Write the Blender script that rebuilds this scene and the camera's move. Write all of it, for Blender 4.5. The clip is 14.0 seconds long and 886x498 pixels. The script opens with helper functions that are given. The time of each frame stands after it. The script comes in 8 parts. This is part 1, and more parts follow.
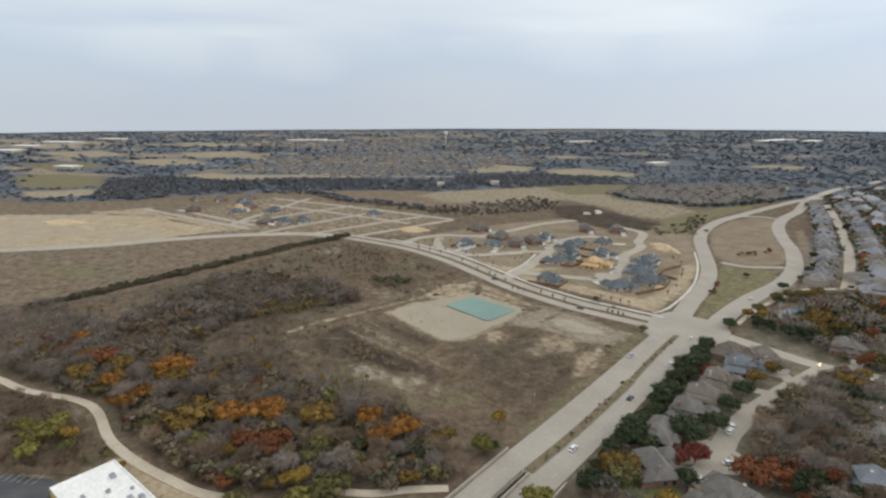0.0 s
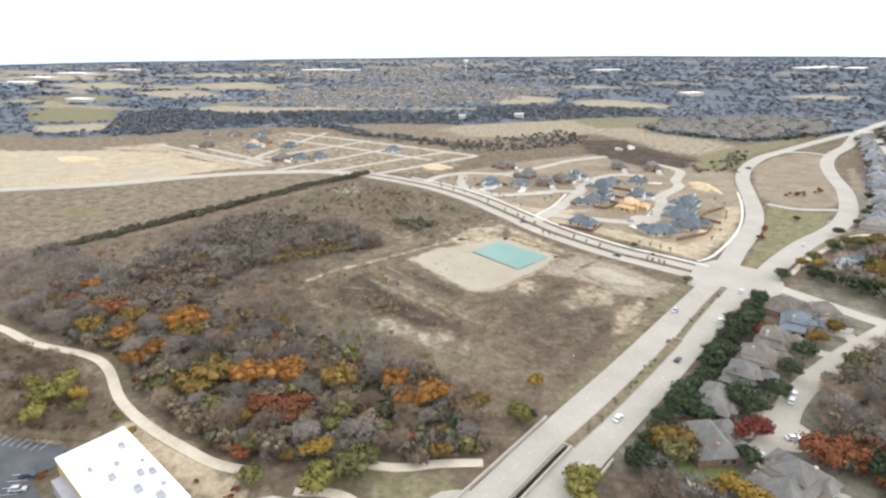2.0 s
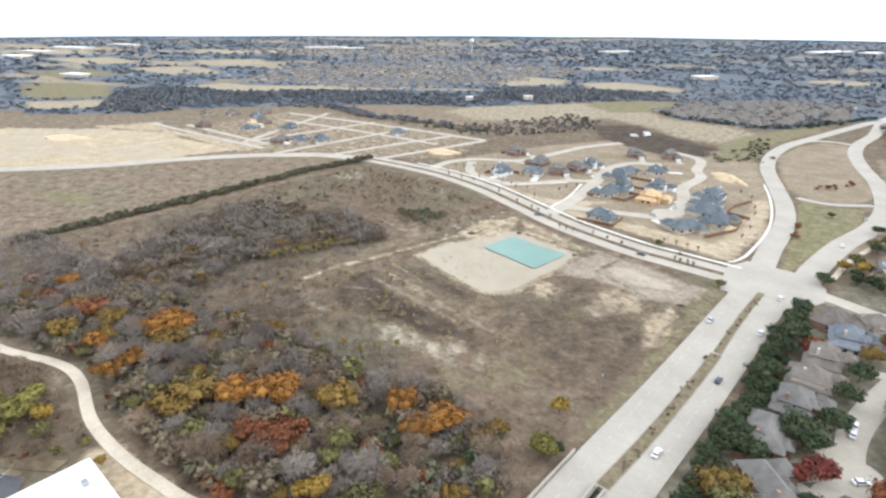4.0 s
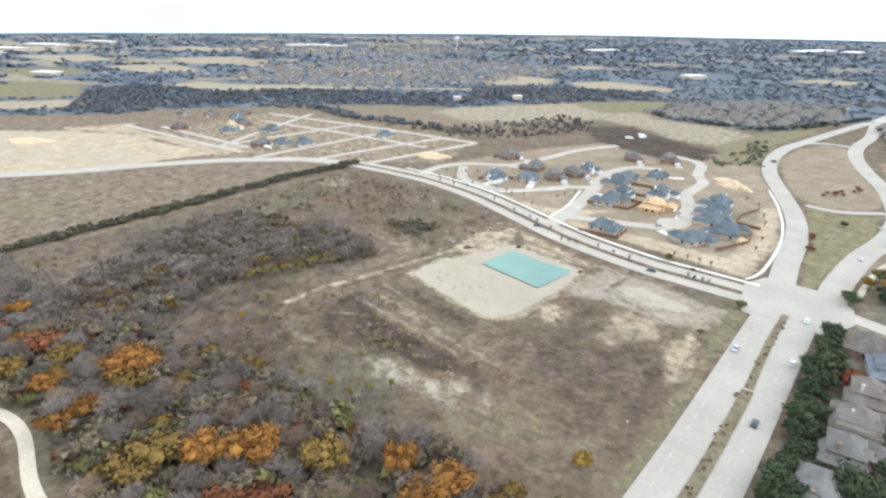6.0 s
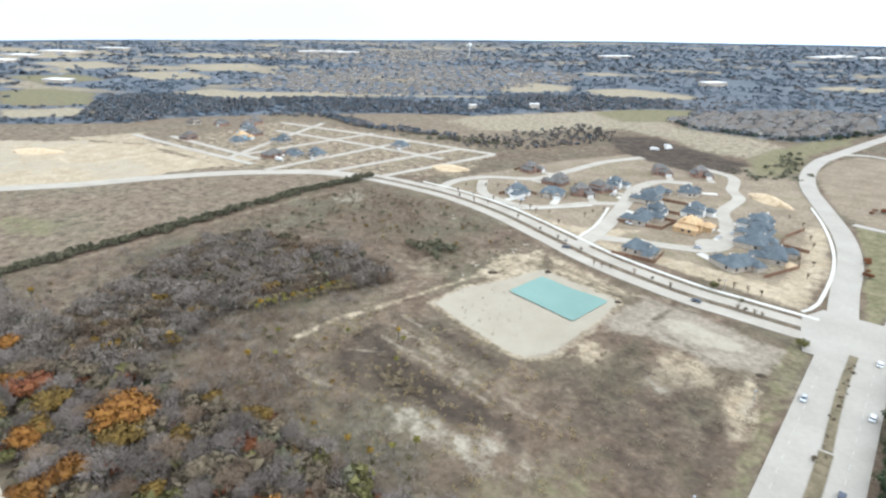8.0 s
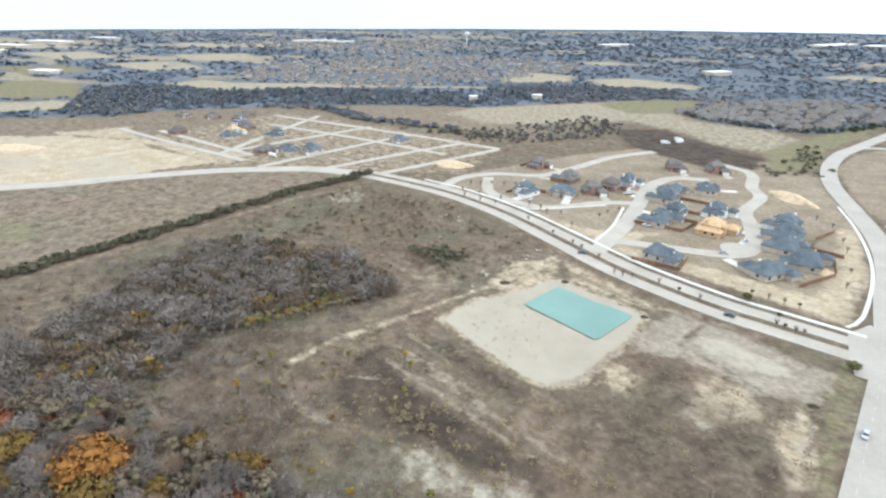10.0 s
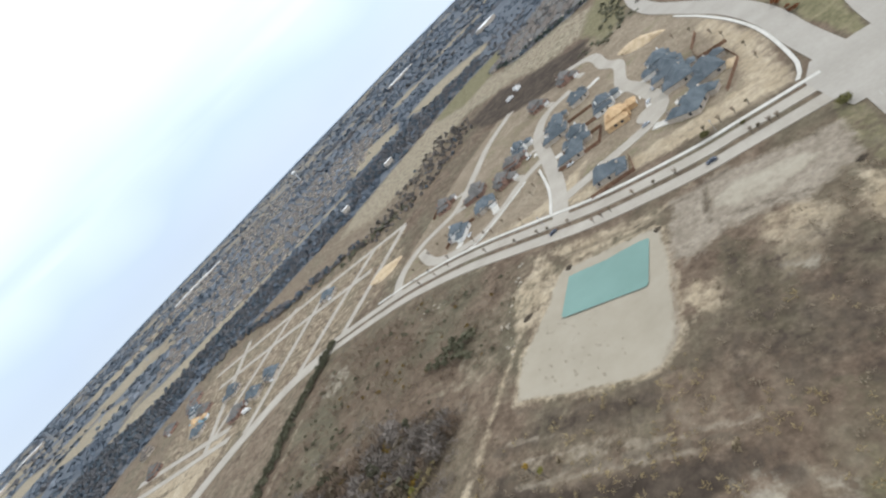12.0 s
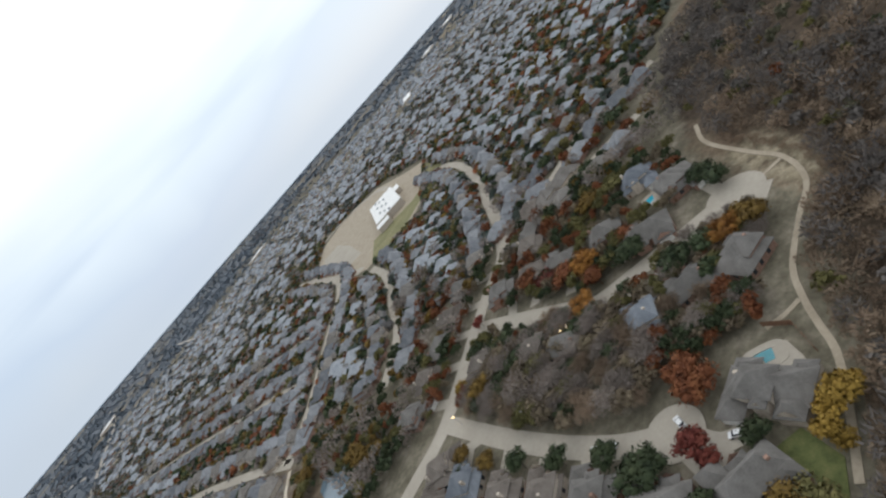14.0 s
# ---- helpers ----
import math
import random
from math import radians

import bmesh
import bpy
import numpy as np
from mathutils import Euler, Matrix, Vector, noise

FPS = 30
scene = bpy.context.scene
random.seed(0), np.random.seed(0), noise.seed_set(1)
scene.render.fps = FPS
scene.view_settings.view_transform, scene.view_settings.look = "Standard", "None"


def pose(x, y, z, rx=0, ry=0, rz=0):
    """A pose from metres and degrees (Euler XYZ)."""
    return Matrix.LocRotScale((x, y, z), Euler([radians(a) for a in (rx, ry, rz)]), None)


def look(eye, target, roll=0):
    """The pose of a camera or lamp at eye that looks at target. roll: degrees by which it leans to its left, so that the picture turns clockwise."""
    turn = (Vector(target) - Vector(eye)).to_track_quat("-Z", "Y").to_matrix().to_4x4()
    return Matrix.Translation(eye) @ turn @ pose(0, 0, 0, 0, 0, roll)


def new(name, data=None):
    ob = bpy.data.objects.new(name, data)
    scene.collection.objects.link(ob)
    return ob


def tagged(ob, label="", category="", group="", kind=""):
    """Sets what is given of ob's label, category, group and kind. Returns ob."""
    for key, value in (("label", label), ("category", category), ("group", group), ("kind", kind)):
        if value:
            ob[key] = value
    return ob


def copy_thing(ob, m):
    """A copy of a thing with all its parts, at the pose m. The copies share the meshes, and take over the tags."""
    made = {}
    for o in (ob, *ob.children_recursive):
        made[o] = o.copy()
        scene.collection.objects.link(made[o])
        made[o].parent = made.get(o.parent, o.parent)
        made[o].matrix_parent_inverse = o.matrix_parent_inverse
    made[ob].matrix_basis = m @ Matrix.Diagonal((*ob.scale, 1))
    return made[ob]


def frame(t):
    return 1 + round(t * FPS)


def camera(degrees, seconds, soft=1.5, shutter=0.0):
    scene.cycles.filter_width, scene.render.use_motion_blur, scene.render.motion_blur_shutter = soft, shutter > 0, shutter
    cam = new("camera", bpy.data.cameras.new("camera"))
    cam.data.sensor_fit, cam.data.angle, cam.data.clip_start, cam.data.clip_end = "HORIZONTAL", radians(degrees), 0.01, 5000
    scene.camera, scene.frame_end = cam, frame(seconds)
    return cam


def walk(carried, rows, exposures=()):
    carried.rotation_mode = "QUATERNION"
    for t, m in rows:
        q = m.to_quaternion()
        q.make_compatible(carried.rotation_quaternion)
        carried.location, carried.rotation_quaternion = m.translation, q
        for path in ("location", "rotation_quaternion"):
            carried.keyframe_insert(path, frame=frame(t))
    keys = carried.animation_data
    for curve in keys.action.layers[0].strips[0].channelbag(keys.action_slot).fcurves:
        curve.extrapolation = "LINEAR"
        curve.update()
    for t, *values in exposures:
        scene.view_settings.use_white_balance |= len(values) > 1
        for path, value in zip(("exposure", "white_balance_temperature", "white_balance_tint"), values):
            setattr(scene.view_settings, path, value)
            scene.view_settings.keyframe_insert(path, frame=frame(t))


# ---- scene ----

# ================= camera and its walk =================
cam = camera(76.8, 14.0, soft=2.4)
PATH = [
    (0.0, pose(0.00, 0.00, 120.00, 76.550, 0.118, 39.274)),
    (0.5, pose(-4.87, 3.90, 120.10, 72.533, 0.483, 39.797)),
    (1.0, pose(-9.57, 7.76, 120.01, 70.191, 0.635, 40.223)),
    (1.5, pose(-14.46, 11.70, 119.72, 69.939, 0.730, 40.742)),
    (2.0, pose(-19.67, 15.81, 119.52, 69.747, 0.490, 41.087)),
    (2.5, pose(-24.97, 20.06, 119.26, 67.863, 0.325, 41.397)),
    (3.0, pose(-30.16, 24.47, 118.82, 67.849, 0.022, 41.765)),
    (5.5, pose(-56.51, 45.24, 117.26, 67.706, -0.650, 40.485)),
    (6.0, pose(-61.98, 49.42, 117.64, 67.644, -0.484, 39.947)),
    (6.5, pose(-67.19, 53.22, 117.99, 67.699, -0.367, 40.264)),
    (7.0, pose(-72.55, 56.91, 118.32, 67.907, -0.644, 40.573)),
    (7.5, pose(-77.95, 60.59, 118.14, 68.082, -0.687, 40.728)),
    (8.0, pose(-83.35, 64.20, 118.21, 68.175, -0.364, 40.977)),
    (8.5, pose(-88.82, 67.74, 118.15, 68.113, -0.165, 41.257)),
    (10.8, pose(-111.78, 86.81, 117.22, 65.307, 0.729, 39.525)),
    (11.0, pose(-113.84, 88.59, 117.25, 65.220, 9.669, 36.373)),
    (11.2, pose(-115.86, 90.54, 117.33, 65.145, 25.122, 34.374)),
    (11.3, pose(-116.86, 91.50, 117.38, 65.066, 29.395, 34.210)),
    (11.5, pose(-118.85, 93.40, 117.51, 64.912, 37.508, 32.316)),
    (12.0, pose(-121.60, 98.92, 117.85, 65.228, 43.190, 15.835)),
    (12.5, pose(-122.13, 103.59, 118.39, 65.705, 44.741, -3.703)),
    (13.0, pose(-121.08, 106.98, 119.34, 65.650, 45.803, -24.095)),
    (13.5, pose(-120.26, 110.28, 120.10, 65.294, 46.245, -42.925)),
    (14.0, pose(-118.62, 112.67, 120.25, 65.108, 46.058, -60.454)),
]
EXPOSURES = [(0.0, -1.33, 6330, 9), (0.5, -0.98, 6380, 9), (1.0, -0.68, 6380, 10), (1.5, -0.46, 6200, 10), (3.0, -0.3, 5930, 10), (6.5, -0.3, 5650, 7), (10.8, -0.33, 5600, 6), (12.0, -0.88, 5870, 8),
             (12.5, -1.15, 6030, 7), (13.0, -1.32, 6070, 7), (14.0, -1.42, 6050, 8)]
walk(cam, PATH, EXPOSURES)

# ================= world and light =================
SUN_EL, SUN_SIDE = radians(38), radians(25)
SUN_AZ = radians(90) - SUN_SIDE


def make_world():
    w = bpy.data.worlds.new("overcast")
    scene.world = w
    w.use_nodes = True
    nt = w.node_tree
    nt.nodes.clear()
    out = nt.nodes.new("ShaderNodeOutputWorld")
    sky = nt.nodes.new("ShaderNodeTexSky")
    sky.sky_type, sky.sun_disc = "NISHITA", False
    sky.sun_elevation, sky.sun_rotation = SUN_EL, SUN_AZ
    sky.dust_density, sky.air_density = 3.0, 1.0
    b1 = nt.nodes.new("ShaderNodeBackground")
    b1.inputs[1].default_value = 0.05
    nt.links.new(sky.outputs[0], b1.inputs[0])
    # layered stratus: broad soft bands that stretch towards the horizon
    tc = nt.nodes.new("ShaderNodeTexCoord")
    sep = nt.nodes.new("ShaderNodeSeparateXYZ")
    nt.links.new(tc.outputs["Generated"], sep.inputs[0])
    mx = nt.nodes.new("ShaderNodeMath"); mx.operation = "MAXIMUM"; mx.inputs[1].default_value = 0.12
    nt.links.new(sep.outputs[2], mx.inputs[0])
    dv = nt.nodes.new("ShaderNodeVectorMath"); dv.operation = "DIVIDE"
    cmb = nt.nodes.new("ShaderNodeCombineXYZ")
    for i in range(3):
        nt.links.new(mx.outputs[0], cmb.inputs[i])
    nt.links.new(tc.outputs["Generated"], dv.inputs[0]); nt.links.new(cmb.outputs[0], dv.inputs[1])
    nz = nt.nodes.new("ShaderNodeTexNoise")
    nz.inputs["Scale"].default_value, nz.inputs["Detail"].default_value = 0.4, 3
    nz.inputs["Roughness"].default_value = 0.42
    nt.links.new(dv.outputs[0], nz.inputs["Vector"])
    band = nt.nodes.new("ShaderNodeMapRange")
    band.inputs[1].default_value, band.inputs[2].default_value, band.inputs[3].default_value, band.inputs[4].default_value = 0.3, 0.7, -0.045, 0.045
    nt.links.new(nz.outputs[0], band.inputs[0])
    # an overcast sky is blue-grey low down and grows brighter and creamier towards the zenith
    up = nt.nodes.new("ShaderNodeMath"); up.operation = "ADD"
    nt.links.new(sep.outputs[2], up.inputs[0]); nt.links.new(band.outputs[0], up.inputs[1])
    cr = nt.nodes.new("ShaderNodeValToRGB")
    el = cr.color_ramp.elements
    el.new(0.1); el.new(0.2); el.new(0.45)
    for e, (q, c) in zip(el, ((0.0, (0.63, 0.68, 0.74)), (0.08, (0.58, 0.648, 0.75)), (0.17, (0.76, 0.81, 0.855)), (0.28, (1.0, 0.99, 0.95)), (0.85, (1.1, 1.08, 1.03)))):
        e.position, e.color = q, (*c, 1)
    nt.links.new(up.outputs[0], cr.inputs[0])
    # the sun stands behind the cloud on one side, which is brighter
    side = nt.nodes.new("ShaderNodeVectorMath"); side.operation = "DOT_PRODUCT"
    side.inputs[1].default_value = (math.cos(SUN_SIDE), math.sin(SUN_SIDE), 0.0)
    nt.links.new(tc.outputs["Generated"], side.inputs[0])
    lift = nt.nodes.new("ShaderNodeMapRange")
    lift.inputs[1].default_value, lift.inputs[2].default_value, lift.inputs[3].default_value, lift.inputs[4].default_value = -0.4, 1.0, 2.15, 2.75
    nt.links.new(side.outputs["Value"], lift.inputs[0])
    b2 = nt.nodes.new("ShaderNodeBackground")
    nt.links.new(lift.outputs[0], b2.inputs[1])
    nt.links.new(cr.outputs[0], b2.inputs[0])
    add = nt.nodes.new("ShaderNodeAddShader")
    nt.links.new(b1.outputs[0], add.inputs[0]); nt.links.new(b2.outputs[0], add.inputs[1])
    nt.links.new(add.outputs[0], out.inputs[0])


make_world()
sun_data = bpy.data.lights.new("sun", "SUN")
sun_data.energy, sun_data.angle, sun_data.color = 0.5, radians(14), (1.0, 0.96, 0.9)
sun = new("sun", sun_data)
sun.matrix_world = look((300 * math.cos(SUN_SIDE), 300 * math.sin(SUN_SIDE), 300 * math.tan(SUN_EL)), (0, 0, 0))

# ================= numbers and noise =================
RNG = np.random.default_rng(7)
_LAT = np.random.default_rng(11).random((256, 256))


def vnoise(x, y, scale):
    """Smooth value noise on the plan, 0..1."""
    u, v = np.asarray(x) / scale, np.asarray(y) / scale
    i, j = np.floor(u).astype(int), np.floor(v).astype(int)
    fu, fv = u - i, v - j
    fu, fv = fu * fu * (3 - 2 * fu), fv * fv * (3 - 2 * fv)
    a, b = _LAT[i % 256, j % 256], _LAT[(i + 1) % 256, j % 256]
    c, d = _LAT[i % 256, (j + 1) % 256], _LAT[(i + 1) % 256, (j + 1) % 256]
    return (a * (1 - fu) + b * fu) * (1 - fv) + (c * (1 - fu) + d * fu) * fv


def fbm(x, y, scale, octaves=4):
    total, amp, norm = 0.0, 1.0, 0.0
    for k in range(octaves):
        total = total + amp * vnoise(np.asarray(x) + 37.1 * k, np.asarray(y) + 91.7 * k, scale / 2 ** k)
        norm += amp
        amp *= 0.55
    return total / norm


def poly_dist(x, y, poly):
    """Signed distance to a polygon on the plan, negative inside."""
    x, y = np.asarray(x, float), np.asarray(y, float)
    best, inside = np.full(x.shape, 1e9), np.zeros(x.shape, bool)
    n = len(poly)
    for k in range(n):
        (ax, ay), (bx, by) = poly[k], poly[(k + 1) % n]
        ex, ey = bx - ax, by - ay
        s = np.clip(((x - ax) * ex + (y - ay) * ey) / (ex * ex + ey * ey + 1e-9), 0, 1)
        best = np.minimum(best, np.hypot(x - ax - s * ex, y - ay - s * ey))
        cross = ((ay > y) != (by > y)) & (x < (bx - ax) * (y - ay) / (by - ay + 1e-12) + ax)
        inside ^= cross
    return np.where(inside, -best, best)


def line_dist(x, y, pts):
    x, y = np.asarray(x, float), np.asarray(y, float)
    best = np.full(x.shape, 1e9)
    for (ax, ay), (bx, by) in zip(pts, pts[1:]):
        ex, ey = bx - ax, by - ay
        s = np.clip(((x - ax) * ex + (y - ay) * ey) / (ex * ex + ey * ey + 1e-9), 0, 1)
        best = np.minimum(best, np.hypot(x - ax - s * ex, y - ay - s * ey))
    return best


def smooth(pts, step=4.0):
    """A Catmull-Rom line through pts, at even steps."""
    p = [np.array(q, float) for q in pts]
    p = [2 * p[0] - p[1]] + p + [2 * p[-1] - p[-2]]
    out = []
    for k in range(1, len(p) - 2):
        n = max(2, int(np.linalg.norm(p[k + 1] - p[k]) / step))
        for i in range(n):
            t = i / n
            out.append(0.5 * (2 * p[k] + (p[k + 1] - p[k - 1]) * t + (2 * p[k - 1] - 5 * p[k] + 4 * p[k + 1] - p[k + 2]) * t * t
                              + (3 * p[k] - p[k - 1] - 3 * p[k + 1] + p[k + 2]) * t ** 3))
    out.append(p[-2])
    return out


# ================= materials =================
def mat(name, stops, scale=1.0, rough=0.9, bump=0.0, bump_scale=None, fine=None, metallic=0.0, vary=0.0, detail=5, spec=0.3, grain=0.1):
    """Noise-coloured surface. stops: colours spread over the noise; fine: scale of a second, finer grain; vary: spread of brightness from object to object."""
    m = bpy.data.materials.new(name)
    m.use_nodes = True
    nt = m.node_tree
    bsdf = nt.nodes["Principled BSDF"]
    bsdf.inputs["Roughness"].default_value = rough
    bsdf.inputs["Metallic"].default_value = metallic
    bsdf.inputs["Specular IOR Level"].default_value = spec
    geo = nt.nodes.new("ShaderNodeNewGeometry")
    nz = nt.nodes.new("ShaderNodeTexNoise")
    nz.inputs["Scale"].default_value, nz.inputs["Detail"].default_value = scale, detail
    nz.inputs["Roughness"].default_value = 0.6
    nt.links.new(geo.outputs["Position"], nz.inputs["Vector"])
    cr = nt.nodes.new("ShaderNodeValToRGB")
    el = cr.color_ramp.elements
    while len(el) < len(stops):
        el.new(0.5)
    for k, c in enumerate(stops):
        el[k].position = 0.3 + 0.4 * k / max(1, len(stops) - 1)
        el[k].color = (*c, 1)
    nt.links.new(nz.outputs[0], cr.inputs[0])
    col = cr.outputs[0]
    if fine:
        n2 = nt.nodes.new("ShaderNodeTexNoise")
        n2.inputs["Scale"].default_value, n2.inputs["Detail"].default_value = fine, 3
        nt.links.new(geo.outputs["Position"], n2.inputs["Vector"])
        mr = nt.nodes.new("ShaderNodeMapRange")
        mr.inputs[1].default_value, mr.inputs[2].default_value, mr.inputs[3].default_value, mr.inputs[4].default_value = 0.3, 0.7, 1 - grain, 1 + grain
        nt.links.new(n2.outputs[0], mr.inputs[0])
        mul = nt.nodes.new("ShaderNodeVectorMath"); mul.operation = "SCALE"
        nt.links.new(col, mul.inputs[0]); nt.links.new(mr.outputs[0], mul.inputs["Scale"])
        col = mul.outputs[0]
    if vary:
        oi = nt.nodes.new("ShaderNodeObjectInfo")
        mr = nt.nodes.new("ShaderNodeMapRange")
        mr.inputs[3].default_value, mr.inputs[4].default_value = 1 - vary, 1 + vary
        nt.links.new(oi.outputs["Random"], mr.inputs[0])
        mul = nt.nodes.new("ShaderNodeVectorMath"); mul.operation = "SCALE"
        nt.links.new(col, mul.inputs[0]); nt.links.new(mr.outputs[0], mul.inputs["Scale"])
        col = mul.outputs[0]
    nt.links.new(col, bsdf.inputs["Base Color"])
    if bump:
        bp = nt.nodes.new("ShaderNodeBump")
        bp.inputs["Strength"].default_value, bp.inputs["Distance"].default_value = bump, 0.3
        n3 = nt.nodes.new("ShaderNodeTexNoise")
        n3.inputs["Scale"].default_value = bump_scale or scale * 4
        nt.links.new(geo.outputs["Position"], n3.inputs["Vector"])
        nt.links.new(n3.outputs[0], bp.inputs["Height"])
        nt.links.new(bp.outputs[0], bsdf.inputs["Normal"])
    return m


CONCRETE = mat("road concrete", [(0.315, 0.288, 0.248), (0.352, 0.323, 0.28), (0.382, 0.352, 0.308)], 0.05, 0.9, 0.05, 3, fine=0.6, grain=0.045)
KERB = mat("stained concrete kerb", [(0.24, 0.215, 0.18), (0.31, 0.28, 0.235)], 0.2, 0.9, fine=1.0)
STREET = mat("street concrete", [(0.325, 0.292, 0.243), (0.372, 0.337, 0.285), (0.41, 0.373, 0.318)], 0.06, 0.9, 0.05, 3, fine=0.7, grain=0.05)
WALK = mat("pale sidewalk concrete", [(0.45, 0.425, 0.375), (0.54, 0.515, 0.465), (0.60, 0.575, 0.53)], 0.08, 0.9, fine=1.5)
TRAIL_WORN = mat("worn tan footpath", [(0.29, 0.245, 0.185), (0.35, 0.30, 0.23), (0.40, 0.345, 0.27)], 0.12, 0.9, fine=1.1)
TRAIL = mat("trail concrete", [(0.42, 0.36, 0.28), (0.50, 0.44, 0.35), (0.55, 0.49, 0.40)], 0.12, 0.9, fine=1.1)
ASPHALT = mat("asphalt", [(0.05, 0.053, 0.06), (0.075, 0.078, 0.085), (0.10, 0.10, 0.105)], 0.1, 0.85, fine=1.2)
WATER = mat("turquoise pond water", [(0.14, 0.235, 0.203), (0.16, 0.262, 0.228), (0.18, 0.29, 0.254)], 0.03, 0.42, spec=0.25)


# ================= the ground: one sheet =================
TRACT = [(-106, 338), (-104, 408), (-116, 473), (-140, 542), (-158, 600), (-200, 625), (-300, 615), (-345, 520), (-372, 420), (-362, 384), (-300, 383), (-215, 352)]
BASIN = [(-236, 235), (-237, 255), (-227, 276), (-219, 300), (-176, 295), (-172, 290), (-172, 264), (-174, 232), (-180, 224), (-192, 224), (-211, 228)]
POND = [(-215.7, 296), (-177, 291.5), (-180.5, 263), (-218.5, 269.5)]
POND_ROUND = [[(0.2, -1.6), (0.5, -0.5), (1.6, -0.2)], [(-1.6, 0.3), (-0.5, -0.4), (-0.3, -1.6)], [(0.3, 1.6), (-0.4, 0.4), (-1.6, 0.3)], [(1.6, -0.3), (0.5, 0.3), (0.2, 1.6)]]
PAD = [(-166, 306), (-145, 305), (-117, 298), (-105, 296), (-105, 273), (-123, 264), (-148, 271), (-166, 263), (-170, 277)]
PALE = [(-151, 288), (-144, 295), (-119, 291), (-115, 284), (-128, 278), (-145, 281)]
PALE_SPOTS = [[(-139, 243), (-132, 240), (-129, 236), (-137, 233)], [(-107, 262), (-104, 250), (-104, 240), (-109, 246)], [(-149, 171), (-145, 176), (-144, 171)], [(-409, 310), (-409, 334), (-388, 330), (-381, 317), (-390, 304)], [(-151, 176), (-146, 180), (-144, 175)]]
TAN_SPOTS = [[(-138, 269), (-125, 268), (-120, 254), (-132, 239), (-141, 236), (-142, 259)], [(-168, 253), (-157, 252), (-155, 235), (-166, 237)], [(-111, 268), (-104, 261), (-103, 247), (-102, 230), (-107, 227), (-112, 239), (-116, 248)], [(-246, 305), (-230, 319), (-220, 297), (-224, 276), (-243, 268)], [(-228, 322), (-176, 306), (-164, 306), (-174, 297), (-214, 303)]]
SCAR = [(-197, 169), (-187, 174), (-171, 174), (-166, 182), (-160, 182), (-152, 171), (-157, 166), (-167, 166), (-179, 164), (-187, 163)]
SITE_TAN = [(-1000, 130), (-857, 190), (-780, 260), (-704, 300), (-560, 306), (-575, 205), (-615, 152), (-700, 80)]
SITE_LOTS = [(-712, 312), (-735, 500), (-544, 520), (-405, 520), (-372, 420), (-432, 380), (-471, 360), (-540, 303)]
SITE_GRADED = [(-712, 312), (-780, 330), (-800, 260), (-704, 300), (-560, 306), (-540, 320), (-560, 345)]
BLACK_SOIL = [(-365, 686), (-315, 708), (-257, 660), (-205, 640), (-201, 592), (-236, 570), (-280, 588), (-316, 606)]
GREEN_MID = [(-474, 842), (-418, 933), (-363, 968), (-347, 885), (-349, 837), (-394, 797)]
STRAW_MID = [(-579, 694), (-523, 782), (-480, 853), (-418, 933), (-369, 962), (-349, 837), (-320, 790), (-224, 785), (-189, 750), (-200, 660), (-258, 672), (-315, 718), (-380, 733), (-436, 650), (-494, 612), (-571, 636)]
LOOP_GRASS = [(-213, 681), (-192, 764), (-165, 867), (-140, 900), (-150, 800), (-166, 713), (-165, 617), (-173, 590), (-190, 587)]
ISLAND_A = [(-150, 640), (-145, 710), (-128, 750), (-108, 748), (-99, 690), (-84, 630), (-66, 560), (-64, 525), (-76, 502), (-98, 499), (-116, 516), (-134, 570)]
ISLAND_B = [(-104, 492), (-83, 488), (-64, 498), (-63, 462), (-70, 418), (-76, 380), (-79, 343), (-83, 340), (-88, 380), (-91, 418)]
VERGE = [(-104, 308), (-97, 308), (-96.8, 237), (-96.5, 206), (-96.5, 162), (-101, 162), (-102, 206), (-103, 235), (-106, 263), (-108, 292)]
DARK_FIELD = [(-244, 194), (-240, 205), (-217, 194), (-155, 189), (-153, 178), (-164, 184), (-175, 176), (-190, 176), (-200, 170), (-216, 168), (-236, 172)]
DARK_BAND = [(-241, 214), (-222, 224), (-182, 218), (-180, 208), (-204, 209)]
DARK_EAST = [(-114, 237), (-110, 237), (-103, 216), (-104, 196), (-110, 184), (-114, 203), (-117, 223)]
WEST_BRUSH = [(-330, 84), (-364, 95), (-352, 112), (-345, 112), (-302, 106), (-286, 128), (-279, 128), (-274, 124), (-300, 100)]
BROWN_FIELD = [(-150, 262), (-124, 250), (-106, 225), (-101, 196), (-120, 178), (-168, 214)]
FURROWS = [[(-238, 217), (-219, 214)], [(-232, 199), (-193, 195), (-167, 192)], [(-210, 203), (-178, 199), (-158, 196)], [(-215, 200), (-187, 197)], [(-235, 208), (-212, 206), (-196, 205)], [(-223, 191), (-235, 183)], [(-256, 174), (-250, 167), (-238, 161), (-223, 163), (-212, 164)], [(-169, 277), (-171, 257), (-173, 235), (-179, 226)], [(-147, 274), (-132, 270), (-122, 265)], [(-151, 304), (-152, 284)]]
RUTS = [[(-147, 278), (-132, 273), (-120, 267)], [(-152, 308), (-153, 293), (-154, 281)], [(-236, 203), (-210, 199.5), (-188, 196.5), (-164, 194)], [(-215, 213), (-198, 211), (-180, 208)], [(-216, 211), (-198, 209), (-181, 206)], [(-237, 231), (-214, 221), (-193, 219), (-176, 221)], [(-222, 312), (-176, 301), (-140, 305)]]
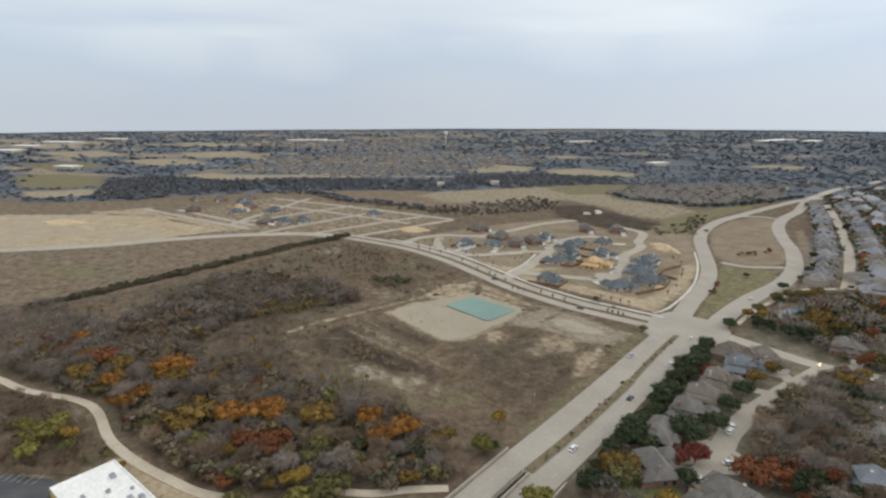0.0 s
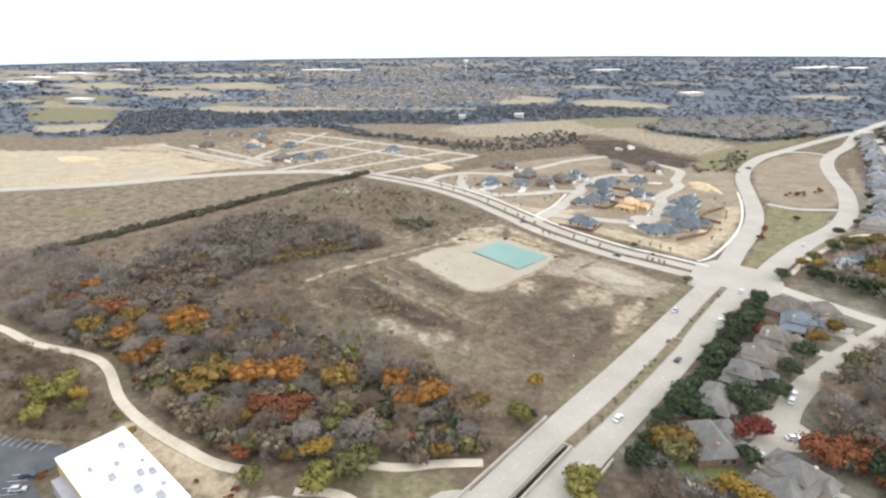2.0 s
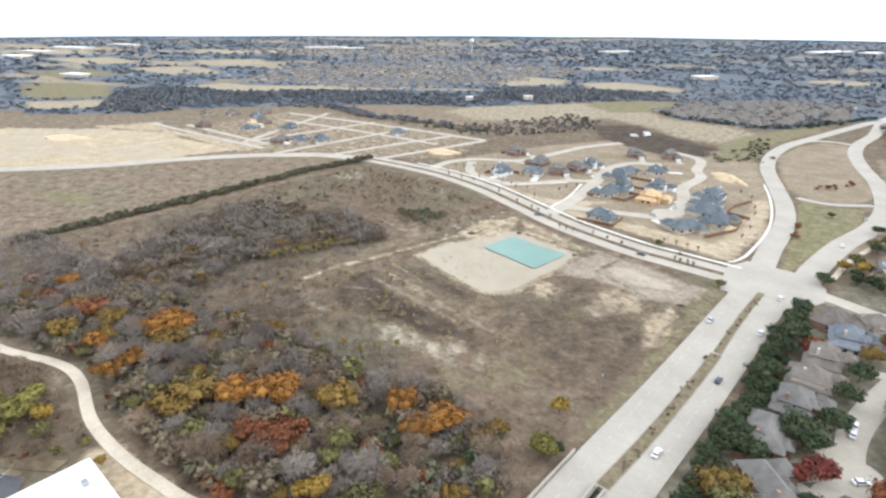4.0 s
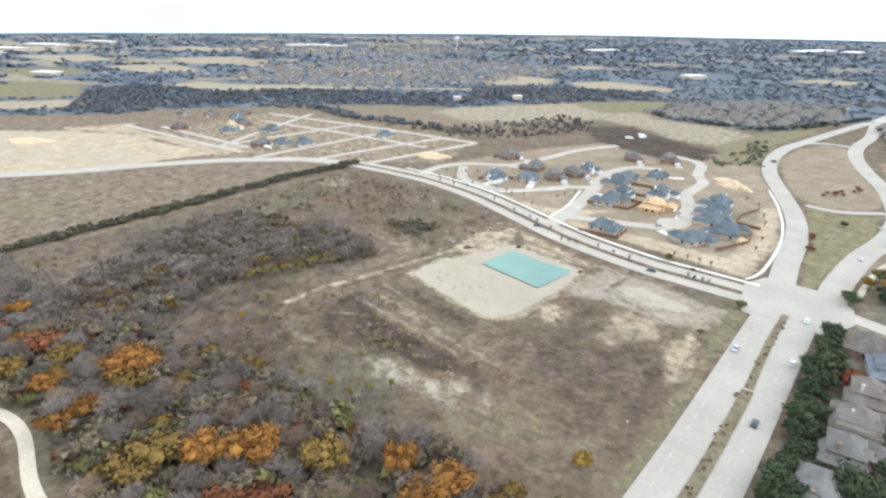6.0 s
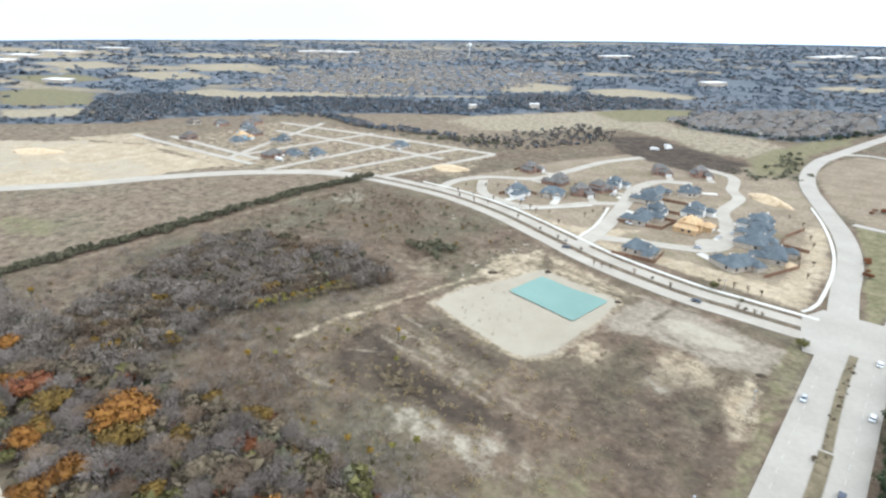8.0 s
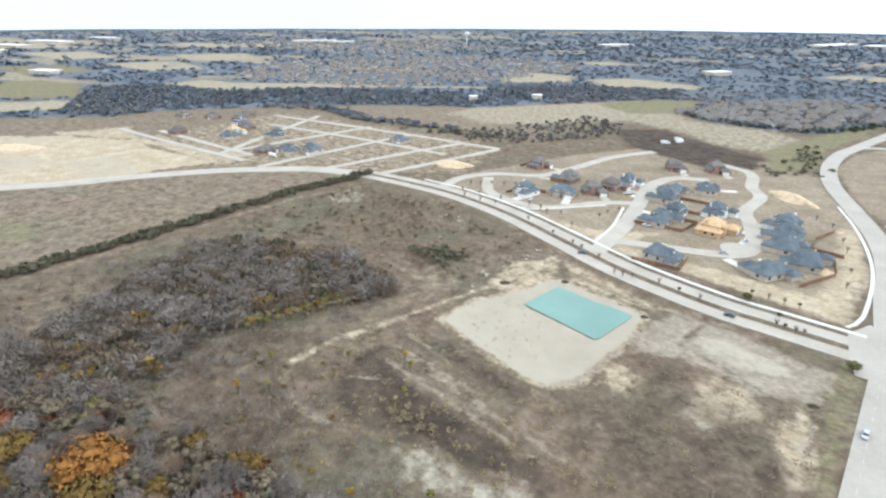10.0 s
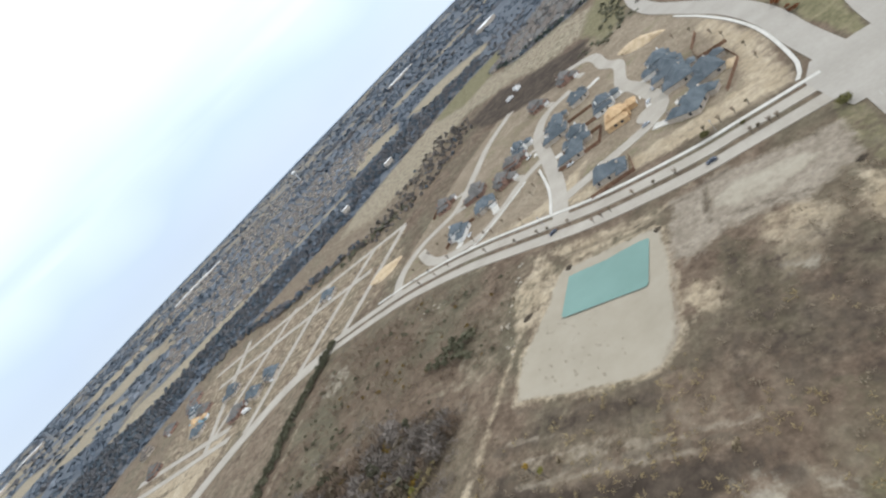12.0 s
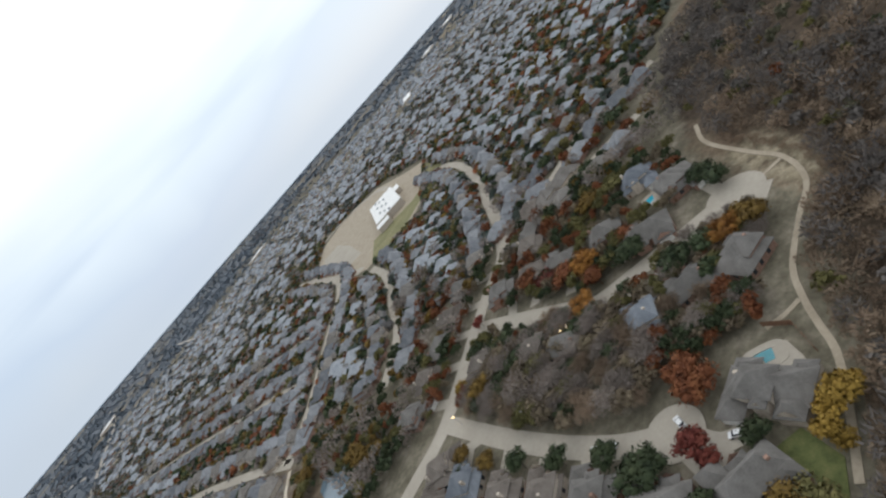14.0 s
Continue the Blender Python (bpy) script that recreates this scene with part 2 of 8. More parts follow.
FIELD_TRACKS = [[(-393, 244), (-354, 259), (-307, 266), (-270, 256), (-250, 260)], [(-362, 125), (-363, 154), (-383, 191)], [(-297, 117), (-289, 128), (-287, 141), (-287, 150)], [(-275, 131), (-248, 127), (-228, 126), (-210, 126), (-192, 127), (-174, 134), (-160, 150)], [(-353, 109), (-357, 125), (-361, 154)], [(-288, 123), (-287, 131), (-286, 155)], [(-412, 110), (-417, 200), (-420, 300), (-405, 350)]]
CREEK = [(-91.5, 60), (-79, 60), (-79, 150), (-91.5, 150)]
GREEN_STRIP = [(-151, 273), (-146, 255), (-145, 237), (-144, 219), (-155, 222), (-155, 245), (-155, 266)]
GREEN_SOUTH = [(-154, 160), (-137, 180), (-126, 199), (-128, 172), (-149, 154)]
GREEN_FIELD = [(-541, 134), (-524, 149), (-485, 161), (-471, 145), (-507, 127)]
DIRT_ROAD = [(-233, 324), (-239, 277), (-246, 246), (-252, 218), (-258, 194), (-257, 176), (-251, 167), (-238, 162), (-222, 163)]
WOOD_A = [(-330, 85), (-300, 100), (-270, 125), (-240, 132), (-205, 140), (-172, 142), (-140, 150), (-118, 148), (-102, 135), (-112, 118), (-125, 106), (-140, 92), (-160, 78), (-182, 76), (-215, 74), (-250, 80), (-290, 66), (-330, 60)]
WOOD_B = [(-346, 112), (-352, 135), (-366, 162), (-384, 196), (-376, 226), (-346, 241), (-312, 249), (-280, 247), (-268, 235), (-278, 216), (-292, 190), (-296, 172), (-292, 150), (-285, 139), (-290, 122), (-300, 106), (-330, 98)]
WOOD_C = [(-10, 304), (-21, 270), (-30, 240), (-31, 216), (-25, 206), (-1, 206), (18, 222), (22, 262), (10, 294)]
WOOD_D = [(-68, 150), (-52, 155), (-35, 155), (-19, 156), (1, 161), (20, 163), (34, 158), (49, 154), (66, 157), (86, 170), (104, 192), (112, 206), (170, 232), (232, 222), (420, 150), (420, -80), (100, -80), (-60, 60)]


OPEN = [(-1150, 60), (-1015, 244), (-968, 233), (-862, 345), (-862, 400), (-790, 515), (-680, 632), (-602, 690), (-579, 694), (-523, 782), (-480, 853), (-418, 933), (-360, 970), (-345, 860), (-310, 800), (-224, 788), (-180, 800), (-140, 900), (-80, 1000), (-60, 700), (-60, 300), (-60, 60), (-430, 0), (-700, 40)]
FAR_GREENS = [[(-1409, 330), (-1388, 416), (-1228, 436), (-1085, 383), (-1126, 310), (-1164, 276)], [(-1780, 420), (-1700, 560), (-1500, 560), (-1480, 430)]]
FAR_STRAWS = [[(-1121, 267), (-1062, 344), (-1004, 366), (-960, 340), (-988, 274), (-1015, 244)], [(-1163, 532), (-1176, 627), (-1089, 640), (-684, 905), (-700, 872), (-917, 690), (-975, 570)], [(-805, 1078), (-787, 1182), (-679, 1164), (-634, 1060), (-721, 979)],
              [(-629, 1120), (-577, 1212), (-416, 1162), (-404, 1095), (-545, 1043)], [(-2300, 620), (-2250, 800), (-1900, 760), (-1900, 600)], [(-1900, 900), (-1800, 1100), (-1560, 1000), (-1640, 850)], [(-1700, 640), (-1640, 800), (-1380, 740), (-1420, 620)],
              [(-2600, 1250), (-2300, 1500), (-2000, 1350), (-2200, 1150)], [(-860, 1480), (-800, 1580), (-700, 1540), (-760, 1440)], [(-300, 1500), (-240, 1600), (-140, 1560), (-200, 1460)], [(-2900, 600), (-2900, 900), (-2500, 850), (-2550, 620)]]


def axis_lines(lo, hi, fine_lo, fine_hi, fine_step, far_step):
    a = list(np.arange(fine_lo, fine_hi + 0.1, fine_step))
    s, v = fine_step, fine_hi
    while v < hi:
        s = min(s * 1.03, far_step)
        v += s
        a.append(v)
    s, v = fine_step, fine_lo
    while v > lo:
        s = min(s * 1.03, far_step)
        v -= s
        a.insert(0, v)
    return np.array(a)


def soft(d, width):
    return np.clip(0.5 - d / (2 * width), 0, 1)


def ground_height(x, y):
    z = -0.35 * fbm(x, y, 14, 3) - 0.02
    d = poly_dist(x, y, BASIN)
    z = z - np.clip(-d / 9, 0, 1) * 1.1
    z = z - np.clip(-poly_dist(x, y, CREEK) / 2.5, 0, 1) * 2.6
    return z


def build_ground():
    gx = axis_lines(-5000, 5000, -420, -60, 1.6, 200)
    gy = axis_lines(-5000, 5000, 70, 360, 1.6, 200)
    X, Y = np.meshgrid(gx, gy, indexing="ij")
    x, y = X.ravel(), Y.ravel()
    keep_r = np.hypot(x, y)
    z = ground_height(x, y)
    z = np.where(keep_r > 1200, -0.3, z)
    nx, ny = len(gx), len(gy)
    i, j = np.meshgrid(np.arange(nx - 1), np.arange(ny - 1), indexing="ij")
    a = (i * ny + j).ravel()
    quads = np.stack([a, a + ny, a + ny + 1, a + 1], 1)
    cx, cy = x[quads].mean(1), y[quads].mean(1)
    quads = quads[np.hypot(cx, cy) < 4900]
    me = bpy.data.meshes.new("ground")
    me.from_pydata(np.stack([x, y, z], 1).tolist(), [], quads.tolist())
    wob = (fbm(x, y, 30, 4) - 0.5) * 16 + (fbm(x + 500, y, 7, 3) - 0.5) * 7
    big = (fbm(x, y, 160, 3) - 0.5) * 60
    mask = lambda poly, width=2.0, w=1.0: soft(poly_dist(x, y, poly) + wob * w, width)
    tan = np.maximum.reduce([mask(SITE_TAN, 4), 0.7 * mask(SITE_GRADED, 5), 0.75 * mask([(-108, 340), (-105, 408), (-118, 473), (-128, 470), (-120, 405), (-124, 362), (-215, 362), (-215, 352)], 3, 0.4), 0.8 * mask([(-215, 358), (-205, 395), (-238, 372), (-290, 381), (-235, 362)], 3, 0.3), 0.35 * mask(SITE_LOTS, 5),
                             0.54 * soft(line_dist(x, y, DIRT_ROAD) - 2.1 + wob * 0.2, 1.8), 0.8 * soft(line_dist(x, y, [(-200, 64), (-176, 67), (-160, 67), (-146, 68)]) - 5 + wob * 0.3, 2.5), 0.5 * soft(line_dist(x, y, [(-226, 35), (-208, 43)]) - 3, 2.5),
                             0.6 * soft(poly_dist(x, y, BASIN) - 3 + wob * 0.4, 2.0), 0.35 * mask(PAD, 4, 0.6)] + [0.62 * mask(q, 3, 0.4) for q in TAN_SPOTS])
    pale = np.maximum.reduce([soft(poly_dist(x, y, BASIN) + wob * 0.2, 1.2), 0.72 * mask(PALE, 2, 0.35), 0.48 * mask(SCAR, 2.6, 0.75),
                              0.5 * mask(SITE_TAN, 3) * (fbm(x, y, 60, 3) > 0.55)] + [0.5 * mask(q, 2.5, 0.3) for q in PALE_SPOTS])
    black = np.maximum.reduce([mask(BLACK_SOIL, 6), 0.9 * mask(DARK_FIELD, 3, 0.25) * (0.62 + 0.38 * soft(0.5 - fbm(x * 0.35, y * 1.6, 9, 3), 0.1)), 0.5 * mask(BROWN_FIELD, 10), 0.58 * mask(GREEN_STRIP, 3, 0.5), 0.62 * mask(DARK_BAND, 4, 0.5), 0.6 * mask(DARK_EAST, 4, 0.5)])
    ruts = np.maximum.reduce([0.75 * soft(line_dist(x, y, q) - 1.0 + wob * 0.08, 1.6) for q in RUTS])
    worn = np.maximum.reduce([0.8 * soft(line_dist(x, y, q) - 0.7 + wob * 0.12, 1.2) for q in FURROWS])
    green = np.maximum.reduce([mask(GREEN_MID, 8), 0.8 * mask(LOOP_GRASS, 6), 0.35 * mask(TRACT, 3) * soft(0.55 - fbm(x, y + 700, 30, 3), 0.05), mask(ISLAND_B, 2, 0.2), 0.52 * mask(VERGE, 1.5, 0.15), 0.7 * mask([(-128, 101), (-106, 117), (-99, 112), (-100, 98), (-117, 95)], 3, 0.3), 0.45 * mask([(-140, 88), (-126, 101), (-117, 95), (-132, 84)], 3, 0.3), 0.5 * mask(GREEN_STRIP, 3, 0.5), 0.45 * mask(GREEN_SOUTH, 5, 0.8), 0.7 * mask(GREEN_FIELD, 8), 0.44 * mask(BROWN_FIELD, 8) * soft(0.5 - fbm(x, y + 90, 14, 3), 0.08)])
    lines = np.maximum.reduce([0.8 * soft(line_dist(x, y, q) - 1.2 + wob * 0.15, 1.6) for q in FIELD_TRACKS])
    straw = np.maximum.reduce([0.62 * mask(STRAW_MID, 10, 1.5), 0.5 * mask([(83, 188), (92, 178), (84, 166), (58, 155), (32, 161), (30, 168), (42, 176), (60, 180)], 3, 0.3), 0.45 * mask([(0, 166), (-19, 160.5), (-30, 160), (-10, 170), (-6, 174)], 2, 0.2), 0.6 * lines, 0.22 * soft(0.58 - fbm(x, y, 22, 4), 0.06) * soft(-410 - x, 8), 0.3 * mask(TRACT, 3) * soft(0.5 - fbm(x, y, 40), 0.08)])
    litter = np.maximum.reduce([mask(WOOD_A, 5), mask(WEST_BRUSH, 4), mask(WOOD_B, 6), mask(WOOD_C, 4), mask(WOOD_D, 6)])
    grey = 0.85 * mask(PAD, 3, 0.5)
    suburb = soft(np.minimum(poly_dist(x, y, [(-72, 150), (-60, 330), (-20, 450), (-60, 760), (-80, 1000), (200, 1900), (1600, 2400), (2200, 500), (500, 180), (240, 235), (100, 205), (30, 155)]), 400), 6)
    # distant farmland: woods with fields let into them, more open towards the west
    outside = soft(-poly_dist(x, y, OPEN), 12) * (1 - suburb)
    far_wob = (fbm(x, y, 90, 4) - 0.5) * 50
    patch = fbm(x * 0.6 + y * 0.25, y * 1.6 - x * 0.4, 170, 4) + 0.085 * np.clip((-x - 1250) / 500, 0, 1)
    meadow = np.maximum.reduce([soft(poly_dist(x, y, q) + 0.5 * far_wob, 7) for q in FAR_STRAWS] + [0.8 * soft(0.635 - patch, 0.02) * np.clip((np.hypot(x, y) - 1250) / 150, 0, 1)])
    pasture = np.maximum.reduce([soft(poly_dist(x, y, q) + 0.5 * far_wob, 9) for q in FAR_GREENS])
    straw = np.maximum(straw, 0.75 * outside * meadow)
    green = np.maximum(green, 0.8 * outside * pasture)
    # far woodland floor, which takes the haze-tinted cover
    hazed_floor = outside * (1 - np.maximum(meadow, pasture)) * np.clip((np.hypot(x, y) - 420) / 120, 0, 1)
    la = me.color_attributes.new("cover_a", "FLOAT_COLOR", "POINT")
    la.data.foreach_set("color", np.stack([tan, pale, black, green], 1).astype(np.float32).ravel())
    lb = me.color_attributes.new("cover_b", "FLOAT_COLOR", "POINT")
    lb.data.foreach_set("color", np.stack([straw, litter, grey, suburb], 1).astype(np.float32).ravel())
    plots = np.maximum.reduce([0.62 * mask([(-60, 352), (-52, 430), (-42, 500), (-46, 560), (-60, 640), (-74, 700), (-80, 690), (-66, 600), (-50, 520), (-54, 450), (-64, 400)], 3, 0.3), 0.36 * mask([(-264, 176), (-252, 222), (-244, 262), (-250, 310), (-268, 300), (-285, 262), (-270, 232), (-284, 200)], 6, 0.8), 0.3 * mask([(-262, 168), (-250, 215), (-180, 212), (-150, 200), (-165, 186), (-225, 194)], 6, 0.8), 0.42 * soft(poly_dist(x, y, OPEN), 8) * soft(x + 430, 5), 0.5 * soft(poly_dist(x, y, OPEN), 8) * soft(540 - y, 20) * soft(x + 380, 30), mask(TRACT, 2, 0.4), 0.9 * mask(ISLAND_A, 2, 0.2)])
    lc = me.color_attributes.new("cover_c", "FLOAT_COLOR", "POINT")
    lc.data.foreach_set("color", np.stack([hazed_floor, ruts, worn, plots], 1).astype(np.float32).ravel())
    me.materials.append(ground_material())
    me.polygons.foreach_set("use_smooth", np.ones(len(me.polygons), bool))
    ob = new("ground", me)
    return tagged(ob, "brown winter field, bare soil and dry grass reaching the horizon", "ground", kind="structure")


def ground_material():
    m = bpy.data.materials.new("ground cover")
    m.use_nodes = True
    nt = m.node_tree
    bsdf = nt.nodes["Principled BSDF"]
    bsdf.inputs["Roughness"].default_value, bsdf.inputs["Specular IOR Level"].default_value = 0.97, 0.1
    geo = nt.nodes.new("ShaderNodeNewGeometry")

    def noisy(scale, stops, detail=8):
        nz = nt.nodes.new("ShaderNodeTexNoise")
        nz.inputs["Scale"].default_value, nz.inputs["Detail"].default_value, nz.inputs["Roughness"].default_value = scale, detail, 0.68
        nt.links.new(geo.outputs["Position"], nz.inputs["Vector"])
        cr = nt.nodes.new("ShaderNodeValToRGB")
        el = cr.color_ramp.elements
        while len(el) < len(stops):
            el.new(0.5)
        for k, c in enumerate(stops):
            el[k].position, el[k].color = 0.32 + 0.36 * k / (len(stops) - 1), (*c, 1)
        nt.links.new(nz.outputs[0], cr.inputs[0])
        return cr.outputs[0]

    brown = noisy(0.11, [(0.07, 0.05, 0.037), (0.117, 0.086, 0.061), (0.16, 0.12, 0.086), (0.2, 0.158, 0.116)], 10)
    olive = noisy(0.09, [(0.07, 0.06, 0.042), (0.106, 0.094, 0.064), (0.138, 0.124, 0.083), (0.185, 0.162, 0.115)], 10)
    drift = nt.nodes.new("ShaderNodeTexNoise")
    drift.inputs["Scale"].default_value, drift.inputs["Detail"].default_value, drift.inputs["Roughness"].default_value = 0.022, 6, 0.62
    nt.links.new(geo.outputs["Position"], drift.inputs["Vector"])
    step = nt.nodes.new("ShaderNodeMapRange")
    step.inputs[1].default_value, step.inputs[2].default_value = 0.44, 0.68
    nt.links.new(drift.outputs[0], step.inputs[0])
    two = nt.nodes.new("ShaderNodeMix")
    two.data_type = "RGBA"
    nt.links.new(step.outputs[0], two.inputs[0]); nt.links.new(brown, two.inputs[6]); nt.links.new(olive, two.inputs[7])
    base = two.outputs[2]
    covers = {
        # far woodland floor: distance haze painted in as blue-grey
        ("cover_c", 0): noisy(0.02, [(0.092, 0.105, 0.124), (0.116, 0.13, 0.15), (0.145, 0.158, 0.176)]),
        ("cover_c", 3): noisy(0.05, [(0.18, 0.142, 0.1), (0.228, 0.183, 0.132), (0.275, 0.226, 0.166)]),
        ("cover_b", 1): noisy(0.2, [(0.058, 0.045, 0.035), (0.10, 0.077, 0.057), (0.145, 0.112, 0.082)]),
        ("cover_b", 0): noisy(0.12, [(0.25, 0.212, 0.148), (0.305, 0.262, 0.188), (0.355, 0.312, 0.23)]),
        ("cover_b", 3): noisy(0.09, [(0.10, 0.09, 0.066), (0.15, 0.135, 0.10), (0.25, 0.22, 0.175)]),
        ("cover_a", 3): noisy(0.15, [(0.118, 0.11, 0.06), (0.17, 0.153, 0.088), (0.23, 0.198, 0.122)]),
        ("cover_a", 0): noisy(0.07, [(0.30, 0.24, 0.16), (0.375, 0.308, 0.215), (0.44, 0.37, 0.27)]),
        ("cover_b", 2): noisy(0.10, [(0.20, 0.168, 0.128), (0.255, 0.216, 0.168), (0.31, 0.268, 0.212)]),
        ("cover_a", 2): noisy(0.08, [(0.04, 0.031, 0.024), (0.066, 0.051, 0.039), (0.105, 0.083, 0.062)]),
        ("cover_a", 1): noisy(0.05, [(0.312, 0.275, 0.212), (0.342, 0.303, 0.237), (0.368, 0.328, 0.26)]),
        ("cover_c", 2): noisy(0.2, [(0.19, 0.157, 0.115), (0.245, 0.205, 0.155), (0.3, 0.256, 0.198)]),
        ("cover_c", 1): noisy(0.2, [(0.07, 0.056, 0.04), (0.105, 0.085, 0.062), (0.15, 0.122, 0.09)]),
    }
    col = base
    att = {}
    brk = nt.nodes.new("ShaderNodeTexNoise")
    brk.inputs["Scale"].default_value, brk.inputs["Detail"].default_value, brk.inputs["Roughness"].default_value = 0.16, 7, 0.7
    nt.links.new(geo.outputs["Position"], brk.inputs["Vector"])
    swing = nt.nodes.new("ShaderNodeMapRange")
    swing.clamp = False
    swing.inputs[1].default_value, swing.inputs[2].default_value, swing.inputs[3].default_value, swing.inputs[4].default_value = 0.35, 0.65, -1.5, 1.5
    nt.links.new(brk.outputs[0], swing.inputs[0])

    def broken(fac):
        # cover c becomes c + n c (1 - c): patchy where it is thin, with ragged edges
        sub = nt.nodes.new("ShaderNodeMath"); sub.operation = "SUBTRACT"; sub.inputs[0].default_value = 1.0
        nt.links.new(fac, sub.inputs[1])
        m1 = nt.nodes.new("ShaderNodeMath"); m1.operation = "MULTIPLY"
        nt.links.new(fac, m1.inputs[0]); nt.links.new(sub.outputs[0], m1.inputs[1])
        m2 = nt.nodes.new("ShaderNodeMath"); m2.operation = "MULTIPLY_ADD"; m2.use_clamp = True
        nt.links.new(m1.outputs[0], m2.inputs[0]); nt.links.new(swing.outputs[0], m2.inputs[1]); nt.links.new(fac, m2.inputs[2])
        m3 = nt.nodes.new("ShaderNodeMath"); m3.operation = "MULTIPLY_ADD"; m3.use_clamp = True
        m3.inputs[1].default_value, m3.inputs[2].default_value = 1.8, -0.4
        nt.links.new(m2.outputs[0], m3.inputs[0])
        return m3.outputs[0]

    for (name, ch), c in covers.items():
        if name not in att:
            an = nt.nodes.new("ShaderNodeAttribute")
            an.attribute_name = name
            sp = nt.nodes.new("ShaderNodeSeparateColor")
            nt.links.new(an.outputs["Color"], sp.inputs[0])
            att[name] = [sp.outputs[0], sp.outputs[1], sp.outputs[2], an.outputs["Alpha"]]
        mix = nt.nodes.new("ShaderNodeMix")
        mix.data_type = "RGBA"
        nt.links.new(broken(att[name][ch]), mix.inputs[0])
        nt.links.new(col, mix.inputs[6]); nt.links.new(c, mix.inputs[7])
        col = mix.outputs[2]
    # clumps of dead weeds
    n2 = nt.nodes.new("ShaderNodeTexNoise")
    n2.inputs["Scale"].default_value, n2.inputs["Detail"].default_value, n2.inputs["Roughness"].default_value = 0.42, 6, 0.65
    nt.links.new(geo.outputs["Position"], n2.inputs["Vector"])
    mr = nt.nodes.new("ShaderNodeMapRange")
    mr.inputs[1].default_value, mr.inputs[2].default_value, mr.inputs[3].default_value, mr.inputs[4].default_value = 0.3, 0.7, 0.74, 1.26
    nt.links.new(n2.outputs[0], mr.inputs[0])
    calm = nt.nodes.new("ShaderNodeMix")
    calm.data_type = "FLOAT"
    calm.inputs[3].default_value = 1.0
    nt.links.new(att["cover_a"][1], calm.inputs[0]); nt.links.new(mr.outputs[0], calm.inputs[2])
    mul = nt.nodes.new("ShaderNodeVectorMath"); mul.operation = "SCALE"
    nt.links.new(col, mul.inputs[0]); nt.links.new(calm.outputs[0], mul.inputs["Scale"])
    nt.links.new(mul.outputs[0], bsdf.inputs["Base Color"])
    bp = nt.nodes.new("ShaderNodeBump")
    bp.inputs["Strength"].default_value, bp.inputs["Distance"].default_value = 0.2, 0.4
    nt.links.new(n2.outputs[0], bp.inputs["Height"]); nt.links.new(bp.outputs[0], bsdf.inputs["Normal"])
    return m


build_ground()


def part(name, verts, faces, material, parent=None, label=""):
    me = bpy.data.meshes.new(name)
    me.from_pydata([tuple(v) for v in verts], [], faces)
    me.materials.append(material)
    ob = new(name, me)
    if parent is not None:
        ob.parent = parent
    if label:
        tagged(ob, label)
    return ob


def ribbon(pts, left, right, top, deep):
    """A slab along pts, from left of it to right of it (metres), with its skirts. left and right may change along it."""
    p = np.array(pts)
    d = np.gradient(p, axis=0)
    d /= np.linalg.norm(d, axis=1)[:, None] + 1e-9
    nrm = np.stack([-d[:, 1], d[:, 0]], 1)
    n = len(p)
    L = p + nrm * np.broadcast_to(left, (n,))[:, None]
    R = p - nrm * np.broadcast_to(right, (n,))[:, None]
    v, f = [], []
    for k in range(n):
        v += [(*L[k], deep), (*L[k], top), (*R[k], top), (*R[k], deep)]
    for k in range(n - 1):
        a, b = 4 * k, 4 * k + 4
        for s in range(3):
            f.append((a + s, a + s + 1, b + s + 1, b + s))
    f += [(0, 3, 2, 1), (4 * n - 4, 4 * n - 3, 4 * n - 2, 4 * n - 1)]
    return v, f


def road(name, pts, left, right, top, material, label, category="road", kerbs=True, step=5.0, parent=None):
    line = smooth(pts, step)
    ob = part(name, *ribbon(line, left, right, top, -1.0), material)
    tagged(ob, label, category, kind="structure")
    if kerbs:
        for side in (left, -right):
            lo, hi = (side, side + 0.35) if side > 0 else (side - 0.35, side)
            part("kerb", *ribbon(line, hi, -lo, top + 0.03, -1.0), KERB, ob)
    return ob


MAIN = [(-84.8, -320), (-84.8, -140), (-84.8, 40), (-85, 100), (-85.5, 150), (-84.6, 200), (-84.5, 250), (-84.5, 311)]
road("road_main_west", MAIN[:], 11.6, -2.6, 0.10, CONCRETE, "pale concrete carriageway with faint joints", kerbs=False)
road("road_main_east", MAIN[:], -2.4, 12.6, 0.10, CONCRETE, "pale concrete carriageway beside a grass median", kerbs=False)
MEDIAN_SOIL = mat("median dry grass", [(0.10, 0.082, 0.05), (0.155, 0.128, 0.08), (0.21, 0.17, 0.11)], 0.3, 0.95, 0.3, fine=1.5)
road("median_south", [(-84.9, -320), (-84.9, -140), (-84.9, 41.5)], 2.4, 2.3, 0.16, MEDIAN_SOIL, "raised median of dry brown grass", "median", kerbs=False, step=20)
road("road_median_bed", [(-85.3, 149.5), (-84.6, 200), (-84.5, 250), (-84.5, 311)], 3.4, 3.4, 0.092, CONCRETE, "pale concrete between two carriageways", kerbs=False)
road("median_main", [(-85, 150), (-83.5, 180), (-82.9, 215), (-83, 240)], 2.0, 1.7, 0.18, MEDIAN_SOIL, "raised median of dry brown grass", "median", kerbs=True)
road("median_main_north", [(-83.1, 241), (-84, 262), (-84.5, 285), (-84.2, 309)], 1.35, 1.35, 0.18, MEDIAN_SOIL, "narrow raised median of dry brown grass", "median", kerbs=True)
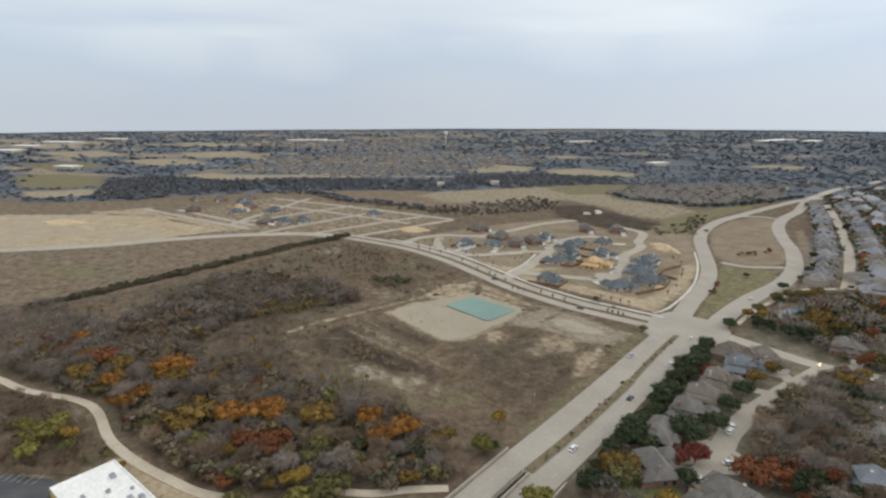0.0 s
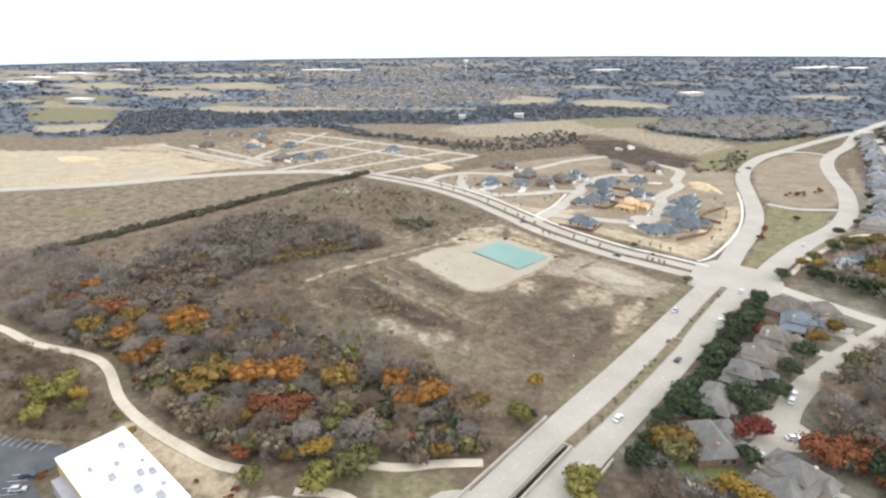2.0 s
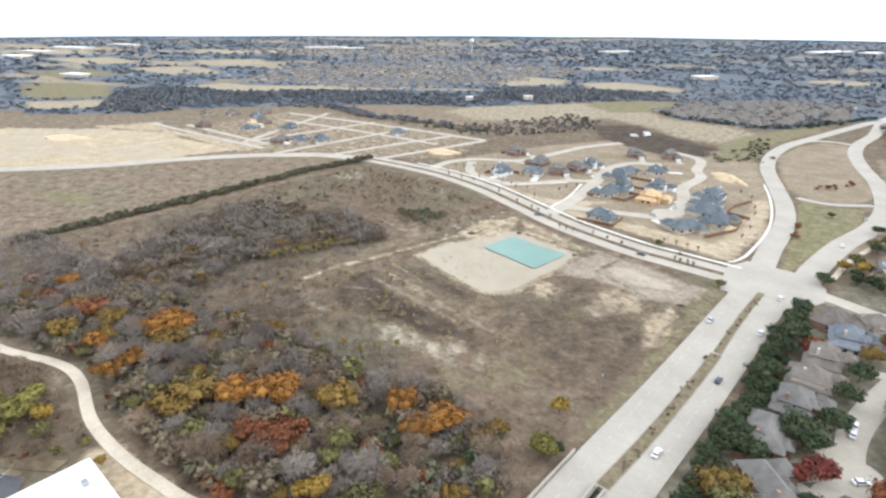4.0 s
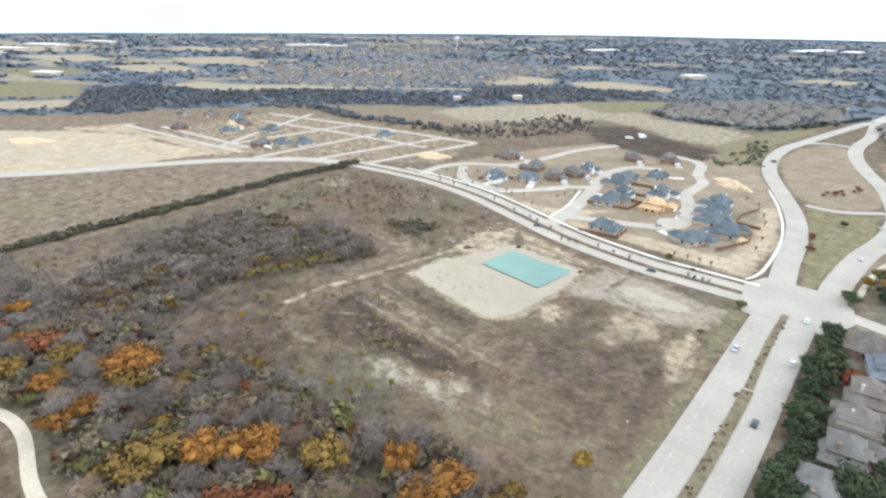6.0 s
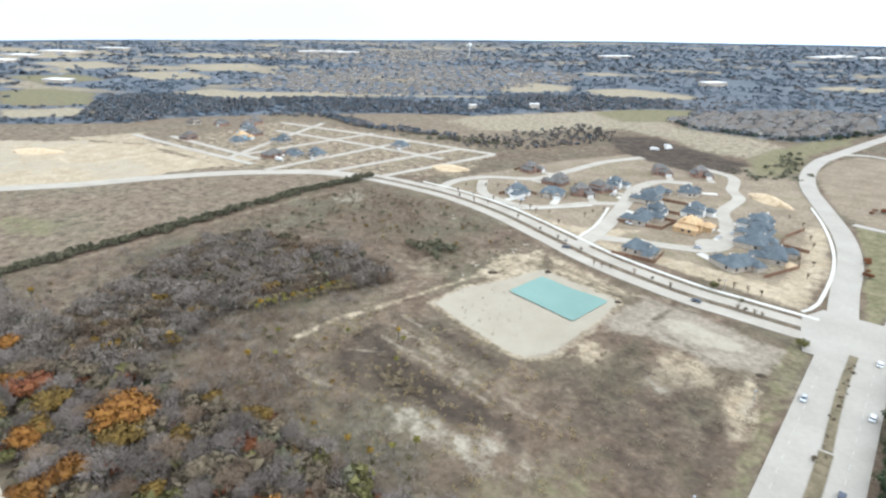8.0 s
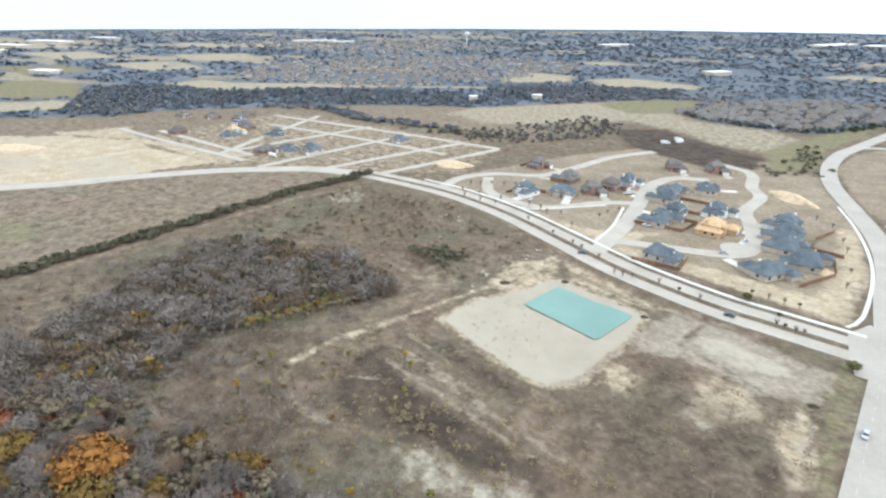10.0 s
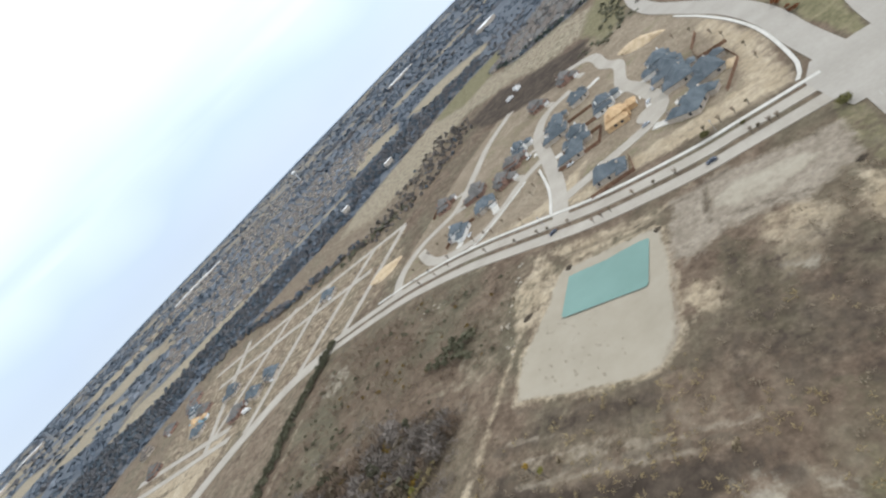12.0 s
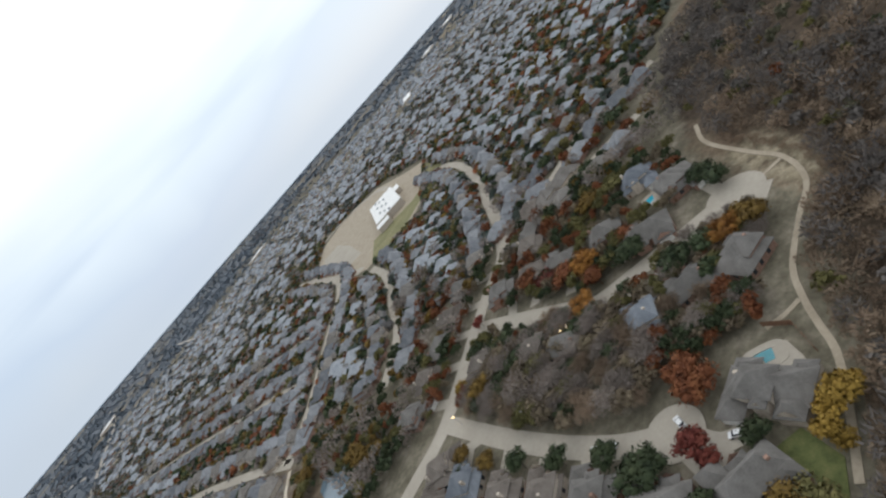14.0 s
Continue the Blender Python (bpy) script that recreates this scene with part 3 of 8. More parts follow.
# crossing
part("road_crossing", [(-100, 300, 0.12), (-103, 312, 0.12), (-106, 332, 0.12), (-100, 346, 0.12), (-70, 346, 0.12), (-62, 334, 0.12), (-60, 318, 0.12), (-68, 300, 0.12)],
     [(0, 7, 6, 5, 4, 3, 2, 1)], CONCRETE)
tagged(bpy.data.objects["road_crossing"], "broad pale concrete road crossing", "road", kind="structure")
BROAD = [(-100, 320), (-130, 320.5), (-155, 321.5), (-201, 331), (-244, 347), (-292, 364), (-341, 373.5), (-385, 374), (-432, 370)]
road("road_side_south", BROAD, 10.0, -2.2, 0.08, STREET, "curving pale concrete carriageway", kerbs=False)
road("road_side_north", BROAD, -2.0, 9.5, 0.07, STREET, "curving pale concrete carriageway beside a sidewalk", kerbs=False)
road("sidewalk_side", BROAD[:-1], -12.8, 15.2, 0.18, WALK, "bright new concrete sidewalk", "sidewalk", kerbs=False)
WEST = [(-425, 369), (-471, 352), (-502, 325), (-527, 297), (-556, 250), (-580, 199), (-614, 151), (-690, 60), (-800, -60)]
road("road_west", WEST, 8, 8, 0.06, STREET, "pale concrete road under construction", kerbs=False, step=9)
LOOP_W = [(-92, 335), (-96, 375), (-99, 418), (-108, 465), (-126, 520), (-146, 580), (-156, 640), (-156, 700), (-148, 745), (-138, 800), (-122, 880), (-100, 960), (-20, 1090)]
road("road_loop_west", LOOP_W, 5.5, 6.5, 0.05, CONCRETE, "pale concrete loop road round a grassy island", kerbs=False, step=8)
LOOP_E = [(-72, 335), (-71, 365), (-66, 410), (-58, 450), (-55, 490), (-58, 530), (-68, 585), (-84, 640), (-97, 700), (-101, 760), (-96, 830), (-98, 900), (-100, 960)]
road("road_loop_east", LOOP_E, 6.0, 6.5, 0.055, CONCRETE, "pale concrete loop road beside planted verges", kerbs=False, step=8)
STREET_E = [(-64, 326), (-38, 318), (-15, 313), (34, 318), (67, 321), (98, 322), (140, 345), (220, 400)]
road("street_entrance", STREET_E, 4.5, 4.5, 0.05, STREET, "pale concrete residential street", "street", kerbs=False)
CUL = [(-15, 312), (-21, 292), (-28, 268), (-34.5, 239), (-37, 218), (-36, 203)]
road("street_culdesac", CUL, 4.2, 4.2, 0.06, STREET, "pale concrete street ending in a turning circle", "street", kerbs=False)
SIDE = [(40, 318), (34, 281), (29, 254), (27, 240), (36, 222), (47, 202), (55, 187), (52, 172)]
road("street_side", SIDE, 4.5, 4.5, 0.045, STREET, "pale concrete residential street", "street", kerbs=False)
road("street_new", [(-221, 346), (-225, 386), (-236, 437), (-247, 485), (-241, 519), (-219, 530)], 5, 5, 0.06, STREET, "new pale concrete street among new houses", "street", kerbs=False)
road("street_new_loop", [(-222, 364), (-192, 375), (-165, 386), (-158, 404), (-168, 442), (-178, 469), (-178, 508), (-189, 531), (-201, 574), (-235, 592)], 4.5, 4.5, 0.05, STREET, "new pale concrete street past building plots", "street", kerbs=False)
road("street_new_west", [(-361, 378), (-367, 409), (-354, 437), (-324, 457), (-315, 499), (-308, 551), (-289, 598)], 4.5, 4.5, 0.05, STREET, "new pale concrete street at the building site", "street", kerbs=False)
road("street_new_link", [(-352, 425), (-330, 396), (-303, 387), (-279, 391), (-256, 424), (-236, 440)], 4, 4, 0.045, STREET, "new pale concrete street with saplings", "street", kerbs=False)
road("trail_west", [(-360, 40), (-320, 53), (-291, 59), (-264, 70), (-246, 72), (-220, 67), (-197, 67), (-176, 70), (-162, 73), (-150, 79)], 1.9, 1.9, 0.05, TRAIL, "winding pale concrete footpath through the woods", "footpath", kerbs=False, step=3)
road("trail_bridge", [(-130, 101), (-119, 108), (-111, 117), (-101, 126)], 1.7, 1.7, 0.05, TRAIL, "pale concrete footpath on dry grass", "footpath", kerbs=False, step=3)
road("trail_lot", [(-135, 82), (-125, 89), (-116, 90), (-108, 85), (-100, 76)], 1.7, 1.7, 0.05, TRAIL, "curved pale concrete footpath by the lot", "footpath", kerbs=False, step=3)
road("trail_east", [(120, 203), (101, 197), (79, 179), (66, 167), (49, 161), (33, 164), (13, 167), (0, 165), (-10, 162), (-19, 159), (-32, 158), (-52, 158)], 0.95, 0.95, 0.05, TRAIL_WORN, "pale concrete footpath along the wood", "footpath", kerbs=False, step=3)
water = part("pond_water", [(x + dx, y + dy, -0.75) for x, y, q in ((*p, k) for k, p in enumerate(POND)) for dx, dy in POND_ROUND[q]], [tuple(range(11, -1, -1))], WATER)
tagged(water, "still turquoise water in a dug basin", "pond", kind="structure")

# ================= the distance =================
def build_backdrop():
    n, r, v, f = 96, 4850, [], []
    for k in range(n):
        a = 2 * math.pi * k / n
        v += [(r * math.cos(a), r * math.sin(a), -6), (r * math.cos(a), r * math.sin(a), 9 + 1.5 * math.sin(7 * a) + 1.5 * math.sin(23 * a))]
    for k in range(n):
        a, b = 2 * k, 2 * ((k + 1) % n)
        f.append((a, a + 1, b + 1, b))
    # the haze of the horizon is painted into the ring's blue colour
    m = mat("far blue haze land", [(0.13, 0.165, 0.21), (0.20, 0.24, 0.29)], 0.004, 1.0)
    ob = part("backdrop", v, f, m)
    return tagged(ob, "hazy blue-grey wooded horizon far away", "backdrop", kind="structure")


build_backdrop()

# ================= vegetation =================
def bark(name, a, b):
    return mat(name, [a, b], 0.8, 0.95, vary=0.15, spec=0.1)


BARK = bark("grey bark", (0.10, 0.085, 0.07), (0.17, 0.15, 0.125))
TWIGS = mat("bare grey twigs", [(0.15, 0.125, 0.108), (0.22, 0.187, 0.165), (0.29, 0.25, 0.222)], 0.10, 0.95, vary=0.25, fine=0.9, spec=0.1)
TWIGS_BROWN = mat("bare brown twigs", [(0.15, 0.108, 0.078), (0.215, 0.16, 0.115), (0.27, 0.21, 0.15)], 0.10, 0.95, vary=0.25, fine=0.9, spec=0.1)


def leaf(name, stops, scale=0.25):
    return mat(name, stops, scale, 0.8, vary=0.22, fine=1.4, spec=0.2)


ORANGE = leaf("orange autumn leaves", [(0.14, 0.062, 0.017), (0.25, 0.113, 0.026), (0.32, 0.165, 0.038)])
AMBER = leaf("amber autumn leaves", [(0.10, 0.066, 0.02), (0.175, 0.112, 0.03), (0.245, 0.165, 0.045)])
OLIVE = leaf("olive yellowing leaves", [(0.075, 0.07, 0.028), (0.125, 0.115, 0.044), (0.18, 0.16, 0.062)])
YELLOW = leaf("yellow autumn leaves", [(0.175, 0.112, 0.022), (0.28, 0.18, 0.035), (0.36, 0.245, 0.06)])
LIME = leaf("yellow-green leaves", [(0.115, 0.108, 0.03), (0.19, 0.172, 0.046), (0.27, 0.235, 0.07)])
RUST = leaf("rust red leaves", [(0.10, 0.036, 0.018), (0.185, 0.068, 0.03), (0.235, 0.10, 0.042)])
RED = leaf("deep red leaves", [(0.08, 0.022, 0.018), (0.16, 0.042, 0.032), (0.21, 0.065, 0.045)])
EVERGREEN = leaf("dark evergreen leaves", [(0.026, 0.038, 0.02), (0.046, 0.062, 0.03), (0.07, 0.085, 0.042)])
DRAB = leaf("drab brown leaves", [(0.095, 0.074, 0.052), (0.15, 0.118, 0.08), (0.20, 0.165, 0.105)])
SCRUB = leaf("dull green scrub", [(0.075, 0.075, 0.045), (0.115, 0.11, 0.07), (0.15, 0.14, 0.09)])


def cards(rng, centres, radii, count, size, flat=0.75, sliver=False, out=None, lift=0.0):
    """Small leaves (or, as slivers, twigs) spread through the outer shells of a few lobes."""
    k = rng.integers(0, len(centres), count)
    d = rng.normal(size=(count, 3))
    d[:, 2] = d[:, 2] * 0.8 + 0.2
    d /= np.linalg.norm(d, axis=1)[:, None]
    r = rng.uniform(0.25, 1.08, count) ** 0.55
    p = centres[k] + d * (radii[k] * r)[:, None] * np.array([1, 1, flat])
    n = d + rng.normal(size=(count, 3)) * 0.7 + np.array([0, 0, lift])
    n /= np.linalg.norm(n, axis=1)[:, None]
    u = np.cross(n, rng.normal(size=(count, 3)))
    u /= np.linalg.norm(u, axis=1)[:, None]
    w = np.cross(n, u)
    s = size * rng.uniform(0.6, 1.4, count)[:, None]
    if sliver:
        e = d + rng.normal(size=(count, 3)) * 0.45
        e /= np.linalg.norm(e, axis=1)[:, None]
        v = np.stack([p - u * s * 0.13, p + u * s * 0.13, p + e * s * 1.5], 1)
    else:
        v = np.stack([p - u * s - w * s * 0.6, p + u * s - w * s * 0.7, p + w * s * 1.1], 1)
    if out is not None:
        out.append(np.repeat(d * 0.9 + np.array([0, 0, 0.15]) + n * 0.3, 3, axis=0))
    return v.reshape(-1, 3), np.arange(3 * count).reshape(-1, 3)


def lobes(rng, r, h, n):
    """Centres and radii of the lobes of a crown of radius r that ends at height h."""
    a = rng.uniform(0, 2 * math.pi, n)
    q = r * 0.7 * np.sqrt(rng.uniform(0.05, 1, n))
    z = h - r * 0.55 - rng.uniform(0, 0.45, n) * (h * 0.45)
    c = np.stack([q * np.cos(a), q * np.sin(a), z], 1)
    c[0] = (0, 0, h - r * 0.5)
    return c, r * rng.uniform(0.26, 0.5, n)


def prism(v, f, a, b, ra, rb, sides=5):
    """A tapered limb from a to b."""
    a, b = np.array(a, float), np.array(b, float)
    d = (b - a) / (np.linalg.norm(b - a) + 1e-9)
    u = np.cross(d, (0.3, 0.9, 0.2) if abs(d[2]) > 0.5 else (0, 0, 1))
    u /= np.linalg.norm(u)
    w = np.cross(d, u)
    s = len(v)
    for p, r in ((a, ra), (b, rb)):
        for k in range(sides):
            t = 2 * math.pi * k / sides
            v.append(tuple(p + (u * math.cos(t) + w * math.sin(t)) * r))
    for k in range(sides):
        f.append((s + k, s + (k + 1) % sides, s + sides + (k + 1) % sides, s + sides + k))
    f.append(tuple(range(s + sides, s + 2 * sides)))


def trunk_mesh(rng, h, r, girth):
    v, f = [], []
    fork = h * rng.uniform(0.28, 0.38)
    bend = np.array([rng.normal() * 0.25, rng.normal() * 0.25, fork])
    prism(v, f, (0, 0, -0.8), bend, girth, girth * 0.7, 6)
    for k in range(5):
        a = 2 * math.pi * (k + rng.uniform(-0.3, 0.3)) / 5
        tip = bend + np.array([math.cos(a) * r * 0.55, math.sin(a) * r * 0.55, (h - fork) * rng.uniform(0.45, 0.75)])
        prism(v, f, bend - (0, 0, 0.2), tip, girth * 0.5, girth * 0.14, 4)
    return v, f


def limb_mesh(rng, h, r, limbs=9):
    """The rising limbs of a leafless crown."""
    v, f = [], []
    base = np.array([0, 0, h * 0.3])
    for k in range(limbs):
        a = 2 * math.pi * (k + rng.uniform(-0.35, 0.35)) / limbs
        out = r * rng.uniform(0.3, 0.85)
        tip = np.array([math.cos(a) * out, math.sin(a) * out, h * rng.uniform(0.7, 0.92)])
        prism(v, f, base, tip, 0.13, 0.03, 3)
        for _ in range(3):
            s = base + (tip - base) * rng.uniform(0.4, 0.9)
            prism(v, f, s, s + rng.normal(size=3) * r * 0.16 + np.array([0, 0, r * 0.2]), 0.06, 0.02, 3)
    return v, f


def lobe_cores(rng, centres, radii, flat=0.75, share=0.54):
    """The dense leafy heart of each bough: a rough many-sided lump under the loose leaves. Returns vertices, faces, normals."""
    bm = bmesh.new()
    bmesh.ops.create_icosphere(bm, subdivisions=1, radius=1)
    unit = np.array([q.co[:] for q in bm.verts])
    tri = np.array([[q.index for q in g.verts] for g in bm.faces])
    bm.free()
    V, F, N = [], [], []
    for k, (c, r) in enumerate(zip(centres, radii)):
        n = unit + rng.normal(size=unit.shape) * 0.25
        V.append(c + unit * (r * share * rng.uniform(0.72, 1.16, len(unit)))[:, None] * np.array([1, 1, flat]))
        F.append(tri + k * len(unit))
        N.append(n)
    return np.concatenate(V), np.concatenate(F), np.concatenate(N)


def tree(seed, r, h, crown_mat, bare=False, count=900, size=0.3, name="autumn_tree"):
    rng = np.random.default_rng(seed)
    root = new(name)
    part("trunk", *trunk_mesh(rng, h, r, 0.11 + h * 0.017), BARK, root)
    c, q = lobes(rng, r, h, 26)
    if bare:
        v, f = cards(rng, c, q, count, size, sliver=True)
        lv, lf = limb_mesh(rng, h, r)
        n = len(v)
        part("crown", np.concatenate([v, np.array(lv)]), f.tolist() + [tuple(i + n for i in g) for g in lf], crown_mat, root)
    else:
        facing = []
        v, f = cards(rng, c, q, count, size, out=facing)
        cv, cf, cn = lobe_cores(rng, c, q)
        facing[0] = np.concatenate([facing[0], cn])
        f = np.concatenate([f, cf + len(v)])
        v = np.concatenate([v, cv])
        ob = part("crown", v, f.tolist(), crown_mat, root)
        ob.data.polygons.foreach_set("use_smooth", np.ones(len(f), bool))
        # custom normals point out from each bough's middle, so crowns shade smooth and rounded
        nn = facing[0] / np.linalg.norm(facing[0], axis=1)[:, None]
        ob.data.normals_split_custom_set_from_vertices(nn.tolist())
    return root


PROTOS = {
    "bare": ([tree(s, 4.4 + 0.5 * s, 8.6 + 0.6 * s, TWIGS, True, 1100, 0.75, "bare_tree") for s in range(4)], "leafless grey-brown tree in the winter wood", "bare trees"),
    "brown": ([tree(10 + s, 4.2 + 0.5 * s, 8 + 0.6 * s, TWIGS_BROWN, True, 1100, 0.75, "bare_tree") for s in range(3)], "leafless reddish-brown tree in the winter wood", "bare trees"),
    "drab": ([tree(15 + s, 4.2 + 0.4 * s, 8 + 0.5 * s, DRAB, False, 1000, 0.28, "faded_tree") for s in range(4)], "tree with a last haze of drab brown leaves", "faded trees"),
    "orange": ([tree(20 + s, 5.4 + 0.5 * s, 9.5 + 0.4 * s, ORANGE, count=2850, size=0.275) for s in range(3)], "broad tree with orange autumn leaves", "autumn trees"),
    "amber": ([tree(30 + s, 5.0 + 0.4 * s, 9 + 0.4 * s, AMBER, count=2550, size=0.275) for s in range(3)], "broad tree with amber brown autumn leaves", "autumn trees"),
    "olive": ([tree(40 + s, 4.4 + 0.4 * s, 8 + 0.4 * s, OLIVE, count=1950, size=0.275) for s in range(3)], "tree with fading olive-yellow leaves", "autumn trees"),
    "yellow": ([tree(50 + s, 3.4 + 0.4 * s, 7 + 0.4 * s, YELLOW, count=1800, size=0.275) for s in range(2)], "tree with bright yellow autumn leaves", "autumn trees"),
    "lime": ([tree(60 + s, 4.2 + 0.4 * s, 7 + 0.4 * s, LIME, count=1800, size=0.275) for s in range(2)], "tree with pale yellow-green leaves", "autumn trees"),
    "rust": ([tree(70 + s, 4.6 + 0.4 * s, 8 + 0.4 * s, RUST, count=2250, size=0.275) for s in range(3)], "tree with rust red autumn leaves", "autumn trees"),
    "red": ([tree(80 + s, 3.8 + 0.4 * s, 7 + 0.4 * s, RED, count=1950, size=0.275) for s in range(2)], "tree with deep red leaves by a house", "autumn trees"),
    "green": ([tree(90 + s, 4.0 + 0.5 * s, 7.5 + 0.5 * s, EVERGREEN, False, 1600, 0.3, "evergreen_tree") for s in range(4)], "dark evergreen oak with a dense rounded crown", "evergreen oaks"),
}
USED = {}
TREES = []


def put_tree(kind, x, y, scale=1.0, z=None):
    protos, label, group = PROTOS[kind]
    k = USED.get(kind, 0)
    USED[kind] = k + 1
    turn = RNG.uniform(0, 360)
    zz = float(ground_height(np.array([x]), np.array([y]))[0]) if z is None else z
    m = pose(x, y, zz, 0, 0, turn)
    if k < len(protos):
        ob = protos[k]
        ob.matrix_basis = m
    else:
        ob = copy_thing(protos[k % len(protos)], m)
    s = scale * RNG.uniform(0.95, 1.18)
    ob.scale = (s * RNG.uniform(0.9, 1.1), s * RNG.uniform(0.9, 1.1), min(s, 0.6 + 0.4 * s))
    TREES.append((x, y))
    return tagged(ob, label, {"bare trees": "bare tree", "evergreen oaks": "evergreen tree", "faded trees": "faded tree"}.get(group, "autumn tree"), group)


def merged(name, protos, spots, material, label, category, smooth_faces=False):
    """Many plants as one mesh: spots are rows of x, y, z, scale, turn."""
    V, F, base = [], [], 0
    pick = np.random.default_rng(len(spots)).integers(0, len(protos), len(spots))
    for (x, y, z, s, a), k in zip(spots, pick):
        v, f = protos[k]
        c, n = math.cos(a), math.sin(a)
        w = np.empty_like(v)
        w[:, 0] = (v[:, 0] * c - v[:, 1] * n) * s + x
        w[:, 1] = (v[:, 0] * n + v[:, 1] * c) * s + y
        w[:, 2] = v[:, 2] * s + z
        V.append(w)
        F.append(f + base)
        base += len(v)
    V, F = np.concatenate(V), np.concatenate(F)
    me = bpy.data.meshes.new(name)
    me.vertices.add(len(V))
    me.vertices.foreach_set("co", V.astype(np.float32).ravel())
    k = F.shape[1]
    me.loops.add(F.size)
    me.loops.foreach_set("vertex_index", F.astype(np.int32).ravel())
    me.polygons.add(len(F))
    me.polygons.foreach_set("loop_start", np.arange(0, F.size, k, dtype=np.int32))
    me.update(calc_edges=True)
    if smooth_faces:
        me.polygons.foreach_set("use_smooth", np.ones(len(F), bool))
    me.materials.append(material)
    return tagged(new(name, me), label, category, kind="stuff")


def tri_twigs(seed, h, r, n, length, width):
    """A light leafless crown for trees far off, as triangles."""
    rng = np.random.default_rng(seed)
    a, q = rng.uniform(0, 2 * math.pi, n), r * np.sqrt(rng.uniform(0, 1, n))
    top = h * (1 - 0.35 * (q / r) ** 2)
    z = top - rng.uniform(0, 1, n) ** 1.6 * h * 0.6
    p = np.stack([q * np.cos(a) * 0.85, q * np.sin(a) * 0.85, z], 1)
    d = np.stack([np.cos(a), np.sin(a), rng.uniform(0.3, 1.6, n)], 1) + rng.normal(size=(n, 3)) * 0.7
    d /= np.linalg.norm(d, axis=1)[:, None]
    s = np.cross(d, rng.normal(size=(n, 3)))
    s /= np.linalg.norm(s, axis=1)[:, None]
    L, w = length * rng.uniform(0.6, 1.4, n)[:, None], width * rng.uniform(0.6, 1.4, n)[:, None]
    v = np.stack([p - s * w, p + s * w, p + d * L], 1).reshape(-1, 3)
    v = np.concatenate([v, [(-0.15, 0, -0.6), (0.15, 0, -0.6), (0, 0.1, h * 0.6), (0, -0.15, -0.6), (0, 0.15, -0.6), (0.1, 0, h * 0.6)]])
    return v, np.arange(len(v)).reshape(-1, 3)


def tri_cards(seed, h, r, n, size, lift=0.0):
    rng = np.random.default_rng(seed)
    c, q = lobes(rng, r, h, 5)
    v, f = cards(rng, c, q, n, size, lift=lift)
    v = np.concatenate([v, [(-0.2, 0, -0.6), (0.2, 0, -0.6), (0, 0.1, h * 0.6)]])
    return v, np.concatenate([f, [[len(v) - 3, len(v) - 2, len(v) - 1]]])


def inside(poly, n, rng, gap=0.0, taken=None):
    """n places within a polygon on the plan, no closer together than gap."""
    p = np.array(poly)
    lo, hi = p.min(0), p.max(0)
    out = []
    cell = {}
    tries = 0
    while len(out) < n and tries < n * 30:
        q = rng.uniform(lo, hi, (400, 2))
        q = q[poly_dist(q[:, 0], q[:, 1], poly) < 0]
        tries += 400
        for x, y in q:
            if gap:
                i, j = int(x // gap), int(y // gap)
                if any(math.hypot(x - u, y - w) < gap for a in (-1, 0, 1) for b in (-1, 0, 1) for u, w in cell.get((i + a, j + b), ())):
                    continue
                cell.setdefault((i, j), []).append((x, y))
            out.append((x, y))
            if len(out) >= n:
                break
    return out


def spots_of(places, lo, hi, rng, z=None):
    xy = np.array(places)
    zz = ground_height(xy[:, 0], xy[:, 1]) if z is None else np.full(len(xy), z)
    return [(x, y, h, rng.uniform(lo, hi), rng.uniform(0, 6.28)) for (x, y), h in zip(xy, zz)]


# trees that stand out in the wood by the footpath
for kind, x, y, s in [("orange", -250, 107, 1.6), ("amber", -241, 103, 1.25), ("orange", -183, 111, 1.45), ("orange", -193, 103, 1.15), ("orange", -132, 137, 1.2), ("orange", -136, 130, 1.1),
                      ("rust", -164, 99, 1.65), ("rust", -172, 96, 1.2), ("amber", -165, 123, 1.45), ("orange", -149, 136, 1.05), ("amber", -200, 89, 1.5), ("olive", -206, 93, 1.3),
                      ("yellow", -140, 96, 1.0), ("yellow", -143, 93, 0.8), ("lime", -131, 87, 1.4), ("olive", -126, 97, 1.4), ("amber", -275, 94, 1.4), ("amber", -280, 78, 1.3),
                      ("orange", -236, 79, 1.0), ("orange", -238, 88, 0.9), ("rust", -290, 92, 1.2), ("rust", -318, 84, 1.2), ("orange", -300, 88, 0.9), ("orange", -262, 84, 0.9), ("amber", -264, 88, 0.9),
                      ("lime", -237, 50, 1.4), ("lime", -243, 57, 1.2), ("yellow", -229, 57, 0.9), ("lime", -229, 43, 0.9), ("olive", -222, 54, 0.7), ("lime", -250, 48, 0.9), ("yellow", -196, 62, 0.5),
                      ("olive", -158, 83, 0.9), ("olive", -146, 75, 0.9), ("yellow", -110, 169, 0.85), ("lime", -104, 150, 0.95), ("green", -101, 152, 0.6), ("green", -117, 133, 0.7),
                      ("yellow", -350, 71, 0.8), ("rust", -345, 84, 0.9), ("orange", -330, 95, 0.8), ("lime", -74, 137, 1.25), ("lime", -71, 131, 0.9),
                      ("green", -217, 120, 0.42), ("green", -209, 124, 0.5), ("green", -267, 121, 0.5), ("green", -181, 127, 0.3), ("green", -352, 104, 0.55), ("green", -334, 87, 0.55), ("green", -235, 98, 0.5),
                      ("olive", -150, 112, 0.9), ("olive", -176, 116, 0.8), ("amber", -215, 100, 0.8), ("olive", -225, 84, 0.8), ("olive", -186, 84, 0.9), ("rust", -142, 116, 0.7), ("amber", -120, 140, 0.8)]:
    put_tree(kind, x, y, s)

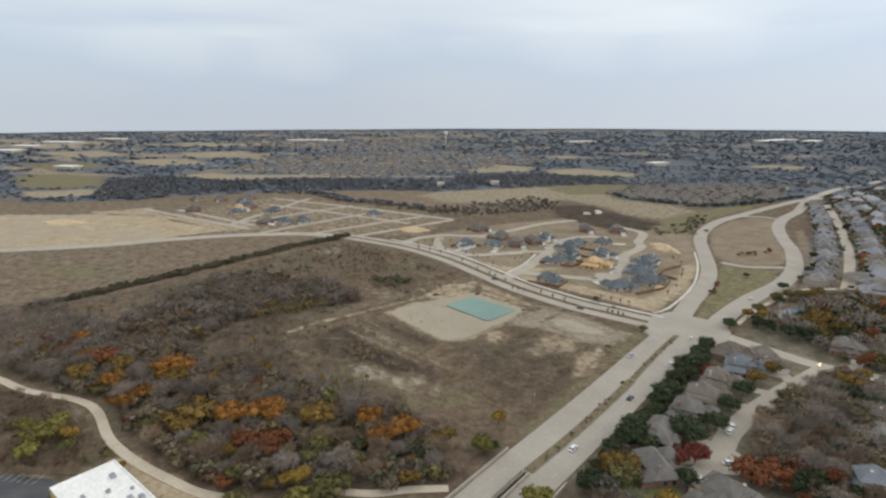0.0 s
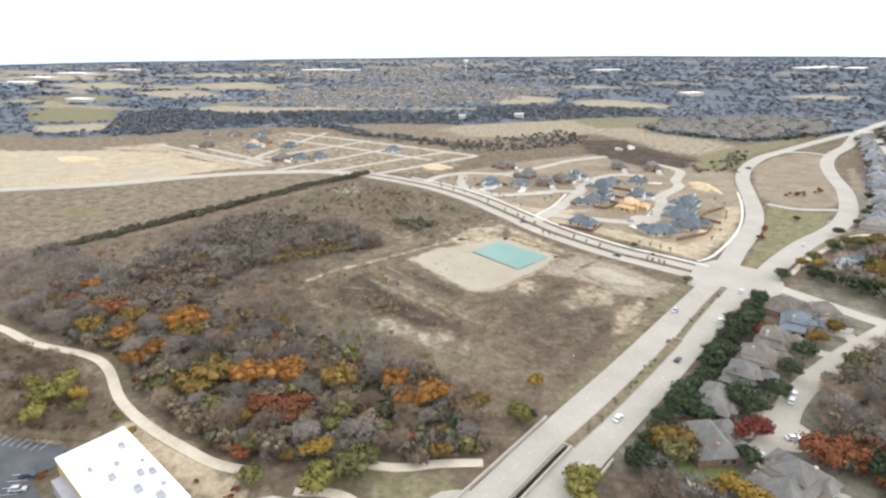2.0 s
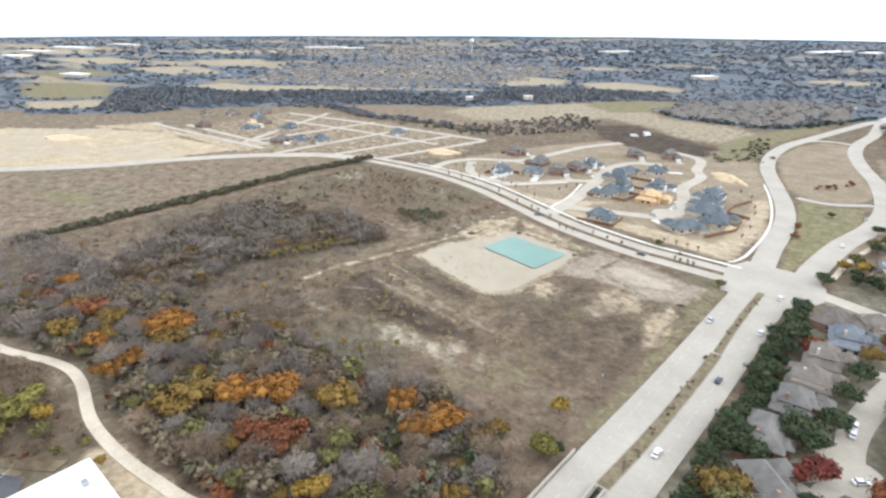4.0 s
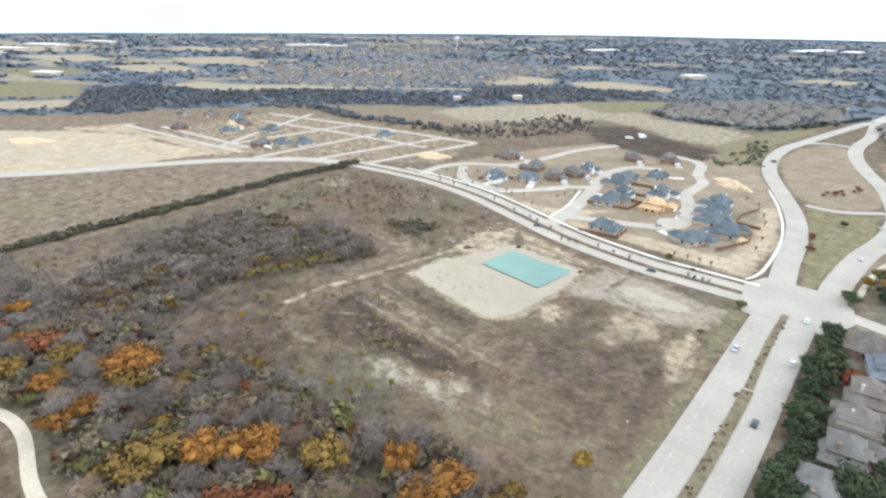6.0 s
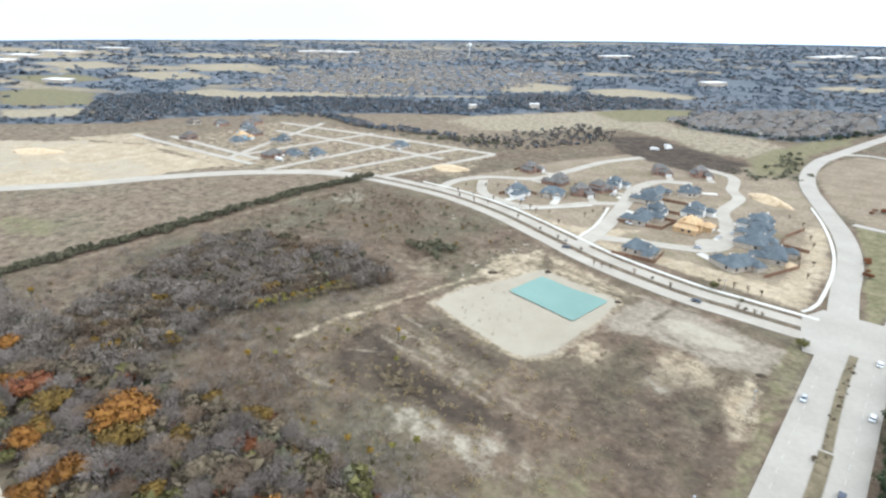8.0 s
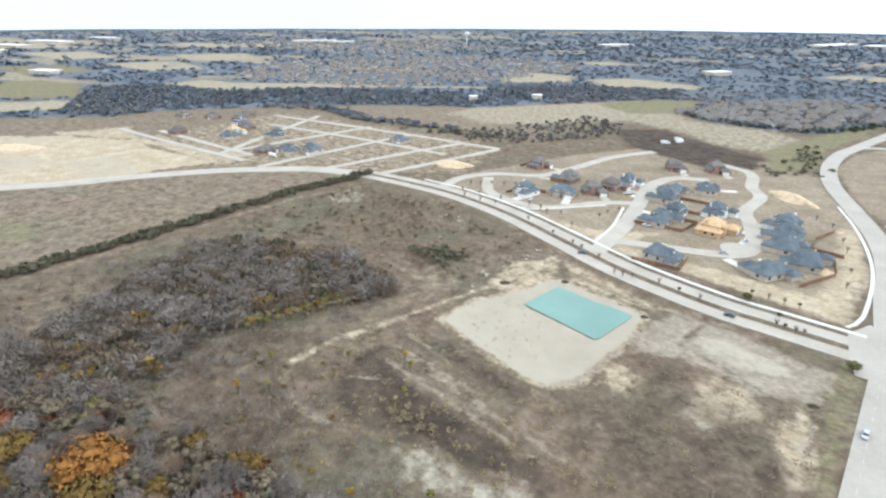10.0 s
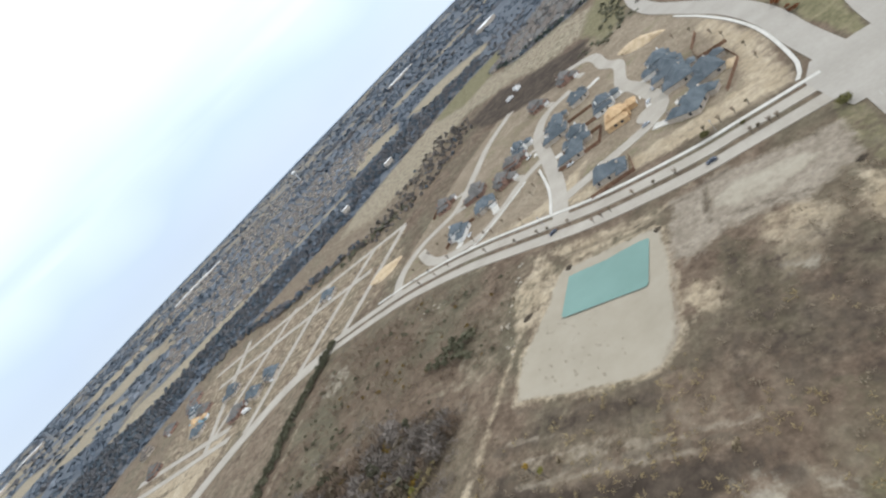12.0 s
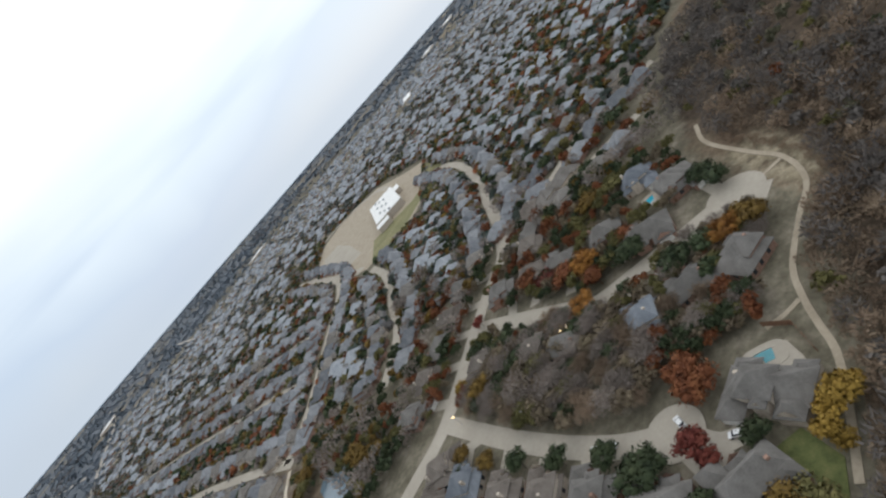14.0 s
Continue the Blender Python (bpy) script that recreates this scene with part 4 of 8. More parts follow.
# hedge of evergreens behind the houses along the main road
for k in range(34):
    y = 152 + k * 4.5 + RNG.uniform(-1.2, 1.2)
    put_tree("green", -66.5 + RNG.uniform(-1.3, 1.5), y, RNG.uniform(0.55, 0.95))
for k in range(14):
    put_tree("green", -62 + RNG.uniform(-1.5, 2), 155 + k * 10.5 + RNG.uniform(-3, 3), RNG.uniform(0.6, 0.85))
# trees among the near houses
for kind, x, y, s in [("green", -42, 219, 1.05), ("green", -41, 237, 0.95), ("green", -49, 206, 1.25), ("green", -45, 203, 1.1), ("green", -57, 188, 0.9), ("olive", -57, 164, 1.2), ("amber", -60, 168, 1),
                      ("rust", -56, 266, 0.9), ("red", -55, 262, 1), ("red", -42, 192, 1.2), ("red", -45, 188, 0.9), ("rust", -24, 192, 1.35), ("rust", -19, 196, 1.2), ("orange", -65, 166, 0.55),
                      ("yellow", -41, 161, 1), ("yellow", -44, 158, 0.8), ("amber", -38, 272, 0.9), ("amber", -34, 288, 0.8), ("green", -40, 255, 0.9), ("green", -44, 282, 0.8), ("green", -40, 176, 0.95),
                      ("yellow", -33, 157, 1.2), ("yellow", -36, 160, 1), ("yellow", -30, 155, 0.8), ("yellow", 0, 305, 1.05), ("amber", -4, 290, 1), ("amber", -9, 256, 0.8), ("olive", -14, 240, 0.9),
                      ("green", 45, 223, 1.35), ("green", 29, 203, 1.3), ("green", 33, 192, 1.04), ("green", 20, 190, 1.04), ("green", 24, 222, 1.04), ("green", 20, 304, 0.98), ("green", 18, 285, 0.98), ("green", 18, 267, 1.04),
                      ("green", 169, 307, 1.35), ("green", 126, 261, 1.35), ("green", 171, 254, 1.35), ("green", 67, 189, 1.35), ("green", 74, 196, 1.35), ("green", 116, 270, 1.3),
                      ("rust", 39, 240, 1.35), ("rust", 46, 257, 1.35), ("red", 50, 268, 1.35), ("orange", 34, 184, 1.23), ("red", 40, 312, 1.04), ("rust", 54, 283, 1.35), ("rust", 84, 356, 1.35), ("rust", 273, 278, 1.35),
                      ("rust", 215, 305, 1.35), ("rust", 57, 229, 1.04), ("orange", 48, 246, 1.3), ("amber", 93, 254, 1.3), ("amber", 37, 177, 1.1), ("olive", 98, 240, 1.3), ("orange", 24, 242, 1.04),
                      ("yellow", -52, 366, 1.05), ("yellow", -60, 364, 0.9), ("amber", -28, 370, 1.2), ("amber", -24, 378, 1.1), ("olive", -40, 422, 1.2), ("olive", -52, 410, 0.9), ("green", -64, 338, 0.8), ("green", -66, 345, 0.7),
                      ("lime", -44, 358, 1), ("olive", -56, 376, 0.9), ("olive", -46, 420, 1), ("amber", -33, 425, 1), ("green", -52, 350, 0.7), ("green", -30, 350, 0.8)]:
    put_tree(kind, x, y, s)
# evergreens on the verge of the loop road
for x, y in [(-38, 524), (-44, 500), (-47, 475), (-61, 700), (-64, 712), (-58, 690), (-82, 829), (-78, 815), (-75, 800), (-86, 850), (-90, 870), (-70, 770), (-50, 560), (-36, 540), (-42, 515), (-51, 440), (-140, 905), (-148, 880), (-160, 833), (-135, 874)]:
    put_tree("green", x + RNG.uniform(-2, 2), y + RNG.uniform(-3, 3), RNG.uniform(0.6, 1.0))
for x, y, s in [(-99, 538, 0.34), (-94, 541, 0.36), (-89, 539, 0.4), (-81, 560, 0.4), (-91, 422, 0.34), (-88, 402, 0.34), (-84, 556, 0.3)]:
    put_tree("rust", x, y, s)
put_tree("green", -80, 460, 0.5)

rng_w = np.random.default_rng(5)
KEEP_OFF = [(smooth([(-360, 40), (-320, 53), (-291, 59), (-264, 70), (-246, 72), (-220, 67), (-197, 67), (-176, 70), (-162, 72)], 6), 4.0),
            (smooth([(120, 203), (101, 197), (79, 179), (66, 167), (49, 161), (33, 164), (13, 167), (0, 165), (-10, 162), (-19, 159), (-32, 158), (-52, 158)], 6), 6.6)]


def clear_of(places, more=()):
    xy = np.array(places)
    ok = np.ones(len(xy), bool)
    for line, gap in list(KEEP_OFF) + list(more):
        ok &= line_dist(xy[:, 0], xy[:, 1], line) > gap
    return [tuple(p) for p in xy[ok]]


# the wood by the footpath: single trees
wood_a = clear_of(inside(WOOD_A, 210, rng_w, 5.6))
for x, y in wood_a:
    k = rng_w.uniform()
    kind = "bare" if k < 0.42 else "brown" if k < 0.64 else "drab" if k < 0.84 else "olive" if k < 0.93 else "amber" if k < 0.97 else "rust"
    put_tree(kind, x, y, rng_w.uniform(0.65, 1.0) * (0.75 if kind in ("olive", "amber", "rust") else 1))
for x, y in clear_of(inside([(-11, 302), (-21, 268), (-29, 240), (-29, 218), (-23, 207), (0, 206), (20, 222), (24, 262), (10, 294)], 112, rng_w, 3.7)):
    k = rng_w.uniform()
    put_tree("bare" if k < 0.42 else "brown" if k < 0.6 else "drab" if k < 0.86 else "olive" if k < 0.93 else "green", x, y, rng_w.uniform(0.75, 1.1))

# the rest of the woods
LOW_BARE = [tri_twigs(s, 9, 4.8, 152, 1.7, 0.25) for s in range(5)]
LOW_BRUSH = [tri_twigs(20 + s, 4.2, 2.9, 110, 1.3, 0.17) for s in range(5)]
LOW_LEAF = [tri_cards(40 + s, 7, 4.0, 150, 0.72) for s in range(5)]
MID_LEAF = [tri_cards(50 + s, 7, 4.2, 420, 0.42) for s in range(5)]
SMALL_BUSH = [tri_cards(60 + s, 2.4, 1.7, 60, 0.42) for s in range(5)]
merged("wood_undergrowth", LOW_BRUSH, spots_of(clear_of(inside(WOOD_A, 420, rng_w, 2.6)), 0.6, 1.1, rng_w), TWIGS, "grey leafless undergrowth on the floor of a wood", "undergrowth")
THICKET = mat("grey thicket twigs", [(0.118, 0.099, 0.083), (0.19, 0.163, 0.14), (0.272, 0.238, 0.208)], 0.06, 0.95, fine=0.5, spec=0.1)
def scatter(poly, n, rng, grain, cut, spread=0.12, phase=0.0):
    """Places within a polygon that gather where the noise is high."""
    p = np.array(poly)
    q = rng.uniform(p.min(0), p.max(0), (n * 3, 2))
    keep = (poly_dist(q[:, 0], q[:, 1], poly) < rng.normal(size=len(q)) * 2.5) & (fbm(q[:, 0] + phase, q[:, 1], grain, 3) + rng.normal(size=len(q)) * spread > cut)
    return [tuple(w) for w in q[keep][:n]]


THIN_BRUSH = [tri_twigs(30 + s, 2.6, 1.5, 34, 1.1, 0.10) for s in range(6)]
merged("thicket", LOW_BRUSH, spots_of(scatter(WOOD_B, 450, rng_w, 26, 0.44), 0.75, 1.75, rng_w), THICKET, "grey leafless thicket on the open field", "thicket")
merged("west_brush", LOW_BRUSH, spots_of(clear_of(inside(WEST_BRUSH, 150, rng_w, 2.8)), 0.8, 1.4, rng_w), THICKET, "grey leafless brush joining two woods", "thicket")
for x, y in scatter(WOOD_B, 34, rng_w, 30, 0.45):
    put_tree("bare" if rng_w.uniform() < 0.65 else "drab", x, y, rng_w.uniform(0.5, 0.85))
merged("thicket_brown", LOW_BRUSH, spots_of(scatter(WOOD_B, 480, rng_w, 24, 0.42, phase=300), 0.6, 1.4, rng_w), TWIGS_BROWN, "brown leafless brush within the thicket", "thicket")
BRUSH_ZONE = [(-300, 112), (-287, 140), (-290, 180), (-266, 200), (-240, 168), (-213, 163), (-186, 160), (-150, 150), (-128, 152), (-205, 132), (-240, 124), (-270, 122)]
WOOD_B_SKIRT = [(-400, 110), (-412, 200), (-405, 250), (-340, 268), (-262, 250), (-262, 205), (-280, 150), (-300, 105)]
NORTH_FIELD = [(-405, 230), (-412, 345), (-330, 352), (-262, 330), (-250, 268), (-300, 262), (-350, 250)]
PALE_TWIGS = mat("pale grey weathered twigs", [(0.17, 0.145, 0.12), (0.225, 0.195, 0.165), (0.28, 0.245, 0.205)], 0.1, 0.95, fine=0.8, spec=0.1)
merged("thin_brush", THIN_BRUSH, spots_of(scatter(BRUSH_ZONE, 900, rng_w, 20, 0.42), 0.5, 1.2, rng_w), PALE_TWIGS, "thin grey leafless brush on the edge of a wood", "brush")
merged("thin_brush", THIN_BRUSH, spots_of(scatter(BRUSH_ZONE, 460, rng_w, 16, 0.48, phase=90), 0.6, 1.3, rng_w), TWIGS_BROWN, "thin brown leafless brush on the edge of a wood", "brush")
merged("thin_brush", THIN_BRUSH, spots_of(scatter(WOOD_B_SKIRT, 800, rng_w, 24, 0.48, phase=40), 0.5, 1.3, rng_w), THICKET, "thin grey brush round a thicket", "brush")
merged("thin_brush", THIN_BRUSH, spots_of(scatter(NORTH_FIELD, 420, rng_w, 22, 0.52, phase=160), 0.5, 1.2, rng_w), TWIGS_BROWN, "thin brown brush over the far field", "brush")
WOOD_FAR_W = [(-420, 60), (-420, 105), (-360, 110), (-335, 90), (-330, 40), (-420, -20)]
merged("wood_west", LOW_BARE, spots_of(clear_of(inside(WOOD_FAR_W, 130, rng_w, 4.5)), 0.6, 0.95, rng_w), TWIGS, "leafless grey trees past the footpath", "wood")
merged("brush_by_path", LOW_BRUSH, spots_of(clear_of(inside([(-330, 20), (-320, 48), (-290, 54), (-262, 65), (-215, 62), (-205, 45), (-260, 20)], 170, rng_w, 3.2)), 0.5, 1.0, rng_w), TWIGS_BROWN, "brown brush between footpath and parking lot", "brush")
LOT_BRUSH = [(-345, 15), (-330, 46), (-290, 54), (-262, 65), (-215, 62), (-196, 60), (-206, 48), (-245, 30), (-290, 5)]
for m, n, lo, hi, lab in ((OLIVE, 54, 0.5, 1.3, "olive brush between footpath and parking lot"), (LIME, 18, 0.5, 1.2, "yellow-green brush between footpath and parking lot"), (DRAB, 70, 0.5, 1.3, "faded brown brush between footpath and parking lot"), (RUST, 14, 0.4, 0.8, "rust red shrubs between footpath and parking lot")):
    merged("lot_brush", SMALL_BUSH, spots_of(clear_of(scatter(LOT_BRUSH, n, rng_w, 14, 0.44, phase=n * 3.0)), lo, hi, rng_w), m, lab, "brush")
for x, y in clear_of(scatter(LOT_BRUSH, 16, rng_w, 14, 0.4)):
    put_tree("brown" if rng_w.uniform() < 0.6 else "bare", x, y, rng_w.uniform(0.4, 0.65))
merged("store_shrubs", SMALL_BUSH, spots_of([(-197, 43.5), (-196, 37), (-195, 32), (-145, 50), (-144.5, 46), (-144, 62), (-159, 65), (-241, 33), (-234, 37), (-226, 40), (-146, 68), (-148, 71)], 0.6, 1.0, rng_w), RUST, "rust red shrubs beside the store", "shrubs")
merged("median_weeds", SMALL_BUSH, spots_of([(-84 + 0.7 * rng_w.normal(), rng_w.uniform(152, 308)) for _ in range(44)], 0.22, 0.5, rng_w, 0.1), DRAB, "dry brown weeds along a road median", "weeds")
wood_d = clear_of(inside(WOOD_D, 1280, rng_w, 5.2), [([(-84.8, -80), (-84.8, 200)], 22)])
wood_d = [p for p in wood_d if poly_dist(np.array([p[0]]), np.array([p[1]]), [(60, 205), (85, 190), (75, 172), (45, 150), (20, 165), (30, 195)])[0] > 0]
merged("wood_east", LOW_BARE, spots_of(wood_d[: int(len(wood_d) * 0.75)], 0.85, 1.3, rng_w), TWIGS, "wide leafless winter wood with grey crowns", "wood")
merged("wood_east_brown", LOW_BARE, spots_of(wood_d[int(len(wood_d) * 0.75): int(len(wood_d) * 0.93)], 0.8, 1.2, rng_w), TWIGS_BROWN, "brown leafless trees in the winter wood", "wood")
merged("wood_east_leafy", LOW_LEAF, spots_of(wood_d[int(len(wood_d) * 0.93):], 0.8, 1.1, rng_w), OLIVE, "scattered olive-leaved trees in the winter wood", "wood")

# the hedgerow across the fields
hedge = [(x + rng_w.normal() * 2.2, y) for x, y in zip(np.interp(np.linspace(0, 1, 330), [0, 0.35, 0.75, 1], [-419, -424, -433, -428]), np.linspace(92, 372, 330))]
merged("hedgerow", SMALL_BUSH, spots_of(hedge, 0.8, 2.1, rng_w), SCRUB, "dark overgrown hedgerow between two fields", "hedgerow")

# russet brush among the bare trees
merged("wood_russet_brush", SMALL_BUSH, spots_of(clear_of(inside(WOOD_A, 36, rng_w, 8)), 1.2, 2.4, rng_w), RUST, "russet leafy brush among bare trees", "brush")

# leafy brush within the two woods
for poly, sets in ((WOOD_A, ((DRAB, 130, "drab brown brush under the wood"), (OLIVE, 60, "olive brush under the wood"), (SCRUB, 70, "dull green brush under the wood"))), (WOOD_B, ((DRAB, 90, "drab brown brush in the thicket"), (SCRUB, 40, "dull green brush in the thicket"), (AMBER, 14, "amber brush in the thicket")))):
    for m, n, lab in sets:
        merged("wood_brush", SMALL_BUSH, spots_of(clear_of(inside(poly, n, rng_w, 3)), 1.5, 3.0, rng_w), m, lab, "brush")

for poly, m, n, lo, hi, lab in ((WOOD_B, DRAB, 90, 0.7, 1.7, "faded brown bushes among a thicket"), (WOOD_B, OLIVE, 40, 0.6, 1.3, "olive bushes among a thicket"), (WOOD_B, AMBER, 24, 0.7, 1.5, "amber bushes among a thicket"), (BRUSH_ZONE, OLIVE, 46, 0.4, 0.9, "small olive bushes on rough grass"),
                                (BRUSH_ZONE, AMBER, 22, 0.4, 0.8, "small amber bushes on rough grass"), (NORTH_FIELD, SCRUB, 60, 0.5, 1.3, "dull green bushes over the far field"), (NORTH_FIELD, AMBER, 26, 0.5, 1.0, "amber bushes over the far field"), (WOOD_B_SKIRT, SCRUB, 50, 0.4, 1.0, "dull green bushes round a thicket"), (WOOD_B_SKIRT, AMBER, 20, 0.4, 0.9, "amber bushes round a thicket")):
    merged("field_bushes", SMALL_BUSH, spots_of(scatter(poly, n, rng_w, 18, 0.5, phase=n * 7.0), lo, hi, rng_w), m, lab, "brush")
# weeds and low brush over the field
FIELD = [(-410, 110), (-420, 350), (-330, 355), (-250, 325), (-170, 300), (-104, 296), (-104, 160), (-150, 150), (-270, 125), (-350, 110)]
weeds = [p for p in inside(FIELD, 5200, rng_w, 1.2)]
xy = np.array(weeds)
bare_spot = (poly_dist(xy[:, 0], xy[:, 1], BASIN) < 6) | (line_dist(xy[:, 0], xy[:, 1], DIRT_ROAD) < 3.5) | (poly_dist(xy[:, 0], xy[:, 1], PAD) < 3) | (poly_dist(xy[:, 0], xy[:, 1], SCAR) < 1)
weeds = [w for w, b, n in zip(weeds, bare_spot, fbm(xy[:, 0], xy[:, 1], 35)) if not b and n + rng_w.uniform(-0.15, 0.15) > 0.46]
TUFT = [tri_twigs(80 + s, 1.2, 1.1, 16, 0.8, 0.16) for s in range(6)]
WEED_MAT = mat("dead weed stalks", [(0.17, 0.135, 0.095), (0.225, 0.182, 0.13), (0.28, 0.23, 0.165)], 0.05, 0.95, fine=0.5, spec=0.1)
merged("dead_weeds", TUFT, spots_of(weeds[::2], 0.5, 1.3, rng_w), WEED_MAT, "knee-high dead brown weeds over the field", "weeds")
STRAW_WEED = mat("straw coloured weeds", [(0.22, 0.165, 0.085), (0.30, 0.235, 0.125), (0.37, 0.30, 0.17)], 0.1, 0.95, fine=0.6, spec=0.1)
pale_weeds = [p for p in inside([(-262, 165), (-248, 215), (-180, 225), (-130, 232), (-125, 190), (-150, 150), (-205, 140), (-250, 140)], 520, rng_w, 1.6) if vnoise(p[0], p[1], 11) > 0.45]
merged("straw_weeds", TUFT, spots_of(pale_weeds, 0.5, 1.3, rng_w), STRAW_WEED, "pale straw coloured weeds scattered over the field", "weeds")
gold = [(-293 + 0.55 * k + rng_w.normal() * 1.2, 176 + k * 1.2 + rng_w.normal() * 0.8) for k in range(36)]
merged("golden_willow_row", [tri_cards(95 + s, 3.6, 1.2, 70, 0.2) for s in range(4)], spots_of(gold, 0.9, 1.6, rng_w), mat("pale gold leaves", [(0.19, 0.15, 0.075), (0.255, 0.205, 0.105), (0.31, 0.255, 0.14)], 0.3, 0.9, fine=1.0), "row of young trees with pale gold leaves", "young trees")
brush = inside([(-298, 278), (-288, 296), (-268, 288), (-266, 274)], 24, rng_w, 2.4)
merged("field_brush", SMALL_BUSH, spots_of(brush, 1.0, 2.2, rng_w), SCRUB, "clump of dull green brush in the field", "brush")
goldb = [(-212, 183), (-207, 184), (-203, 186), (-200, 183), (-205, 180), (-198, 180), (-195, 182), (-210, 179), (-238, 178), (-241, 182), (-223, 176), (-223, 199), (-164, 190), (-202, 180), (-205, 177), (-198, 178), (-244, 157), (-219, 169), (-240, 176), (-248, 190), (-216, 203), (-170, 160), (-190, 214), (-268, 292), (-310, 275), (-246, 299)]
merged("golden_brush", SMALL_BUSH, spots_of(goldb, 0.7, 1.4, rng_w), mat("straw gold leaves", [(0.16, 0.122, 0.075), (0.225, 0.178, 0.112), (0.29, 0.235, 0.155)], 0.3, 0.9, fine=1.2), "golden brown bushes scattered over the field", "brush")
reeds = inside([(-233, 236), (-234, 256), (-224, 270), (-205, 262), (-190, 246), (-188, 230), (-212, 230)], 40, rng_w, 2.2)
merged("basin_seedlings", THIN_BRUSH, spots_of(reeds, 0.18, 0.42, rng_w), WEED_MAT, "thin dead seedlings on the pale basin floor", "seedlings")

edge_line = smooth([(96, 187), (80, 172), (66, 160), (49, 154), (33, 157), (13, 160), (0, 158), (-10, 155.5), (-19, 152.5), (-32, 151.5), (-54, 152)], 1.6)
merged("trailside_brush", LOW_BRUSH, spots_of([(x + rng_w.normal() * 1.1, y + 1.6 + rng_w.normal() * 1.1) for x, y in edge_line], 0.35, 0.65, rng_w), TWIGS_BROWN, "low brown brush along the footpath", "brush")
for m, n, lab in ((SCRUB, 52, "dull green trees in the winter wood"), (DRAB, 48, "drab brown trees in the winter wood"), (AMBER, 10, "amber trees in the winter wood"), (RUST, 9, "rust red trees in the winter wood"), (EVERGREEN, 16, "dark evergreen trees in the winter wood")):
    merged("wood_east_trees", LOW_LEAF, spots_of(clear_of(inside([(-60, 100), (-50, 145), (100, 150), (118, 190), (180, 222), (240, 210), (330, 160), (330, 40), (100, 20)], n, rng_w, 9)), 0.8, 1.25, rng_w), m, lab, "trees")
# trees on the slope between the houses and the footpath
for x, y in clear_of(inside([(-6, 180), (6, 173), (30, 171), (46, 172), (47, 190), (36, 206), (12, 208), (-12, 206)], 46, rng_w, 4.4)):
    if min(math.hypot(x - u, y - w) for u, w in ((21, 180), (7, 214), (17, 197), (-26, 173))) > 8.5:
        k = rng_w.uniform()
        put_tree("drab" if k < 0.35 else "bare" if k < 0.6 else "green" if k < 0.75 else "olive" if k < 0.9 else "brown", x, y, rng_w.uniform(0.55, 0.85))
PUFF = mat("pale grey twig crowns", [(0.10, 0.09, 0.083), (0.15, 0.136, 0.126), (0.20, 0.183, 0.17)], 0.08, 0.95, fine=0.8, spec=0.1)
merged("wood_east_crowns", LOW_LEAF, spots_of(clear_of(inside([(-58, 120), (-50, 148), (60, 148), (100, 172), (122, 200), (180, 226), (240, 214), (330, 165), (330, 60), (100, 40)], 300, rng_w, 6)), 0.7, 1.15, rng_w), PUFF, "grey twiggy crowns in the winter wood", "wood")
near_d = [(-66, 118), (-58, 152), (-46, 155), (-19, 156), (0, 160), (20, 162), (35, 157), (50, 153), (66, 156), (85, 168), (106, 194), (120, 160), (110, 60), (-66, 60)]
merged("wood_east_brush", LOW_BRUSH, spots_of(clear_of(inside(near_d, 640, rng_w, 3.2), [([(-84.8, -80), (-84.8, 200)], 17)]), 0.8, 1.5, rng_w), TWIGS_BROWN, "dense brown brush in the winter wood", "undergrowth")

# darker copy of TWIGS: the east wood's shade is put into the colour
SHADED_TWIGS = mat("shaded grey-brown twigs", [(0.085, 0.074, 0.068), (0.132, 0.117, 0.108), (0.18, 0.16, 0.148)], 0.08, 0.95, fine=0.7, spec=0.1)
for ob in bpy.data.objects:
    if ob.name.startswith("wood_east") and ob.data.materials[0].name == TWIGS.name:
        ob.data.materials[0] = SHADED_TWIGS

# ================= houses =================
def shingle(name, a, b, c):
    return mat(name, [a, b, c], 0.22, 0.95, 0.25, 5, fine=2.2, vary=0.14, spec=0.15)


ROOF_GREY = shingle("grey shingles", (0.115, 0.108, 0.101), (0.152, 0.144, 0.135), (0.188, 0.178, 0.168))
ROOF_BROWN = shingle("weathered brown shingles", (0.12, 0.103, 0.09), (0.162, 0.141, 0.124), (0.20, 0.176, 0.156))
ROOF_BLUE = shingle("blue-grey shingles", (0.125, 0.138, 0.16), (0.17, 0.186, 0.212), (0.21, 0.226, 0.252))
ROOF_SLATE = shingle("new charcoal blue shingles", (0.075, 0.09, 0.102), (0.108, 0.126, 0.14), (0.15, 0.168, 0.182))
BRICK = mat("red-brown brick walls", [(0.20, 0.12, 0.09), (0.27, 0.17, 0.13), (0.33, 0.22, 0.17)], 1.2, 0.9, 0.2, 8, fine=5, vary=0.2)
BRICK_PALE = mat("pale brick walls", [(0.38, 0.32, 0.26), (0.48, 0.42, 0.35), (0.55, 0.49, 0.42)], 1.0, 0.9, 0.2, 8, fine=5, vary=0.15)
TRIM = mat("white painted trim", [(0.66, 0.65, 0.62), (0.78, 0.77, 0.75)], 0.5, 0.7)
WINDOW_GLASS = mat("dark window glass", [(0.03, 0.035, 0.045), (0.05, 0.055, 0.065)], 0.5, 0.12, spec=0.6)
OSB = mat("raw wood sheathing", [(0.42, 0.27, 0.14), (0.52, 0.36, 0.20), (0.58, 0.42, 0.25)], 0.4, 0.9, fine=3)
